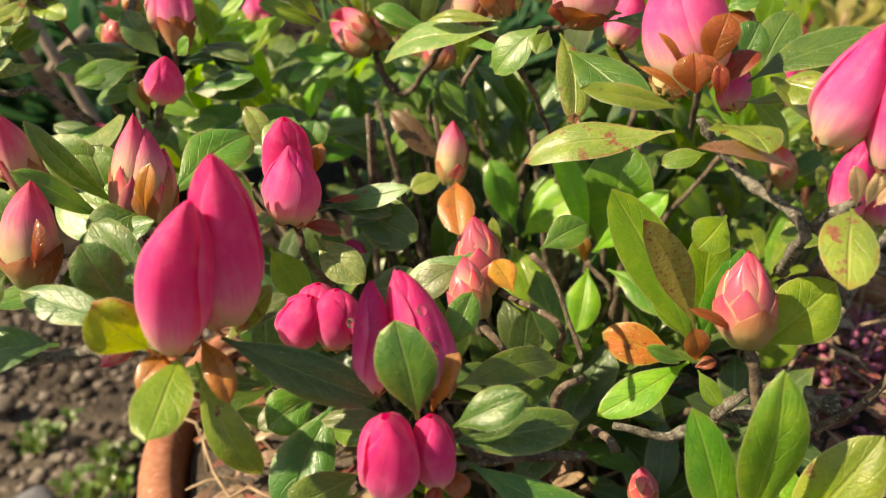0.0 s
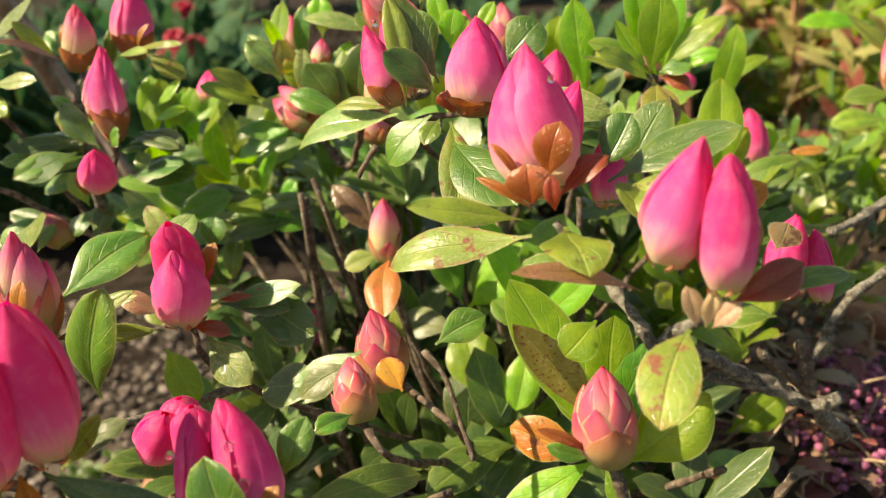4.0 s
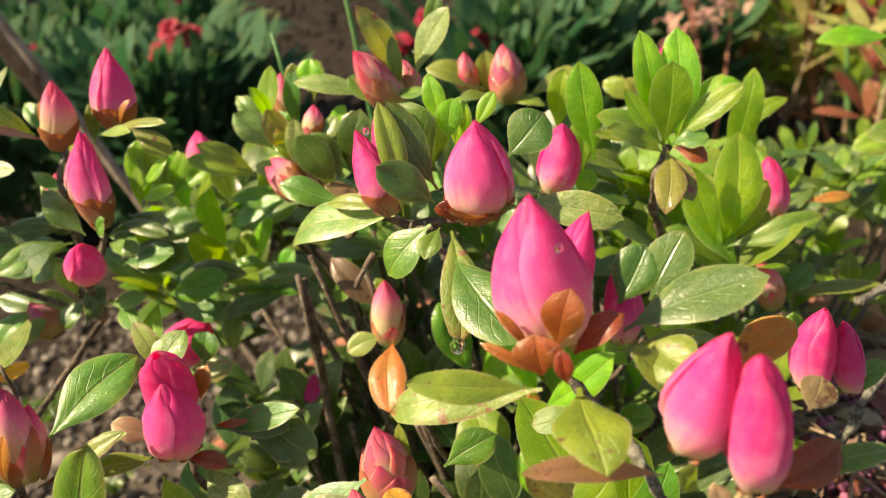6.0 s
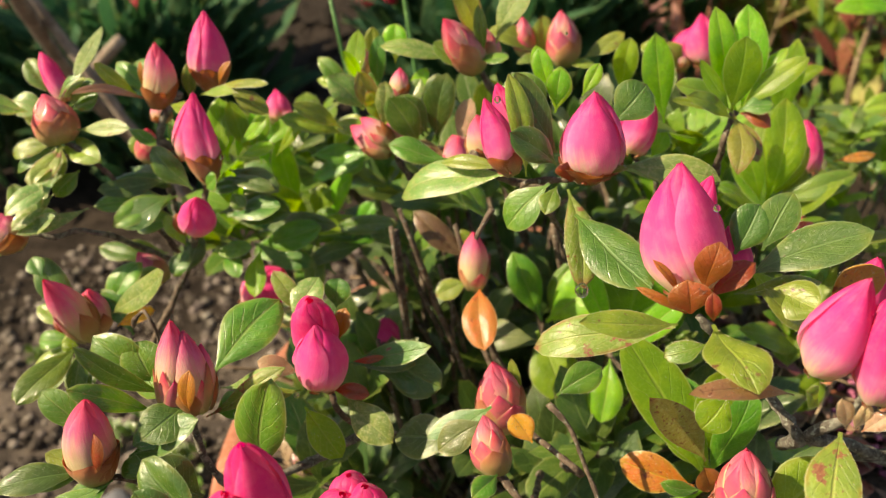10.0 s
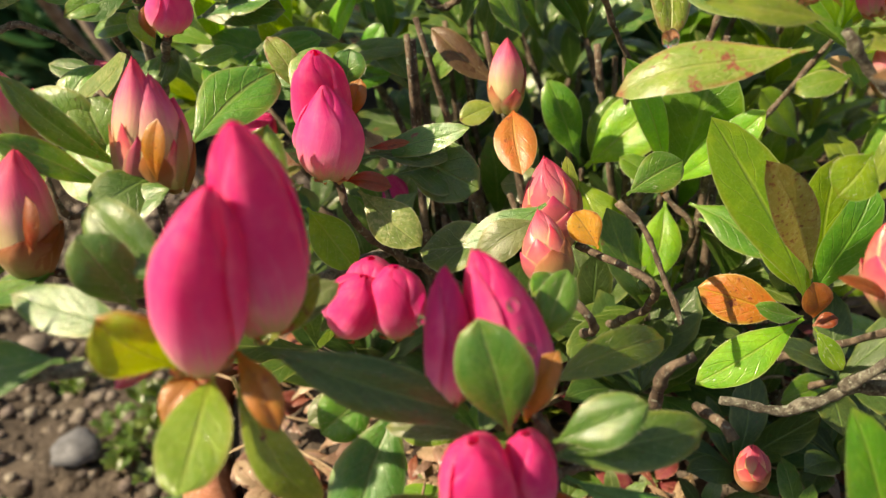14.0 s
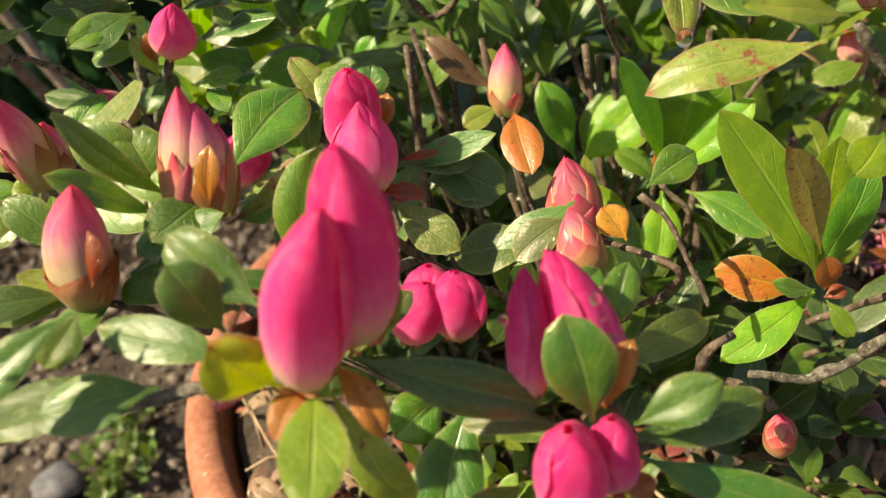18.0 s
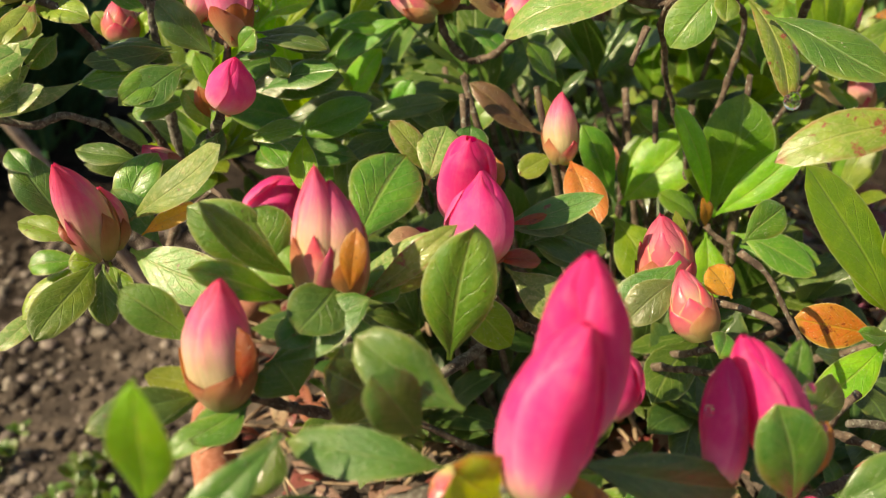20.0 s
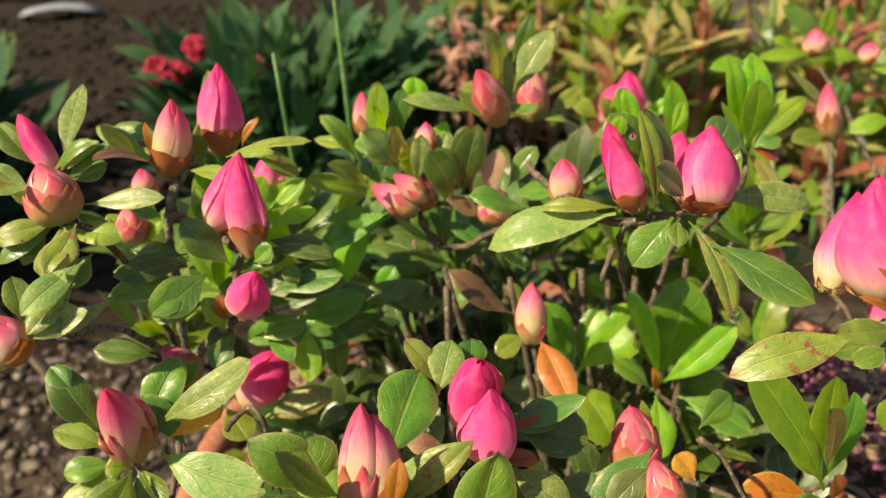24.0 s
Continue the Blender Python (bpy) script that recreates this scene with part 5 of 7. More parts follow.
twig([(0.0900, 0.2972, 0.2681), (0.0820, 0.2668, 0.3016), (0.0871, 0.2733, 0.3124)], 0.0011, 0.0009)
twig([(0.0251, 0.2717, 0.1704), (0.1085, 0.2975, 0.2662)], 0.0010, 0.0008)
twig([(0.0251, 0.2717, 0.1704), (0.0535, 0.2469, 0.2198), (0.0465, 0.2508, 0.2354)], 0.0010, 0.0008)
twig([(0.0251, 0.2717, 0.1704), (0.0248, 0.2685, 0.2365)], 0.0010, 0.0008)
twig([(0.0251, 0.2717, 0.1704), (0.0059, 0.2574, 0.2379), (0.0013, 0.2586, 0.2616)], 0.0010, 0.0008)
twig([(0.0251, 0.2717, 0.1704), (0.0300, 0.1883, 0.2418), (0.0143, 0.2006, 0.2488)], 0.0010, 0.0008)
twig([(0.0251, 0.2717, 0.1704), (0.0155, 0.1804, 0.2399), (0.0069, 0.1805, 0.2515)], 0.0010, 0.0008)
twig([(0.0251, 0.2717, 0.1704), (-0.0288, 0.2017, 0.2484), (-0.0389, 0.1962, 0.2707)], 0.0010, 0.0008)
twig([(-0.0290, 0.2025, 0.2477), (-0.0615, 0.1764, 0.2529), (-0.0712, 0.1802, 0.2773)], 0.0016, 0.0011)
twig([(-0.0742, 0.1767, 0.2510), (-0.0897, 0.1660, 0.2679)], 0.0014, 0.0011)
twig([(0.0737, 0.1688, 0.2699), (0.0693, 0.1535, 0.2867), (0.0627, 0.1729, 0.2907), (0.0532, 0.1746, 0.3026)], 0.0020, 0.0012)
twig([(0.0976, 0.1607, 0.2711), (0.0798, 0.1541, 0.2831), (0.0714, 0.1528, 0.2871), (0.0782, 0.1513, 0.2927)], 0.0018, 0.0014)
twig([(0.1165, 0.1802, 0.2481), (0.1024, 0.1597, 0.2675), (0.0931, 0.1581, 0.2738), (0.0811, 0.1581, 0.2766)], 0.0022, 0.0014)
twig([(0.1006, 0.1594, 0.2724), (0.0920, 0.1567, 0.2812), (0.0900, 0.1554, 0.2837)], 0.0014, 0.0012)
twig([(0.0999, 0.1582, 0.2751), (0.0988, 0.1594, 0.2837)], 0.0012, 0.0012)
twig([(0.1002, 0.1573, 0.2701), (0.1048, 0.1550, 0.2740)], 0.0016, 0.0015)
twig([(0.0691, 0.1533, 0.2345), (0.0654, 0.1528, 0.2502), (0.0627, 0.1547, 0.2607)], 0.0013, 0.0011)
twig([(0.0707, 0.1467, 0.2337), (0.0562, 0.1261, 0.2260), (0.0561, 0.1235, 0.2327)], 0.0014, 0.0011)
twig([(0.0829, 0.1589, 0.2343), (0.0924, 0.1585, 0.2418), (0.1000, 0.1593, 0.2525)], 0.0014, 0.0012)
twig([(0.0680, 0.1541, 0.2339), (0.0799, 0.1573, 0.2363), (0.0803, 0.1590, 0.2459)], 0.0018, 0.0014)
twig([(0.0772, 0.1577, 0.2407), (0.0744, 0.1567, 0.2414), (0.0786, 0.1579, 0.2382), (0.0842, 0.1590, 0.2342)], 0.0018, 0.0012)
twig([(0.2095, 0.3127, 0.2852), (0.1628, 0.2796, 0.2679), (0.1414, 0.2647, 0.2630)], 0.0030, 0.0020)
twig([(0.1978, 0.2763, 0.2517), (0.1575, 0.2523, 0.2554), (0.1391, 0.2422, 0.2481), (0.1242, 0.2347, 0.2197)], 0.0026, 0.0016)
twig([(0.0895, 0.1615, 0.2396), (0.0710, 0.1682, 0.2322), (0.0544, 0.1701, 0.2246), (0.0407, 0.1710, 0.2269)], 0.0024, 0.0013)
twig([(0.0636, 0.1677, 0.2318), (0.0689, 0.1642, 0.2414)], 0.0016, 0.0012)
twig([(0.0244, 0.1611, 0.2348), (0.0256, 0.1582, 0.2456), (0.0303, 0.1595, 0.2476)], 0.0012, 0.0008)
twig([(0.0346, 0.1673, 0.2289), (0.0365, 0.1563, 0.2338), (0.0376, 0.1533, 0.2325)], 0.0014, 0.0012)
twig([(0.0310, 0.1544, 0.2308), (0.0062, 0.1411, 0.2394), (-0.0031, 0.1300, 0.2428)], 0.0014, 0.0011)
twig([(0.0063, 0.1417, 0.2403), (0.0008, 0.1361, 0.2510), (-0.0015, 0.1343, 0.2579)], 0.0014, 0.0011)
twig([(-0.1122, 0.1398, 0.2593), (-0.0892, 0.1375, 0.2639), (-0.0681, 0.1359, 0.2678), (-0.0453, 0.1315, 0.2709)], 0.0022, 0.0016)
twig([(0.0213, 0.1937, 0.2627), (0.0268, 0.1883, 0.2564), (0.0334, 0.1789, 0.2409)], 0.0007, 0.0005)
# shoot
flower_bud((0.1059, 0.3814, 0.2956), (0.1023, 0.3817, 0.3167), 0.0167, "bigp")
flower_bud((0.0964, 0.3861, 0.2944), (0.0992, 0.3858, 0.3097), 0.0125, "big")
flower_bud((0.1166, 0.3759, 0.2862), (0.1145, 0.3764, 0.2941), 0.0098, "big")
leaf((0.1104, 0.3824, 0.2935), (0.1327, 0.3771, 0.3011), 0.0082, "brt", .7)
leaf((0.0922, 0.3883, 0.2937), (0.0795, 0.3942, 0.3018), 0.0098, "ygr", .7)
leaf((0.0973, 0.3795, 0.2918), (0.0882, 0.3817, 0.3057), 0.0100, "ygr", .7)
flower_bud((0.0969, 0.3836, 0.2932), (0.0914, 0.3838, 0.3012), 0.0101, "mid")
# shoot
flower_bud((0.2426, 0.4185, 0.3094), (0.2392, 0.4189, 0.3228), 0.0145, "mid")
flower_bud((0.2787, 0.4155, 0.3026), (0.2757, 0.4160, 0.3136), 0.0129, "mid")
leaf((0.2393, 0.4210, 0.3076), (0.2178, 0.4274, 0.3179), 0.0082, "brt", .6)
leaf((0.2462, 0.4215, 0.3133), (0.2506, 0.4211, 0.3346), 0.0114, "brt", .7)
leaf((0.2445, 0.4214, 0.3119), (0.2233, 0.4290, 0.3351), 0.0158, "grn", .7)
leaf((0.2395, 0.4170, 0.3089), (0.2079, 0.4244, 0.3085), 0.0082, "brt", .6)
leaf((0.2692, 0.4100, 0.3043), (0.2470, 0.4169, 0.3093), 0.0076, "brt", .6)
leaf((0.2735, 0.4080, 0.3028), (0.2891, 0.4037, 0.3104), 0.0108, "grn", .6)
leaf((0.2718, 0.4078, 0.3014), (0.2862, 0.3977, 0.2991), 0.0095, "brt", .6)
# shoot
flower_bud((0.1917, 0.3437, 0.2875), (0.1850, 0.3449, 0.3120), 0.0116, "mid")
leaf((0.1885, 0.3427, 0.2881), (0.1702, 0.3453, 0.2865), 0.0106, "grn", .6)
leaf((0.1940, 0.3435, 0.2887), (0.2153, 0.3365, 0.2954), 0.0107, "brt", .6)
leaf((0.1942, 0.3496, 0.2968), (0.1727, 0.3578, 0.3169), 0.0096, "ygr", .7)
leaf((0.1968, 0.3487, 0.2968), (0.2003, 0.3492, 0.3112), 0.0096, "dark", .7)
twig([(0.1934, 0.3319, 0.2396), (0.1906, 0.3378, 0.2670), (0.1914, 0.3443, 0.2888)], 0.0024, 0.0012)
twig([(0.2753, 0.3858, 0.2376), (0.2547, 0.4003, 0.2788), (0.2430, 0.4149, 0.3021)], 0.0020, 0.0012)
twig([(0.2871, 0.4198, 0.3173), (0.2955, 0.4045, 0.2906), (0.2753, 0.3858, 0.2376)], 0.0022, 0.0014)
# shoot
leaf((0.2077, 0.4224, 0.3049), (0.1736, 0.4189, 0.3055), 0.0114, "brt", .7)
leaf((0.2120, 0.4011, 0.2639), (0.1859, 0.3974, 0.2625), 0.0114, "ygr", .7)
leaf((0.2077, 0.4223, 0.3049), (0.1796, 0.4213, 0.3069), 0.0097, "brt", .7)
leaf((0.2108, 0.4097, 0.2614), (0.1928, 0.4070, 0.2591), 0.0099, "ygr", .7)
# shoot
flower_bud((0.1251, 0.2903, 0.2490), (0.1202, 0.2910, 0.2648), 0.0097, "mid")
leaf((0.1217, 0.2925, 0.2497), (0.1047, 0.2931, 0.2596), 0.0076, "crm", .6)
leaf((0.1293, 0.2929, 0.2488), (0.1607, 0.2950, 0.2520), 0.0068, "ygr", .5)
leaf((0.1278, 0.2941, 0.2493), (0.1389, 0.2974, 0.2597), 0.0088, "dark", .7)
leaf((0.1403, 0.3165, 0.2738), (0.1582, 0.3214, 0.2736), 0.0043, "oran", .6)
# shoot
leaf((0.0843, 0.1823, 0.2975), (0.0971, 0.1857, 0.3058), 0.0087, "orsp", .9)
# shoot
leaf((-0.1305, 0.2750, 0.3251), (-0.1171, 0.2725, 0.3355), 0.0055, "dark", .7)
leaf((-0.1336, 0.2683, 0.3161), (-0.1489, 0.2657, 0.3080), 0.0063, "dark", .6)
leaf((-0.1295, 0.2723, 0.3178), (-0.1180, 0.2631, 0.3107), 0.0055, "grn", .6)
leaf((-0.1363, 0.2706, 0.3144), (-0.1432, 0.2648, 0.3072), 0.0060, "grn", .7)
# shoot
flower_bud((-0.1121, 0.3054, 0.3089), (-0.1132, 0.3069, 0.3170), 0.0079, "mid")
flower_bud((-0.1176, 0.2991, 0.2966), (-0.1174, 0.3002, 0.3082), 0.0103, "tight")
leaf((-0.1153, 0.2976, 0.2950), (-0.1079, 0.2983, 0.3046), 0.0057, "brt", .7)
leaf((-0.1203, 0.2995, 0.2958), (-0.1248, 0.3031, 0.3047), 0.0064, "ygr", .7)
leaf((-0.0991, 0.2898, 0.3209), (-0.1103, 0.2963, 0.3268), 0.0058, "ygr", .5)
leaf((-0.0951, 0.2915, 0.3199), (-0.0931, 0.2937, 0.3340), 0.0051, "grn", .8)
# shoot
leaf((-0.0771, 0.2798, 0.3080), (-0.0655, 0.2792, 0.3175), 0.0065, "brt", .7)
leaf((-0.0770, 0.2780, 0.3041), (-0.0635, 0.2747, 0.3087), 0.0072, "brt", .6)
leaf((-0.0946, 0.2744, 0.3044), (-0.0972, 0.2772, 0.3196), 0.0049, "grn", .8)
# shoot
leaf((-0.1147, 0.2668, 0.2720), (-0.1316, 0.2696, 0.2764), 0.0082, "dark", .6)
flower_bud((-0.1046, 0.2547, 0.2703), (-0.1116, 0.2572, 0.2800), 0.0093, "tight")
leaf((-0.0707, 0.2611, 0.2772), (-0.0727, 0.2501, 0.2648), 0.0081, "brt", .7)
leaf((-0.0833, 0.2607, 0.2775), (-0.0768, 0.2514, 0.2720), 0.0066, "grn", .6)
# shoot
leaf((-0.0833, 0.2877, 0.2284), (-0.0621, 0.2821, 0.2385), 0.0086, "ybrs", .7)
# shoot
leaf((-0.1085, 0.2332, 0.2630), (-0.1177, 0.2394, 0.2771), 0.0074, "dark", .8)
# shoot
leaf((-0.0234, 0.3014, 0.3090), (-0.0222, 0.3028, 0.3209), 0.0058, "dark", .8)
leaf((-0.0304, 0.3033, 0.3083), (-0.0418, 0.3087, 0.3220), 0.0085, "pale", .7)
leaf((-0.0113, 0.2931, 0.3042), (-0.0211, 0.2980, 0.3154), 0.0092, "dark", .7)
leaf((-0.0519, 0.3126, 0.2918), (-0.0392, 0.3116, 0.3046), 0.0096, "brt", .7)
leaf((-0.0416, 0.3108, 0.3093), (-0.0534, 0.3172, 0.3264), 0.0070, "grn", .7)
leaf((-0.0406, 0.3145, 0.3130), (-0.0558, 0.3213, 0.3171), 0.0067, "ygr", .5)
leaf((-0.0319, 0.3026, 0.3009), (-0.0485, 0.3079, 0.3032), 0.0078, "ygr", .6)
leaf((-0.0354, 0.2980, 0.2937), (-0.0551, 0.2994, 0.2885), 0.0085, "grn", .6)
leaf((-0.0187, 0.2928, 0.2913), (-0.0054, 0.2836, 0.2857), 0.0085, "dark", .6)
leaf((-0.0191, 0.3037, 0.3094), (-0.0125, 0.3044, 0.3237), 0.0070, "brt", .8)
leaf((0.0067, 0.2941, 0.3012), (0.0168, 0.2937, 0.3147), 0.0079, "grn", .7)
leaf((0.0069, 0.2917, 0.2989), (0.0222, 0.2878, 0.3015), 0.0083, "grn", .6)
leaf((-0.0379, 0.3099, 0.3075), (-0.0310, 0.3105, 0.3219), 0.0067, "dkb", .8)
# shoot
leaf((0.0069, 0.2774, 0.2759), (-0.0018, 0.2823, 0.2889), 0.0085, "grn", .7)
leaf((-0.0260, 0.2839, 0.2606), (-0.0384, 0.2892, 0.2733), 0.0094, "dark", .7)
leaf((-0.0239, 0.2842, 0.2601), (-0.0103, 0.2812, 0.2726), 0.0090, "grn", .7)
leaf((-0.0475, 0.2953, 0.2630), (-0.0591, 0.3002, 0.2715), 0.0091, "grn", .7)
leaf((-0.0458, 0.2943, 0.2621), (-0.0352, 0.2933, 0.2775), 0.0087, "dkb", .7)
leaf((-0.0535, 0.2903, 0.2486), (-0.0675, 0.2953, 0.2621), 0.0091, "dark", .7)

# shoot
leaf((-0.1325, 0.2750, 0.3293), (-0.1208, 0.2700, 0.3374), 0.0052, "grn", 0.7)
leaf((-0.1261, 0.2520, 0.3118), (-0.1410, 0.2400, 0.3045), 0.0077, "pale", 0.7)
leaf((-0.1016, 0.2720, 0.3001), (-0.1216, 0.2620, 0.3017), 0.0071, "dark", 0.7)
leaf((-0.0968, 0.2660, 0.2963), (-0.1136, 0.2500, 0.2939), 0.0097, "grn", 0.7)
leaf((-0.0796, 0.2720, 0.3023), (-0.0611, 0.2620, 0.2978), 0.0087, "dark", 0.7)
leaf((-0.0855, 0.2700, 0.2874), (-0.0585, 0.2620, 0.2905), 0.0118, "dark", 0.7)
leaf((-0.1169, 0.2900, 0.2613), (-0.1345, 0.2850, 0.2660), 0.0093, "dark", 0.7)
leaf((-0.0993, 0.2620, 0.2682), (-0.0936, 0.2700, 0.2786), 0.0084, "dark", 0.9)
leaf((-0.0883, 0.1950, 0.2882), (-0.0769, 0.1800, 0.2801), 0.0102, "grn", 0.7)
leaf((-0.0474, 0.2050, 0.2840), (-0.0404, 0.2150, 0.2926), 0.0095, "pale", 0.7)
leaf((-0.0387, 0.3000, 0.3186), (-0.0352, 0.3050, 0.3384), 0.0078, "brt", 0.9)
leaf((-0.0307, 0.3050, 0.3153), (-0.0276, 0.3050, 0.3365), 0.0069, "dark", 0.8)
leaf((-0.0351, 0.2920, 0.3138), (-0.0452, 0.2900, 0.3273), 0.0105, "pale", 0.7)
leaf((-0.0161, 0.2880, 0.3020), (-0.0247, 0.2860, 0.3197), 0.0115, "grn", 0.7)
leaf((-0.0282, 0.2900, 0.3078), (-0.0258, 0.2900, 0.3243), 0.0074, "pale", 0.9)
leaf((-0.0430, 0.2920, 0.3070), (-0.0578, 0.2850, 0.3195), 0.0068, "ygr", 0.7)
leaf((-0.0434, 0.2950, 0.3040), (-0.0641, 0.2900, 0.3134), 0.0073, "ygr", 0.7)
leaf((-0.0359, 0.3000, 0.2678), (-0.0621, 0.2900, 0.2683), 0.0091, "brt", 0.7)
leaf((-0.0383, 0.3000, 0.2590), (-0.0652, 0.2950, 0.2623), 0.0072, "dark", 0.7)
leaf((0.0180, 0.2200, 0.3179), (0.0144, 0.2260, 0.3442), 0.0068, "ygr", 0.8)
leaf((0.0155, 0.2400, 0.3319), (0.0175, 0.2400, 0.3390), 0.0047, "brt", 0.7)
flower_bud((0.0067, 0.2500, 0.3123), (0.0055, 0.2500, 0.3245), 0.0106, "mid")
leaf((-0.1411, 0.2700, 0.3273), (-0.1491, 0.2600, 0.3360), 0.0071, "pale", 0.7)
leaf((-0.1303, 0.2750, 0.3144), (-0.1429, 0.2700, 0.3252), 0.0068, "grn", 0.7)
leaf((-0.1118, 0.2500, 0.2688), (-0.1030, 0.2500, 0.2781), 0.0063, "grn", 0.7)
# shoot
leaf((-0.1316, 0.2770, 0.3274), (-0.1198, 0.2720, 0.3367), 0.0052, "ygr", 0.7)
leaf((-0.1116, 0.2870, 0.3261), (-0.1197, 0.2800, 0.3392), 0.0053, "grn", 0.7)
leaf((-0.1194, 0.2900, 0.3125), (-0.1080, 0.2850, 0.3074), 0.0050, "grn", 0.7)
leaf((-0.1307, 0.2620, 0.3173), (-0.1367, 0.2500, 0.3096), 0.0072, "yspo", 0.8)
leaf((-0.1330, 0.2680, 0.3158), (-0.1175, 0.2620, 0.3120), 0.0083, "ygr", 0.7)
leaf((-0.1297, 0.2580, 0.3115), (-0.1412, 0.2500, 0.2974), 0.0082, "pale", 0.8)
leaf((-0.1423, 0.2500, 0.2958), (-0.1291, 0.2480, 0.3002), 0.0063, "pale", 0.7)
leaf((-0.1256, 0.2620, 0.3091), (-0.1322, 0.2550, 0.3034), 0.0077, "grn", 0.7)
leaf((-0.1020, 0.2750, 0.2999), (-0.1198, 0.2680, 0.3013), 0.0077, "dark", 0.7)
leaf((-0.1018, 0.2700, 0.2936), (-0.1236, 0.2600, 0.2968), 0.0092, "grn", 0.7)
leaf((-0.0974, 0.2620, 0.2987), (-0.1121, 0.2500, 0.2938), 0.0107, "dark", 0.7)
leaf((-0.0952, 0.3100, 0.2885), (-0.0905, 0.3150, 0.3126), 0.0100, "brt", 0.9)
leaf((-0.0803, 0.3100, 0.2882), (-0.0807, 0.3150, 0.3089), 0.0078, "brt", 0.9)
leaf((-0.0735, 0.3080, 0.2915), (-0.0577, 0.3100, 0.3080), 0.0056, "brt", 0.7)
leaf((-0.0899, 0.3120, 0.2897), (-0.0827, 0.3120, 0.3072), 0.0056, "brt", 0.7)
leaf((-0.0297, 0.2950, 0.3113), (-0.0350, 0.2920, 0.3273), 0.0090, "ybr", 0.7)
leaf((-0.0357, 0.3000, 0.3203), (-0.0401, 0.2950, 0.3341), 0.0051, "brt", 0.7)
leaf((-0.0242, 0.3050, 0.3287), (-0.0224, 0.3080, 0.3390), 0.0091, "brt", 0.9)
leaf((-0.0373, 0.2950, 0.3184), (-0.0433, 0.2900, 0.3230), 0.0051, "grn", 0.7)
leaf((-0.0294, 0.2920, 0.3107), (-0.0319, 0.2900, 0.3213), 0.0070, "yel", 0.8)
leaf((-0.0178, 0.2900, 0.2994), (-0.0218, 0.2880, 0.3194), 0.0106, "grn", 0.7)
leaf((0.0254, 0.2500, 0.3325), (0.0231, 0.2520, 0.3438), 0.0048, "brt", 0.9)
leaf((0.0283, 0.2520, 0.3234), (0.0302, 0.2550, 0.3363), 0.0076, "brt", 0.9)
leaf((0.0569, 0.3100, 0.3077), (0.0600, 0.3120, 0.3280), 0.0093, "brt", 0.9)
leaf((0.0642, 0.3000, 0.2964), (0.0665, 0.3050, 0.3150), 0.0109, "brt", 0.9)
leaf((0.0823, 0.3400, 0.2660), (0.1032, 0.3450, 0.2846), 0.0212, "dkb", 0.8)
leaf((-0.0394, 0.2900, 0.2620), (-0.0608, 0.2800, 0.2590), 0.0095, "dark", 0.7)
leaf((-0.0809, 0.2850, 0.2669), (-0.0564, 0.2750, 0.2618), 0.0094, "dark", 0.7)
leaf((-0.0768, 0.2620, 0.2986), (-0.0726, 0.2580, 0.2938), 0.0056, "grn", 0.7)
leaf((-0.0277, 0.1600, 0.2335), (-0.0145, 0.1500, 0.2385), 0.0057, "grn", 0.7)
leaf((-0.0335, 0.1650, 0.2376), (-0.0433, 0.1600, 0.2335), 0.0072, "dgy", 0.7)
flower_bud((0.0501, 0.1700, 0.2040), (0.0483, 0.1680, 0.2164), 0.0072, "tight")
leaf((0.0833, 0.2900, 0.2265), (0.0615, 0.2850, 0.2428), 0.0116, "brt", 0.7)
leaf((0.0548, 0.3000, 0.2045), (0.0708, 0.3000, 0.2191), 0.0146, "brt", 0.7)
leaf((0.0703, 0.2700, 0.2177), (0.0827, 0.2600, 0.2274), 0.0110, "grn", 0.7)
leaf((0.0600, 0.2700, 0.1991), (0.0425, 0.2600, 0.1955), 0.0116, "brt", 0.7)
# shoot
leaf((-0.0762, 0.1820, 0.2798), (-0.0891, 0.1720, 0.3025), 0.0056, "dark", 0.7)
leaf((-0.1325, 0.2350, 0.2846), (-0.1373, 0.2400, 0.2895), 0.0063, "dark", 0.7)
leaf((-0.1292, 0.2500, 0.3066), (-0.1405, 0.2400, 0.2992), 0.0062, "pale", 0.8)
leaf((-0.1207, 0.2520, 0.3001), (-0.1395, 0.2400, 0.2979), 0.0058, "pale", 0.8)
leaf((-0.1279, 0.2620, 0.3179), (-0.1357, 0.2500, 0.3106), 0.0076, "yspo", 0.8)
leaf((-0.1212, 0.2220, 0.2673), (-0.1307, 0.2000, 0.2633), 0.0107, "grn", 0.8)
leaf((-0.1196, 0.2220, 0.2666), (-0.1191, 0.2100, 0.2577), 0.0074, "grn", 0.8)
leaf((-0.1374, 0.2300, 0.2532), (-0.1475, 0.2200, 0.2491), 0.0062, "pale", 0.7)
leaf((-0.1196, 0.2850, 0.3000), (-0.1024, 0.2750, 0.2958), 0.0068, "dark", 0.7)
leaf((-0.0584, 0.3000, 0.2942), (-0.0390, 0.3000, 0.2930), 0.0087, "dkb", 0.7)
leaf((0.0553, 0.2450, 0.2299), (0.0768, 0.2350, 0.2263), 0.0108, "grn", 0.7)
leaf((-0.0787, 0.2850, 0.2710), (-0.0465, 0.2750, 0.2777), 0.0094, "dark", 0.7)
leaf((-0.0647, 0.3100, 0.2594), (-0.0747, 0.3000, 0.2825), 0.0123, "brt", 0.7)
leaf((-0.0604, 0.3100, 0.2591), (-0.0432, 0.3000, 0.2864), 0.0122, "brt", 0.7)
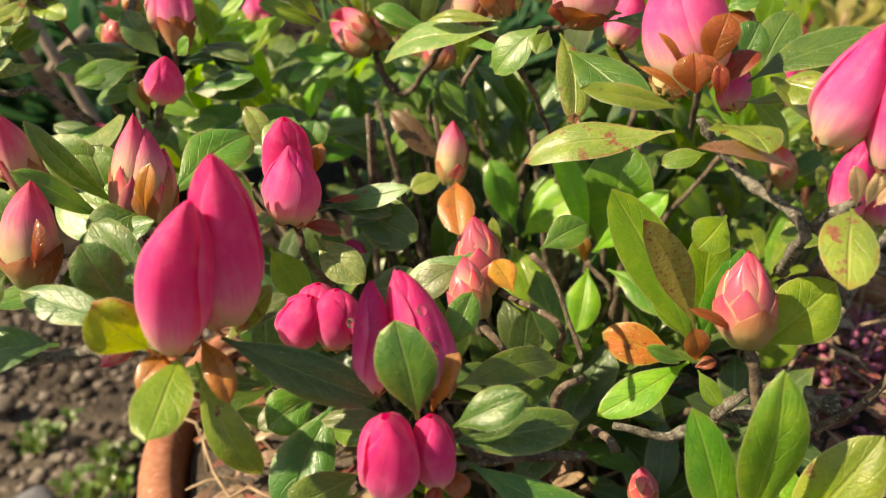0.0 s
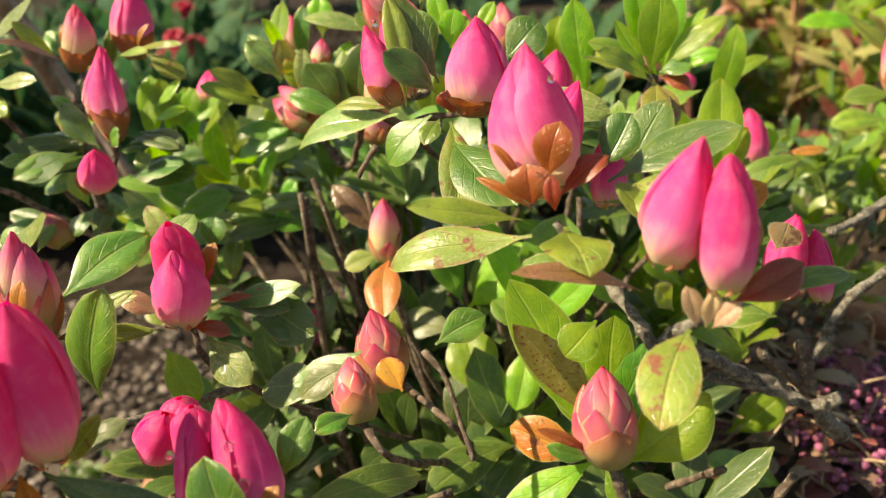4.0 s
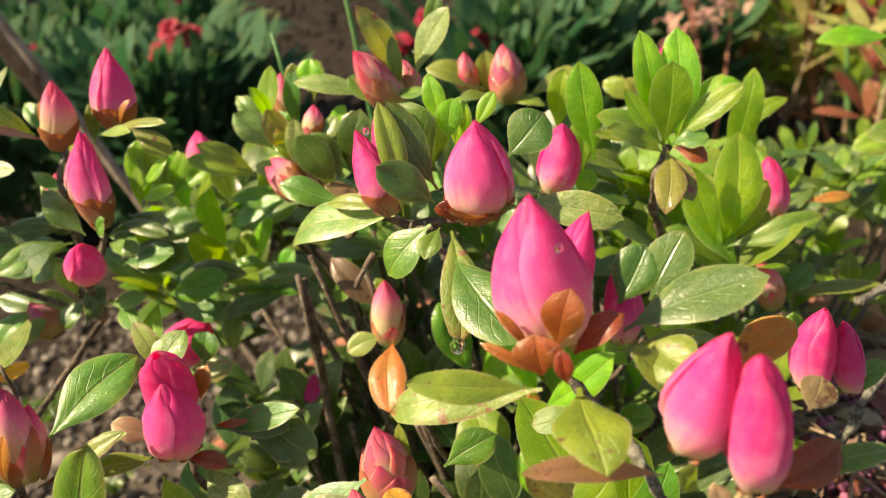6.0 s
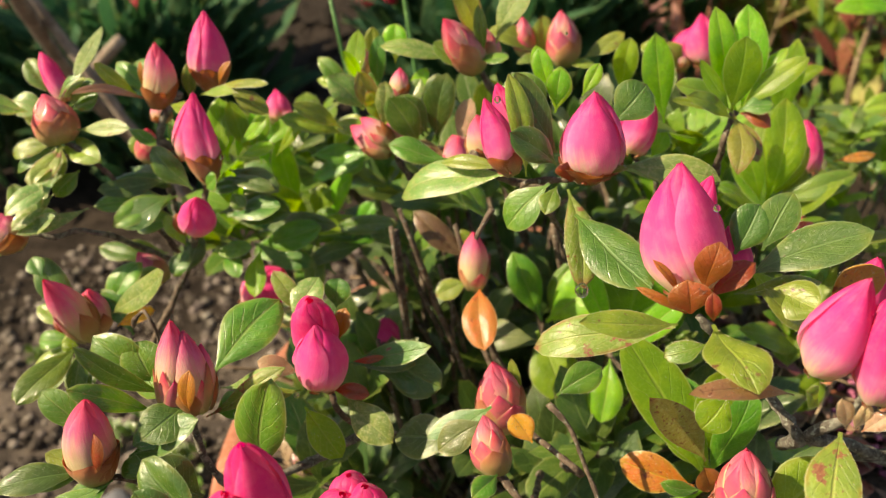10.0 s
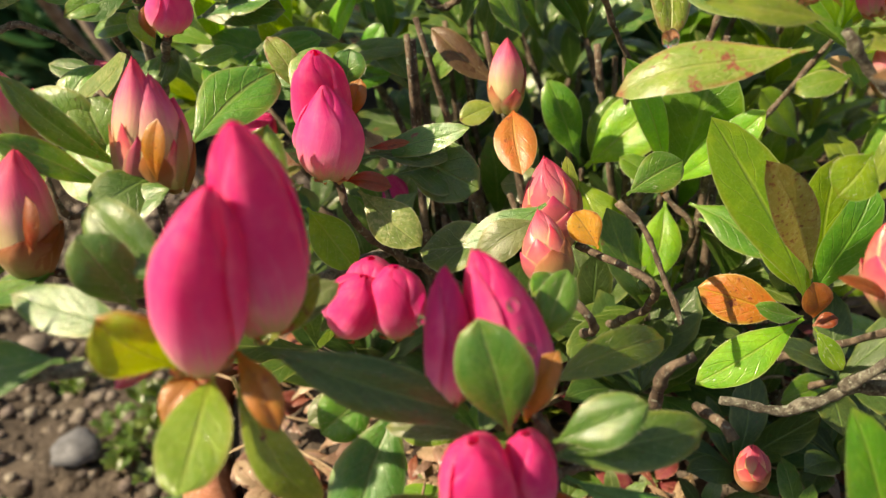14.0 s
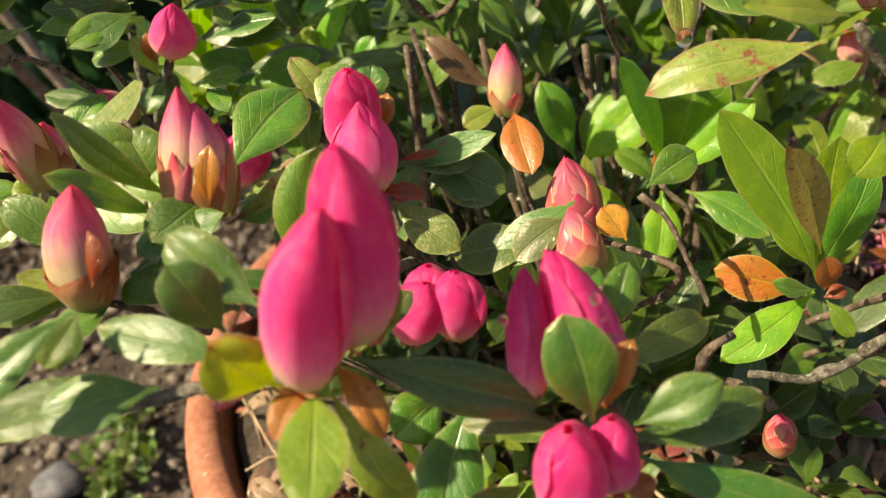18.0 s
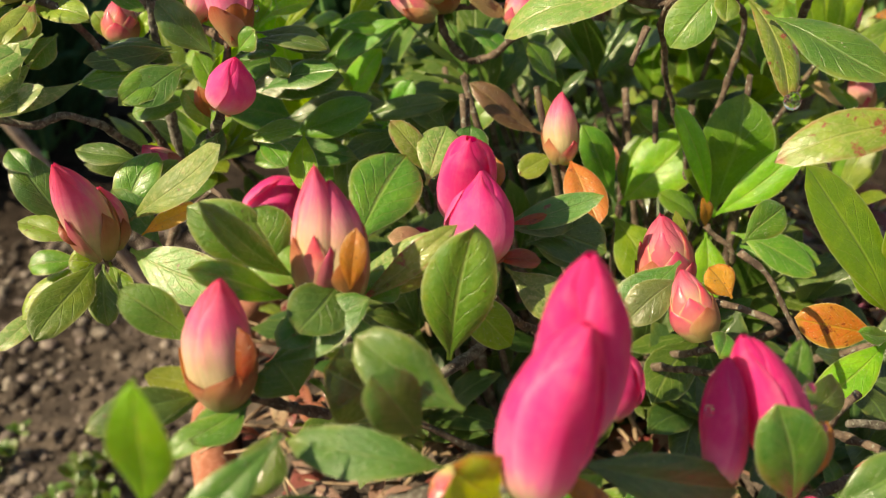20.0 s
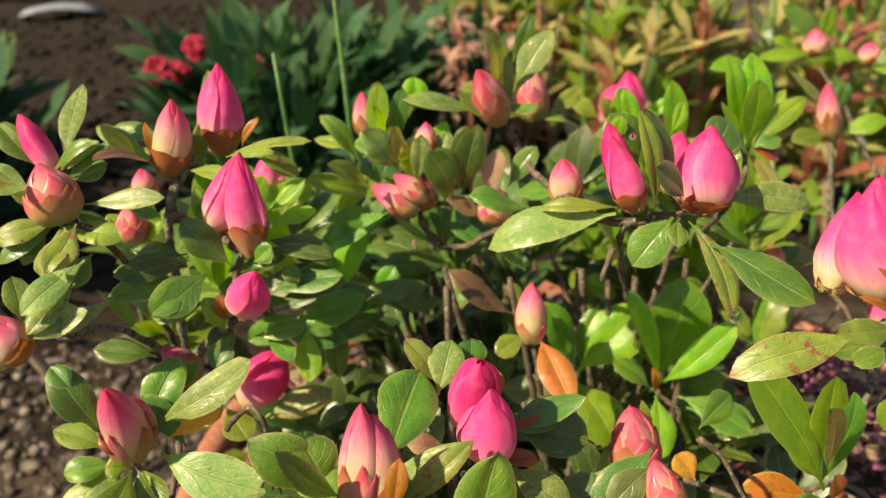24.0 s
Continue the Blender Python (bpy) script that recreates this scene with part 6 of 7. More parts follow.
leaf((-0.0694, 0.3150, 0.2643), (-0.0738, 0.3200, 0.2952), 0.0116, "brt", 0.8)
leaf((-0.0930, 0.3100, 0.2903), (-0.0930, 0.3150, 0.3140), 0.0121, "brt", 0.9)
leaf((-0.0771, 0.3100, 0.2866), (-0.0789, 0.3150, 0.3089), 0.0111, "brt", 0.9)
leaf((-0.0573, 0.2900, 0.2662), (-0.0597, 0.2800, 0.2447), 0.0087, "grn", 0.8)
leaf((-0.0549, 0.2950, 0.2652), (-0.0261, 0.2850, 0.2722), 0.0078, "dark", 0.7)
leaf((-0.0750, 0.2750, 0.2714), (-0.0510, 0.2700, 0.2801), 0.0110, "dkb", 0.7)
leaf((-0.0335, 0.2050, 0.2701), (-0.0093, 0.2000, 0.2784), 0.0069, "dark", 0.7)
leaf((-0.0254, 0.2120, 0.2689), (-0.0079, 0.2000, 0.2639), 0.0142, "dark", 0.9)
leaf((-0.0673, 0.1950, 0.2708), (-0.0461, 0.1880, 0.2819), 0.0053, "pale", 0.7)
leaf((0.0854, 0.2700, 0.3115), (0.0688, 0.2620, 0.3228), 0.0062, "ygr", 0.7)
leaf((0.0448, 0.2260, 0.3166), (0.0688, 0.2200, 0.3139), 0.0092, "pale", 0.7)
leaf((0.0701, 0.1880, 0.3106), (0.0775, 0.1940, 0.3224), 0.0093, "dark", 0.85)
# shoot
leaf((0.0840, 0.3000, 0.1769), (0.0569, 0.2900, 0.2032), 0.0150, "brt", 0.7)
leaf((0.1248, 0.3000, 0.1636), (0.1448, 0.3000, 0.1820), 0.0158, "brt", 0.7)
leaf((0.1243, 0.2800, 0.2113), (0.0966, 0.2700, 0.2297), 0.0116, "brt", 0.7)
leaf((0.1379, 0.2700, 0.1603), (0.1068, 0.2600, 0.1812), 0.0123, "mgr", 0.7)
leaf((0.0917, 0.2600, 0.1737), (0.0675, 0.2500, 0.1734), 0.0118, "brt", 0.7)
leaf((0.0698, 0.3100, 0.2036), (0.0849, 0.3000, 0.2158), 0.0128, "mgr", 0.7)
leaf((0.0467, 0.2900, 0.1949), (0.0630, 0.2800, 0.1865), 0.0125, "mgr", 0.7)
leaf((0.1061, 0.2400, 0.1717), (0.0820, 0.2300, 0.1737), 0.0111, "mgr", 0.7)
leaf((0.1036, 0.3000, 0.2294), (0.0879, 0.3000, 0.2481), 0.0133, "brt", 0.7)
leaf((0.0628, 0.3100, 0.2410), (0.0430, 0.3000, 0.2550), 0.0115, "mgr", 0.7)
# shoot
twig([(-0.0974, 0.2150, 0.2786), (-0.0958, 0.2140, 0.2819), (-0.0916, 0.2120, 0.2856), (-0.0894, 0.2100, 0.2835), (-0.0888, 0.2100, 0.2777), (-0.0893, 0.2100, 0.2713)], 0.0006, 0.0004)
twig([(-0.0889, 0.2100, 0.2677), (-0.0891, 0.2076, 0.2665), (-0.0889, 0.2093, 0.2626)], 0.0004, 0.0002)
twig([(-0.0889, 0.2100, 0.2677), (-0.0876, 0.2056, 0.2693), (-0.0870, 0.2053, 0.2672)], 0.0004, 0.0002)
twig([(-0.0889, 0.2100, 0.2677), (-0.0873, 0.2069, 0.2694), (-0.0852, 0.2094, 0.2662)], 0.0004, 0.0002)
twig([(-0.0889, 0.2100, 0.2677), (-0.0882, 0.2071, 0.2671), (-0.0869, 0.2104, 0.2603)], 0.0004, 0.0002)
twig([(-0.0889, 0.2100, 0.2677), (-0.0896, 0.2075, 0.2717), (-0.0895, 0.2060, 0.2750)], 0.0004, 0.0002)
twig([(-0.0889, 0.2100, 0.2677), (-0.0873, 0.2083, 0.2676), (-0.0843, 0.2118, 0.2629)], 0.0004, 0.0002)
twig([(-0.0889, 0.2100, 0.2677), (-0.0891, 0.2088, 0.2708), (-0.0894, 0.2074, 0.2731)], 0.0004, 0.0002)
twig([(-0.0889, 0.2100, 0.2677), (-0.0874, 0.2048, 0.2720), (-0.0847, 0.2052, 0.2706)], 0.0004, 0.0002)
twig([(-0.0889, 0.2100, 0.2677), (-0.0873, 0.2058, 0.2707), (-0.0853, 0.2081, 0.2683)], 0.0004, 0.0002)
twig([(-0.0889, 0.2100, 0.2677), (-0.0905, 0.2075, 0.2679), (-0.0915, 0.2120, 0.2620)], 0.0004, 0.0002)
twig([(-0.0889, 0.2100, 0.2677), (-0.0894, 0.2099, 0.2698), (-0.0901, 0.2097, 0.2728)], 0.0004, 0.0002)
twig([(-0.0889, 0.2100, 0.2677), (-0.0882, 0.2094, 0.2652), (-0.0870, 0.2087, 0.2612)], 0.0004, 0.0002)
twig([(-0.0889, 0.2100, 0.2677), (-0.0891, 0.2074, 0.2719), (-0.0889, 0.2058, 0.2757)], 0.0004, 0.0002)
twig([(-0.0889, 0.2100, 0.2677), (-0.0876, 0.2045, 0.2702), (-0.0848, 0.2110, 0.2619)], 0.0004, 0.0002)

# ---------------------------------------------------------------- inner foliage and stems of the shrub
def joined_leaves(name, blades, material, parent=None, at=None, rows=7, cols=5):
    verts, uvs, faces = [], [], []
    for bv, bu in blades:
        faces += grid_faces(rows, cols, len(verts))
        verts += bv
        uvs += bu
    return mesh_object(name, verts, faces, material, uvs, parent, at)


def whorl(rng, at, axis, size, count, out, slim=0.35):
    axis = Vector(axis).normalized()
    s = axis.orthogonal().normalized()
    w = axis.cross(s)
    for i in range(count):
        th = i * 2.4 + rng.uniform(-0.3, 0.3)
        open_ = rng.uniform(0.5, 1.25)
        d = axis * math.cos(open_) + (s * math.cos(th) + w * math.sin(th)) * math.sin(open_)
        length = size * rng.uniform(0.6, 1.1)
        out.append(blade(at, Vector(at) + d * length, length * slim * rng.uniform(0.85, 1.15), 0.2, rng, rows=7, cols=5))


def crown_top(x, y):
    """Height of the shrub's inner foliage over a place."""
    return 0.285 - 0.55 * max(0, y - 0.36) - 0.25 * max(0, abs(x + 0.01) - 0.1) - (0.08 if y < 0.30 else 0.0)


rng = random.Random(41)
inner = {"dark": [], "grn": [], "brt": []}
stems = []
for i in range(200):
    x, y = rng.uniform(-0.13, 0.17), rng.uniform(0.22, 0.46)
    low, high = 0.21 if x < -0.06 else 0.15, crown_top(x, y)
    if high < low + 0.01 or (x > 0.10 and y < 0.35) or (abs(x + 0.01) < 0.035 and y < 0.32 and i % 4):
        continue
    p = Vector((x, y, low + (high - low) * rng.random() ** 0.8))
    # darker leaf colour below 0.235 m paints in the shade deep in the shrub
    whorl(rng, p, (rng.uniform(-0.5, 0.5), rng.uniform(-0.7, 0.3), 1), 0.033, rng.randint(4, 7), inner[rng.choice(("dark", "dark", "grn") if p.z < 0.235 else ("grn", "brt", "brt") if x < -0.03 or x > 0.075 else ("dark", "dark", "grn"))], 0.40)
    if i % 3 == 0:
        root = Vector((0.05 + 0.35 * (x - 0.05), 0.29 + 0.3 * (y - 0.29), 0.115))
        stems.append((root, (root + p) / 2 + Vector((rng.uniform(-.02, .02), rng.uniform(-.02, .02), 0.01)), p))
for i in range(60):
    x, y = rng.uniform(0.13, 0.25), rng.uniform(0.40, 0.50)
    whorl(rng, Vector((x, y, rng.uniform(0.14, 0.235))), (rng.uniform(-0.5, 0.5), rng.uniform(-0.7, 0.3), 1), 0.026, rng.randint(4, 6), inner[rng.choice(("brt", "brt", "grn"))])
    if i % 4 == 0:
        stems.append((Vector((0.09 + 0.4 * (x - 0.09), 0.33 + 0.4 * (y - 0.33), 0.115)), Vector((0.05 + 0.6 * x, 0.14 + 0.6 * y, 0.15)), Vector((x, y, 0.2))))
for i in range(60):
    x, y = rng.uniform(-0.05, 0.13), rng.uniform(0.19, 0.30)
    whorl(rng, Vector((x, y, rng.uniform(0.128, 0.16))), (rng.uniform(-0.6, 0.6), rng.uniform(-0.6, 0.2), 1), 0.022, rng.randint(3, 6), inner[rng.choice(("dark", "grn", "grn", "brt"))])
# dark-coloured whorls only: the shady pocket low in the middle, put into leaf colour
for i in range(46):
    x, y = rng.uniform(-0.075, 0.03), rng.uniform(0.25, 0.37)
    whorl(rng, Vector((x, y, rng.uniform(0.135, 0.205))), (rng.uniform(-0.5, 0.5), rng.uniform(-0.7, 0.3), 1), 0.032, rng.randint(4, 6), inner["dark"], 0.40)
for i in range(16):
    x, y = rng.uniform(0.075, 0.14), rng.uniform(0.28, 0.40)
    whorl(rng, Vector((x, y, rng.uniform(0.18, 0.262))), (rng.uniform(-0.5, 0.5), rng.uniform(-0.7, 0.3), 1), 0.034, rng.randint(4, 6), inner["brt"], 0.42)
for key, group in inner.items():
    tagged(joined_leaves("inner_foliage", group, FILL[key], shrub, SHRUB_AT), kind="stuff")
for i in range(34):
    x, y = rng.uniform(-0.04, 0.08), rng.uniform(0.25, 0.34)
    root = Vector((0.03 + 0.6 * (x - 0.02), 0.29 + 0.4 * (y - 0.29), 0.125))
    stems.append((root, Vector(((x + root.x) / 2 + rng.uniform(-.012, .012), y, 0.18)), Vector((x, y, rng.uniform(0.22, 0.285)))))
for root, mid, p in stems:
    verts, faces = tube((root, mid, p), 0.0017, 0.0009, rng, step=0.012, sides=6)
    mesh_object("stem", verts, faces, BARK, None, shrub, root)
for start, mid, end, r in (((0.05, 0.29, 0.11), (0.045, 0.275, 0.15), (0.02, 0.25, 0.19), 0.0032), ((0.055, 0.29, 0.11), (0.075, 0.26, 0.16), (0.10, 0.21, 0.215), 0.0021), ((0.04, 0.30, 0.11), (0.0, 0.30, 0.16), (-0.06, 0.28, 0.22), 0.0036)):
    verts, faces = tube((start, mid, end), r, r * 0.45, rng, step=0.006, sides=10, knots=0.4)
    mesh_object("stem", verts, faces, BARK, None, shrub, start)

# ---------------------------------------------------------------- ground
GROUND_Z = -0.03


def ground_height(x, y):
    bumps = 0.007 * noise.fractal(Vector((x * 14, y * 14, 0)), 1.0, 2.0, 4) + 0.02 * noise.noise(Vector((x * 2.2, y * 2.2, 3)))
    return GROUND_Z + bumps * min(1, 40 / (1 + abs(x) + abs(y)))


axis_n = 141
span = [math.copysign((math.exp(abs(k) * 6.2) - 1) / (math.exp(6.2) - 1) * 60 + abs(k) * 1.1, k) for k in np.linspace(-1, 1, axis_n)]
verts = [(x, 0.5 + y, ground_height(x, 0.5 + y)) for y in span for x in span]
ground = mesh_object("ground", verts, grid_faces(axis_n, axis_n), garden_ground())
tagged(ground, "bare brown crumbly garden soil", "ground", kind="structure")


def lump(centre, size, squash=0.7, seed=0.0, rings=4, sides=7, rough=0.35):
    verts, faces = [], []
    c = Vector(centre)
    verts.append(c + Vector((0, 0, size * squash)))
    for r in range(1, rings):
        ph = math.pi * r / rings
        for j in range(sides):
            th = 2 * math.pi * j / sides
            d = Vector((math.sin(ph) * math.cos(th), math.sin(ph) * math.sin(th), math.cos(ph) * squash))
            verts.append(c + d * size * (1 + rough * noise.noise(d * 1.7 + Vector((seed, 0, 0)))))
    verts.append(c - Vector((0, 0, size * squash)))
    for j in range(sides):
        faces.append((0, 1 + j, 1 + (j + 1) % sides))
        for r in range(rings - 2):
            a = 1 + r * sides
            faces.append((a + j, a + sides + j, a + sides + (j + 1) % sides, a + (j + 1) % sides))
        a = 1 + (rings - 2) * sides
        faces.append((a + j, len(verts) - 1, a + (j + 1) % sides))
    return verts, faces


def heap(name, pieces, material, label, category):
    gv, gf = [], []
    for v, f in pieces:
        gf += [tuple(k + len(gv) for k in face) for face in f]
        gv += v
    return tagged(mesh_object(name, gv, gf, material), label, category, kind="stuff")


rng = random.Random(5)
crumbs, pebbles, clods = [], [], []
for i in range(2600):
    x, y = rng.uniform(-0.9, 0.2), rng.uniform(0.1, 0.8)
    if math.hypot(x - 0.08, y - 0.33) < 0.2:
        continue
    size = 0.0015 + 0.007 * rng.random() ** 3
    (pebbles if i % 4 == 0 else crumbs).append(lump((x, y, ground_height(x, y) + size * 0.2), size, 0.7, i * 3.7))
for i in range(3600):
    x, y = rng.uniform(-0.50, -0.08), rng.uniform(0.26, 0.85)
    if math.hypot(x - 0.08, y - 0.33) < 0.225:
        continue
    size = 0.0012 + 0.0055 * rng.random() ** 2.2
    (pebbles if rng.random() < 0.6 else crumbs).append(lump((x, y, ground_height(x, y) + size * 0.3), size, 0.7, i * 2.3, 4, 7, 0.6))
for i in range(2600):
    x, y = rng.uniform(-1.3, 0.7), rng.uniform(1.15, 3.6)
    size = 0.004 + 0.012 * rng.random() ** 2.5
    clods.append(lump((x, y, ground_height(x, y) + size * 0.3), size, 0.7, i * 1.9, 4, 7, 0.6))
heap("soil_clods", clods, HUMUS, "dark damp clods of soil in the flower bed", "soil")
heap("soil_crumbs", crumbs, SOIL, "loose dark crumbs of garden soil", "soil")
heap("pebbles", pebbles, STONE, "scattered small brown and grey stones", "gravel")
v, f = lump((-0.276, 0.431, -0.026), 0.016, 0.5, 2.0, 8, 14)
tagged(mesh_object("stone", v, f, BLUESTONE), "smooth grey stone lying on the soil", "stone")
v, f = lump((-0.36, 0.55, -0.026), 0.012, 0.5, 7.0, 8, 14)
tagged(mesh_object("stone", v, f, STONE), "rounded brown stone lying on the soil", "stone")

# ---------------------------------------------------------------- clay bowl that holds the shrub
def lathe(profile, sides):
    verts, faces = [], []
    for r, z in profile:
        for j in range(sides):
            th = 2 * math.pi * j / sides
            verts.append((r * math.cos(th), r * math.sin(th), z))
    for i in range(len(profile) - 1):
        for j in range(sides):
            a, b2 = i * sides + j, i * sides + (j + 1) % sides
            faces.append((a, b2, b2 + sides, a + sides))
    return verts, faces


POT_AT = Vector((0.082, 0.33, GROUND_Z - 0.005))
pot = thing("plant_pot", POT_AT, "wide weathered terracotta pot on the soil, holding the azalea", "plant pot")
prof = [(0.168, 0.0), (0.196, 0.092), (0.199, 0.096), (0.212, 0.099), (0.216, 0.104), (0.217, 0.148), (0.2155, 0.150), (0.2155, 0.152), (0.217, 0.154), (0.2165, 0.162), (0.214, 0.167), (0.210, 0.169), (0.204, 0.168), (0.201, 0.164), (0.199, 0.156), (0.194, 0.11)]
verts, faces = lathe(prof, 96)
mesh_object("wall", [Vector(v) + POT_AT for v in verts], faces, CLAY, None, pot, POT_AT)


def pot_soil(x, y):
    off = math.hypot(x - POT_AT.x, y - POT_AT.y)
    return 0.122 + 0.028 * max(0, 1 - off / 0.2) + 0.02 * max(0, 1 - math.hypot(x - 0.19, y - 0.32) / 0.1) + 0.004 * noise.noise(Vector((x * 60, y * 60, 1)))


verts, faces = lathe([(0.002 + 0.1945 * k / 14, 0) for k in range(15)], 56)
verts = [(v[0] + POT_AT.x, v[1] + POT_AT.y, pot_soil(v[0] + POT_AT.x, v[1] + POT_AT.y)) for v in verts]
mesh_object("potting_soil", verts, faces, SOIL, None, pot, POT_AT)


def in_pot(rng, spread=0.19):
    a, r = rng.uniform(0, 6.283), spread * math.sqrt(rng.random())
    return POT_AT.x + r * math.cos(a), POT_AT.y + r * math.sin(a)


litter = {"dry": [], "rust": [], "brt": []}
for i in range(1700):
    x, y = in_pot(rng)
    p = Vector((x, y, pot_soil(x, y) + rng.uniform(0.002, 0.014)))
    d = Vector((rng.uniform(-1, 1), rng.uniform(-1, 1), rng.uniform(-0.2, 0.25))).normalized()
    length = rng.uniform(0.008, 0.024)
    litter[rng.choice(("dry", "dry", "dry", "rust", "rust", "brt" if i % 12 == 0 else "dry"))].append(blade(p, p + d * length, length * rng.uniform(0.25, 0.5), 0.1, rng, fold=rng.uniform(0.1, 0.9), arch=rng.uniform(0, 0.25), rows=7, cols=5))
for key, group in litter.items():
    tagged(joined_leaves("leaf_litter", group, FILL[key]), "dry brown and rusty fallen leaves on potting soil", "leaf litter", kind="stuff")
straws = []
for i in range(280):
    x, y = in_pot(rng)
    p = Vector((x, y, pot_soil(x, y) + rng.uniform(0.003, 0.016)))
    d = Vector((rng.uniform(-1, 1), rng.uniform(-1, 1), rng.uniform(-0.1, 0.5))).normalized() * rng.uniform(0.02, 0.06)
    straws.append(tube((p, p + d * 0.5 + Vector((rng.uniform(-0.006, 0.006), rng.uniform(-0.006, 0.006), rng.uniform(0, 0.010))), p + d), 0.0008, 0.0004, rng, step=0.01, sides=5))
heap("dead_twigs", straws, STRAW, "thin dead grey-brown twigs among fallen leaves", "twigs")
blooms = []
for i in range(620):
    a, r = rng.uniform(0, 6.283), 0.055 * math.sqrt(rng.random())
    x, y = 0.205 + r * math.cos(a), 0.305 + 1.3 * r * math.sin(a)
    size = rng.uniform(0.0010, 0.0026)
    blooms.append(lump((x, y, pot_soil(x, y) + rng.uniform(0.004, 0.018)), size, 0.8, i * 1.3, 4, 6, 0.6))
PURPLE = rough_material("purple_fleck", (0.16, 0.035, 0.08), (0.38, 0.11, 0.22), 500, 0.6, 0.3, 0.0004, hue=0.04)
heap("ground_cover", blooms, PURPLE, "low purple-pink fleshy ground cover in the pot", "ground cover")

# ---------------------------------------------------------------- behind the pot
def narrow_plant(name, at, label, category, seed, count, height, spread, material, slim=0.10, lean=0.5):
    """A tuft of narrow leaves on stems."""
    rng = random.Random(seed)
    base = Vector(at)
    ob = thing(name, base, label, category)
    blades = []
    for i in range(count):
        a, r = rng.uniform(0, 6.283), spread * math.sqrt(rng.random())
        foot = base + Vector((r * math.cos(a), r * math.sin(a), height * rng.random() ** 0.7 * 0.75))
        d = Vector((math.cos(a) * lean * rng.random() + rng.uniform(-0.4, 0.4), math.sin(a) * lean * rng.random() + rng.uniform(-0.4, 0.4), rng.uniform(0.3, 1))).normalized()
        length = rng.uniform(0.25, 0.5) * height
        blades.append(blade(foot, foot + d * length, length * slim * rng.uniform(0.8, 1.5), 0.3, rng, arch=rng.uniform(-0.1, 0.2), rows=7, cols=5))
    tagged(joined_leaves("foliage", blades, material, ob, base), kind="stuff")
    for i in range(max(6, count // 40)):
        a, r = rng.uniform(0, 6.283), spread * math.sqrt(rng.random()) * 0.8
        foot = base + Vector((r * math.cos(a) * 0.6, r * math.sin(a) * 0.6, -0.01))
        top = base + Vector((r * math.cos(a) * 1.1, r * math.sin(a) * 1.1, height * rng.uniform(0.6, 0.95)))
        v, f = tube((foot, (foot + top) / 2 + Vector((rng.uniform(-.01, .01), 0, 0)), top), 0.0022, 0.0012, rng, step=0.02, sides=6)
        mesh_object("stem", v, f, GRASS, None, ob, foot)
    return ob


def ruffled_flower(ob, centre, size, seed):
    """A double flower of many ruffled petals on its stalk."""
    rng = random.Random(seed)
    c = Vector(centre)
    root = origin_of(ob)
    foot = Vector((root.x + (c.x - root.x) * 0.5, root.y + (c.y - root.y) * 0.5, root.z))
    v, f = tube((foot, (foot + c) / 2 + Vector((0.01, 0, 0.02)), c), 0.002, 0.0014, rng, step=0.02, sides=6)
    head = mesh_object("flower", v, f, GRASS, None, ob, foot)
    face = Vector((rng.uniform(-0.3, 0.3), -0.6, 0.7)).normalized()
    s = face.orthogonal().normalized()
    w = face.cross(s)
    for i in range(14):
        th, open_ = i * 2.4, 0.35 + 1.0 * i / 14
        d = face * math.cos(open_) + (s * math.cos(th) + w * math.sin(th)) * math.sin(open_)
        bv, bu = blade(c, c + d * size * rng.uniform(0.8, 1.1), size * 0.95, 0.5, rng, fold=0.5, arch=0.15, rows=7, cols=7, point=0.5, stalk=0.0)
        mesh_object("petal", bv, grid_faces(7, 7), RED, bu, head, c)
    return head


FLOWER_BEDS = (
    ((-0.44, 1.08), 21, 420, 0.25, 0.12, ((-0.41, 1.03, 0.21), (-0.385, 1.06, 0.225), (-0.40, 1.05, 0.235), (-0.60, 1.06, 0.22))),
    ((0.03, 1.10), 22, 420, 0.25, 0.13, ((-0.11, 1.049, 0.193), (-0.127, 1.013, 0.204), (-0.083, 1.107, 0.211), (-0.007, 1.019, 0.198), (-0.018, 1.05, 0.185))),
    ((0.17, 1.16), 23, 340, 0.24, 0.13, ((0.17, 1.06, 0.17),)),
    ((-0.72, 1.12), 24, 320, 0.27, 0.16, ((-0.66, 1.05, 0.20),)),
    ((-0.66, 1.45), 25, 340, 0.29, 0.17, ((-0.50, 1.33, 0.25),)),
)
for (x, y), seed, count, height, spread, heads in FLOWER_BEDS:
    bed = narrow_plant("carnation_plant", (x, y, ground_height(x, y)), "carnation plant with blue-green narrow leaves and ruffled red flowers", "flowering plant", seed, count * 2, height * 1.02, spread, FILL["far"], 0.16, 0.9)
    tagged(bed, group="red carnations")
    for k, centre in enumerate(heads):
        ruffled_flower(bed, centre, 0.023, seed * 10 + k)

# two upright green stalks between shrub and flower bed
for foot, mid, tip in (((-0.015, 0.42, GROUND_Z), (-0.02, 0.412, 0.2), (-0.033, 0.405, 0.40)), ((-0.04, 0.40, GROUND_Z), (-0.048, 0.395, 0.2), (-0.06, 0.39, 0.335))):
    foot = (foot[0], foot[1], pot_soil(foot[0], foot[1]) - 0.01)
    v, f = tube((foot, mid, tip), 0.0022, 0.0008, rng, step=0.02, sides=8, knots=0.0, wobble=0.0)
    tagged(mesh_object("grass_stalk", v, f, GRASS), "single upright green grass stalk beside the azalea", "grass", group="grass stalks")

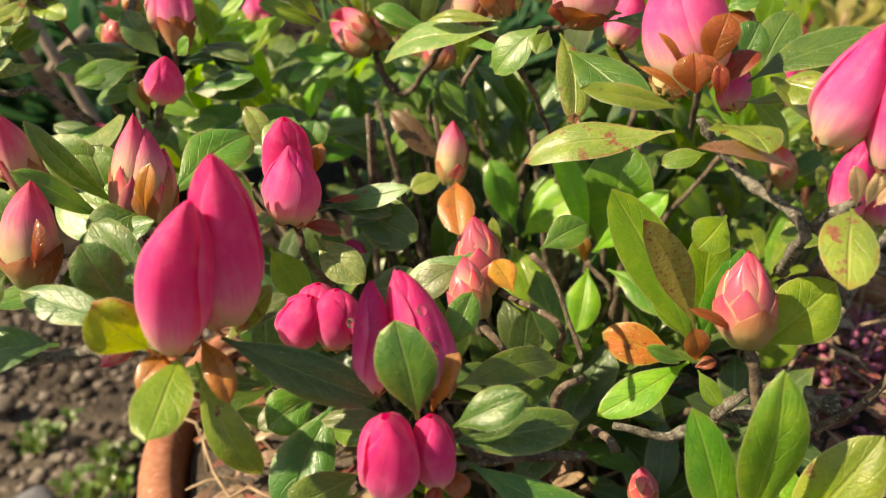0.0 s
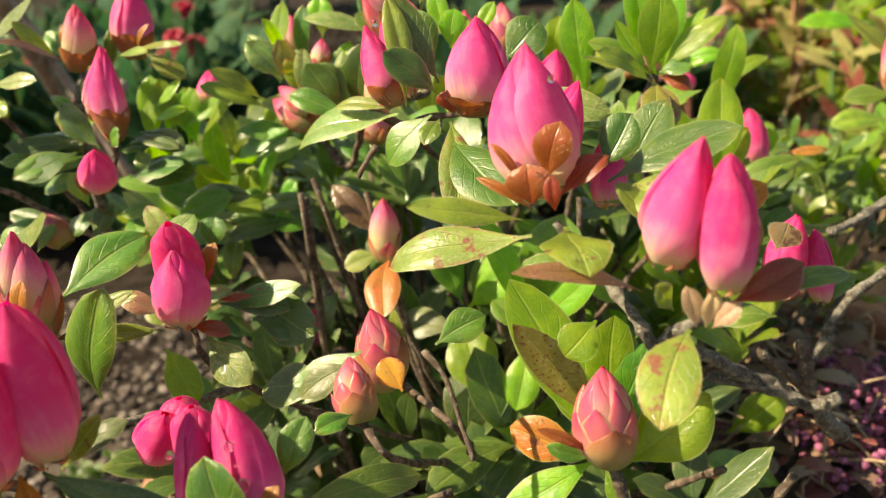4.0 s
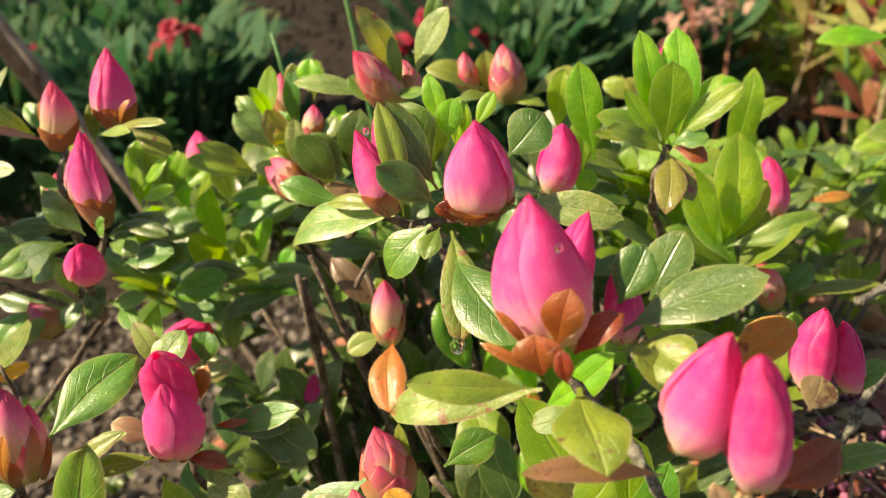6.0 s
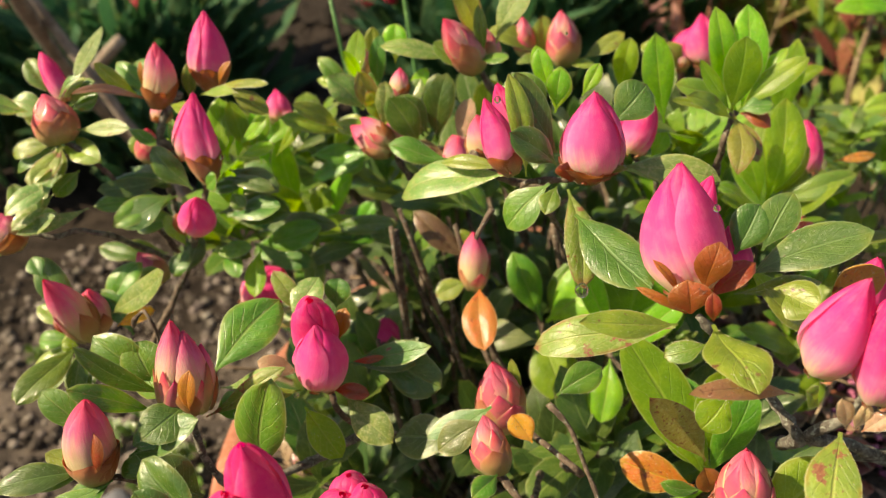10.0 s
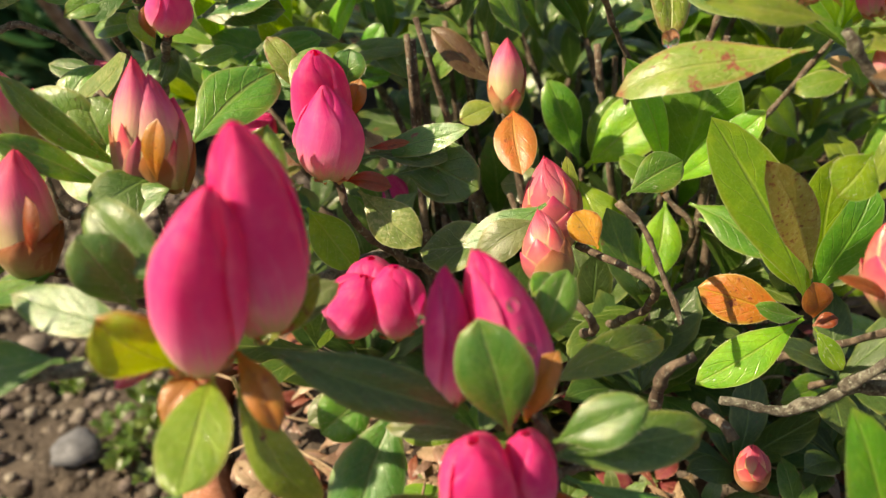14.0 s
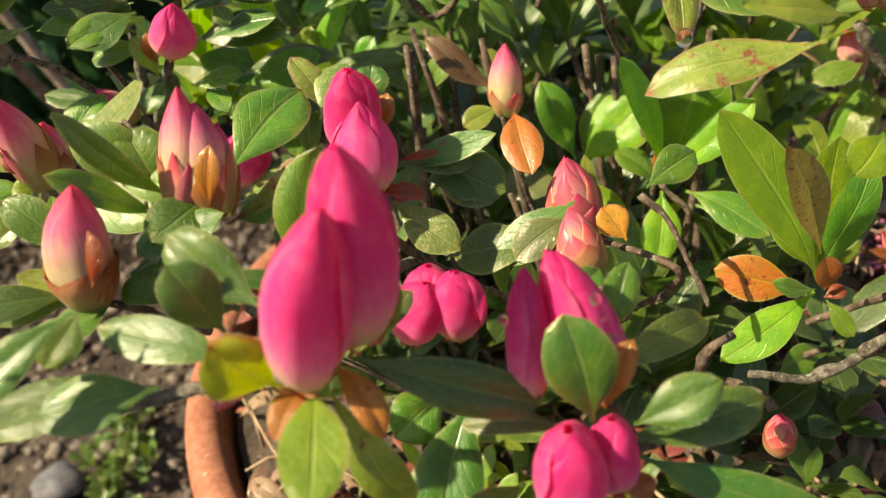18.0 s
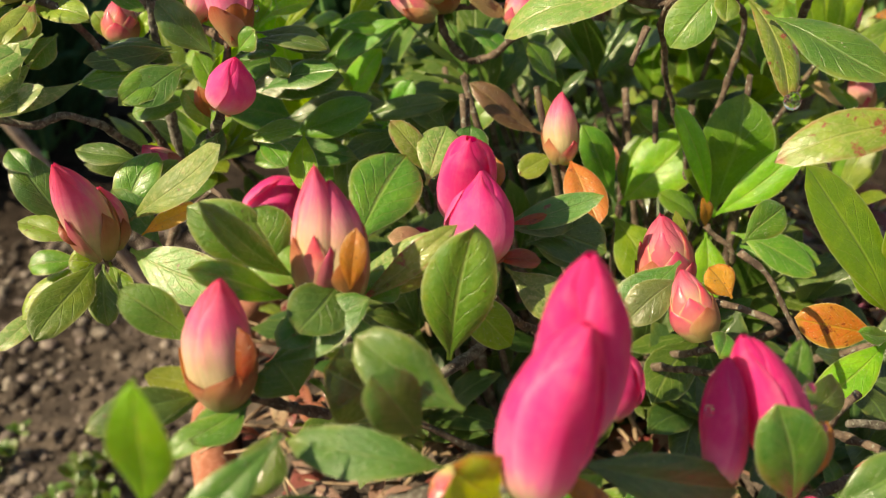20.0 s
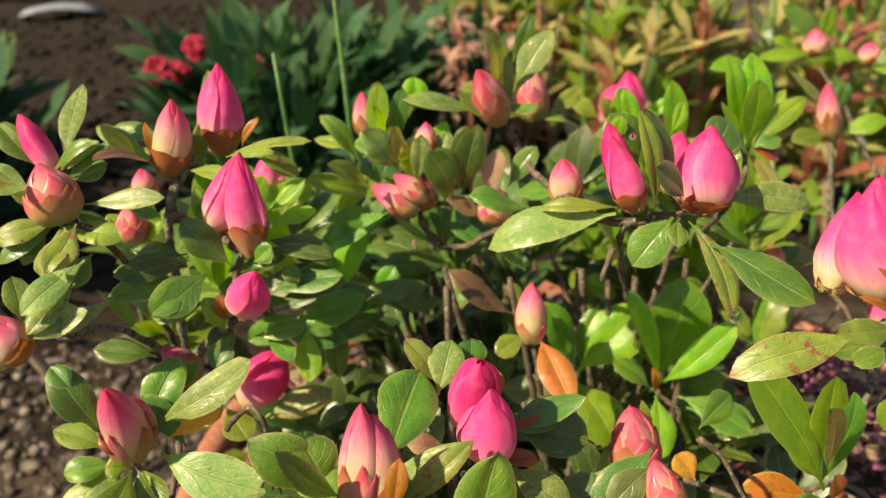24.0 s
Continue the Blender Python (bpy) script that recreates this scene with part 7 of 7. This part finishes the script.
# tangle of straw-coloured and reddish growth at the back of the bed
for k, (x, y, h) in enumerate(((0.52, 0.98, 0.36), (0.72, 0.82, 0.34), (0.95, 1.1, 0.42), (0.42, 1.25, 0.36), (0.7, 1.4, 0.42))):
    base = Vector((x, y, ground_height(x, y)))
    bush = thing("perennial_clump", base, "overgrown clump with straw-green leaves and reddish stems", "perennial", group="perennial clumps")
    rng2 = random.Random(60 + k)
    tall = {"straw": [], "grn": [], "brt": [], "rust": []}
    for i in range(46):
        foot = base + Vector((rng2.uniform(-0.12, 0.12), rng2.uniform(-0.12, 0.12), -0.01))
        top = foot + Vector((rng2.uniform(-0.08, 0.08), rng2.uniform(-0.08, 0.08), h * rng2.uniform(0.7, 1.15)))
        if i % 2 == 0:
            v, f = tube((foot, (foot + top) / 2 + Vector((rng2.uniform(-.02, .02), 0, 0)), top), 0.0032, 0.0018, rng2, step=0.03, sides=6)
            mesh_object("stem", v, f, rng2.choice((REDSTEM, STRAW, GRASS)), None, bush, foot)
        for j in range(4):
            whorl(rng2, foot.lerp(top, rng2.uniform(0.25, 1.0)), (rng2.uniform(-0.6, 0.6), rng2.uniform(-0.6, 0.2), 1), rng2.uniform(0.045, 0.085), 4, tall[rng2.choice(("straw", "straw", "grn", "brt", "brt", "rust"))], 0.30)
    for key, group in tall.items():
        tagged(joined_leaves("foliage", group, FILL[key], bush, base), kind="stuff")

# faded pink plume at the front of the tangle
base = Vector((0.24, 0.99, ground_height(0.24, 0.99)))
plume = thing("faded_plume", base, "faded pinkish-tan plume of drooping dry florets", "perennial")
rng2 = random.Random(71)
florets = []
for k in range(4):
    top = base + Vector((rng2.uniform(-0.05, 0.06), rng2.uniform(-0.03, 0.05), rng2.uniform(0.22, 0.29)))
    v, f = tube((base, base.lerp(top, 0.5) + Vector((0.01, 0, 0)), top), 0.0024, 0.0014, rng2, step=0.03, sides=6)
    mesh_object("stem", v, f, REDSTEM, None, plume, base)
    for i in range(16):
        p = top - Vector((rng2.uniform(-0.02, 0.02), rng2.uniform(-0.02, 0.02), rng2.uniform(0.0, 0.06)))
        d = Vector((rng2.uniform(-1, 1), rng2.uniform(-1, 1), rng2.uniform(-1.2, 0.2))).normalized() * rng2.uniform(0.018, 0.032)
        florets.append(blade(p, p + d, 0.008, 0.3, rng2, arch=0.2, rows=7, cols=5))
tagged(joined_leaves("floret", florets, FILL["plume"], plume, base), kind="stuff")

# big tan pot, leaning canes and a plastic tray at the back
v, f = lathe([(0.13, 0.0), (0.17, 0.20), (0.19, 0.20), (0.19, 0.25), (0.175, 0.25), (0.16, 0.10)], 48)
far_pot = thing("plant_pot", (0.82, 2.62, GROUND_Z), "large tan clay pot standing on shaded soil", "plant pot")
mesh_object("wall", [Vector(q) + Vector(far_pot.location) for q in v], f, TANCLAY, None, far_pot, far_pot.location)
support = thing("cane_support", (-0.30, 0.60, GROUND_Z), "weathered grey-brown wooden canes leaning over the soil", "plant support")
for path, r in ((((-0.176, 0.62, GROUND_Z - 0.01), (-0.28, 0.622, 0.20), (-0.372, 0.62, 0.40)), 0.0045), (((-0.36, 0.95, GROUND_Z - 0.01), (-0.345, 0.70, 0.20), (-0.305, 0.55, 0.345)), 0.006), (((-0.347, 0.70, 0.20), (-0.333, 0.70, 0.2223), (-0.3028, 0.70, 0.2473)), 0.0055)):
    v, f = tube(path, r, r * 0.9, rng, step=0.02, sides=10, knots=0.1)
    mesh_object("cane", v, f, WOOD, None, support, path[0])
tag_at = Vector((-0.51, 3.40, GROUND_Z + 0.02))
v = [tag_at + Vector((x, y, z + 0.02 * math.cos(x * 12))) for z in (0.0, 0.006) for x in (-0.13, -0.065, 0, 0.065, 0.13) for y in (-0.09, 0.09)]
f = [(2 * i, 2 * i + 2, 2 * i + 3, 2 * i + 1) for i in range(4)] + [(10 + 2 * i, 11 + 2 * i, 13 + 2 * i, 12 + 2 * i) for i in range(4)]
f += [(2 * i, 10 + 2 * i, 12 + 2 * i, 2 * i + 2) for i in range(4)] + [(2 * i + 1, 2 * i + 3, 13 + 2 * i, 11 + 2 * i) for i in range(4)] + [(0, 1, 11, 10), (8, 18, 19, 9)]
tagged(mesh_object("plastic_tray", v, f, PAPER), "pale blue-white plastic tray lying on soil", "tray")

# small weeds on the soil beside the pot
for k, (x, y) in enumerate(((-0.236, 0.428), (-0.245, 0.468), (-0.312, 0.515), (-0.42, 0.62))):
    weed = {"n": []}
    rng2 = random.Random(80 + k)
    base = Vector((x, y, ground_height(x, y)))
    clump = thing("weed", base, "small green weed growing on bare soil", "weed", group="weeds")
    for i in range(15):
        whorl(rng2, base + Vector((rng2.uniform(-.02, .02), rng2.uniform(-.02, .02), rng2.uniform(0.002, 0.022))), (rng2.uniform(-0.5, 0.5), rng2.uniform(-0.5, 0.5), 1), 0.012, 5, weed["n"], 0.5)
    joined_leaves("foliage", weed["n"], FILL["grn"], clump, base)

# a grass blade lying across the soil
v, f = tube([(x, y, ground_height(x, y) + 0.006) for x, y in ((-0.38, 0.398), (-0.30, 0.394), (-0.23, 0.391), (-0.19, 0.40))], 0.0026, 0.0008, rng, step=0.01, sides=8, knots=0.0, wobble=0.0)
tagged(mesh_object("grass_stalk", v, f, GRASS), "green grass stalk lying across bare soil", "grass", group="grass stalks")

# plain garden wall along one side
v = [(x, y, z) for z in (GROUND_Z - 0.05, 1.9) for x, y in ((-8.3, -6.0), (-8.0, -6.0), (-8.0, 9.0), (-8.3, 9.0))]
f = [(0, 1, 5, 4), (1, 2, 6, 5), (2, 3, 7, 6), (3, 0, 4, 7), (4, 5, 6, 7)]
RENDERED = rough_material("grey_render", (0.24, 0.22, 0.19), (0.34, 0.31, 0.27), 6, 0.9, 0.4, 0.004)
tagged(mesh_object("wall_west", v, f, RENDERED), "plain weathered grey rendered garden wall", "wall", kind="structure").data.shade_flat()

# boundary hedge far behind closes the garden
hedge = thing("hedge", (0.0, 4.2, GROUND_Z), "dark evergreen hedge at the far end of the garden", "hedge")
rng2 = random.Random(90)
blades = []
for i in range(1500):
    p = Vector((rng2.uniform(-4.5, 4.5), 4.2 + rng2.uniform(-0.25, 0.25), GROUND_Z + 1.3 * rng2.random()))
    whorl(rng2, p, (rng2.uniform(-0.4, 0.4), -0.8, 0.6), 0.14, 4, blades, 0.5)
tagged(joined_leaves("foliage", blades, FILL["far"], hedge, (0.0, 4.2, GROUND_Z)), kind="stuff")
for i in range(12):
    foot = Vector((-4.4 + 0.8 * i, 4.25, GROUND_Z - 0.01))
    v, f = tube((foot, foot + Vector((0.02, 0, 0.6)), foot + Vector((0, 0, 1.2))), 0.03, 0.015, rng2, step=0.1, sides=8, wobble=0.01)
    mesh_object("trunk", v, f, BARK, None, hedge, foot)

# ---------------------------------------------------------------- raindrops
def raindrop(at, size, flat=1.0):
    v, f = lump(at, size, flat, at[0] * 900, 8, 12, 0.06)
    return tagged(mesh_object("raindrop", v, f, WATER, None, shrub, at), "clear hanging raindrop")


raindrop((0.0303, 0.1973, 0.2961), 0.0018, 1.15)
raindrop((-0.0926, 0.2552, 0.2887), 0.0008, 1.15)
raindrop((-0.0045, 0.1325, 0.2787), 0.0009, 1.15)
raindrop((-0.0024, 0.1309, 0.2719), 0.0011, 1.15)
raindrop((-0.0177, 0.1363, 0.2741), 0.0008, 1.15)
raindrop((-0.0035, 0.1318, 0.2754), 0.0004, 1.15)
raindrop((0.0270, 0.2043, 0.3591), 0.0003, 1.15)
raindrop((-0.0456, 0.1910, 0.2706), 0.0008, 1.15)
raindrop((-0.0781, 0.2633, 0.3104), 0.0008, 1.15)
raindrop((0.0113, 0.2231, 0.3383), 0.0009, 1.15)
raindrop((-0.0438, 0.1933, 0.2778), 0.0006, 1.15)
raindrop((0.0526, 0.1674, 0.3329), 0.0007, 1.15)
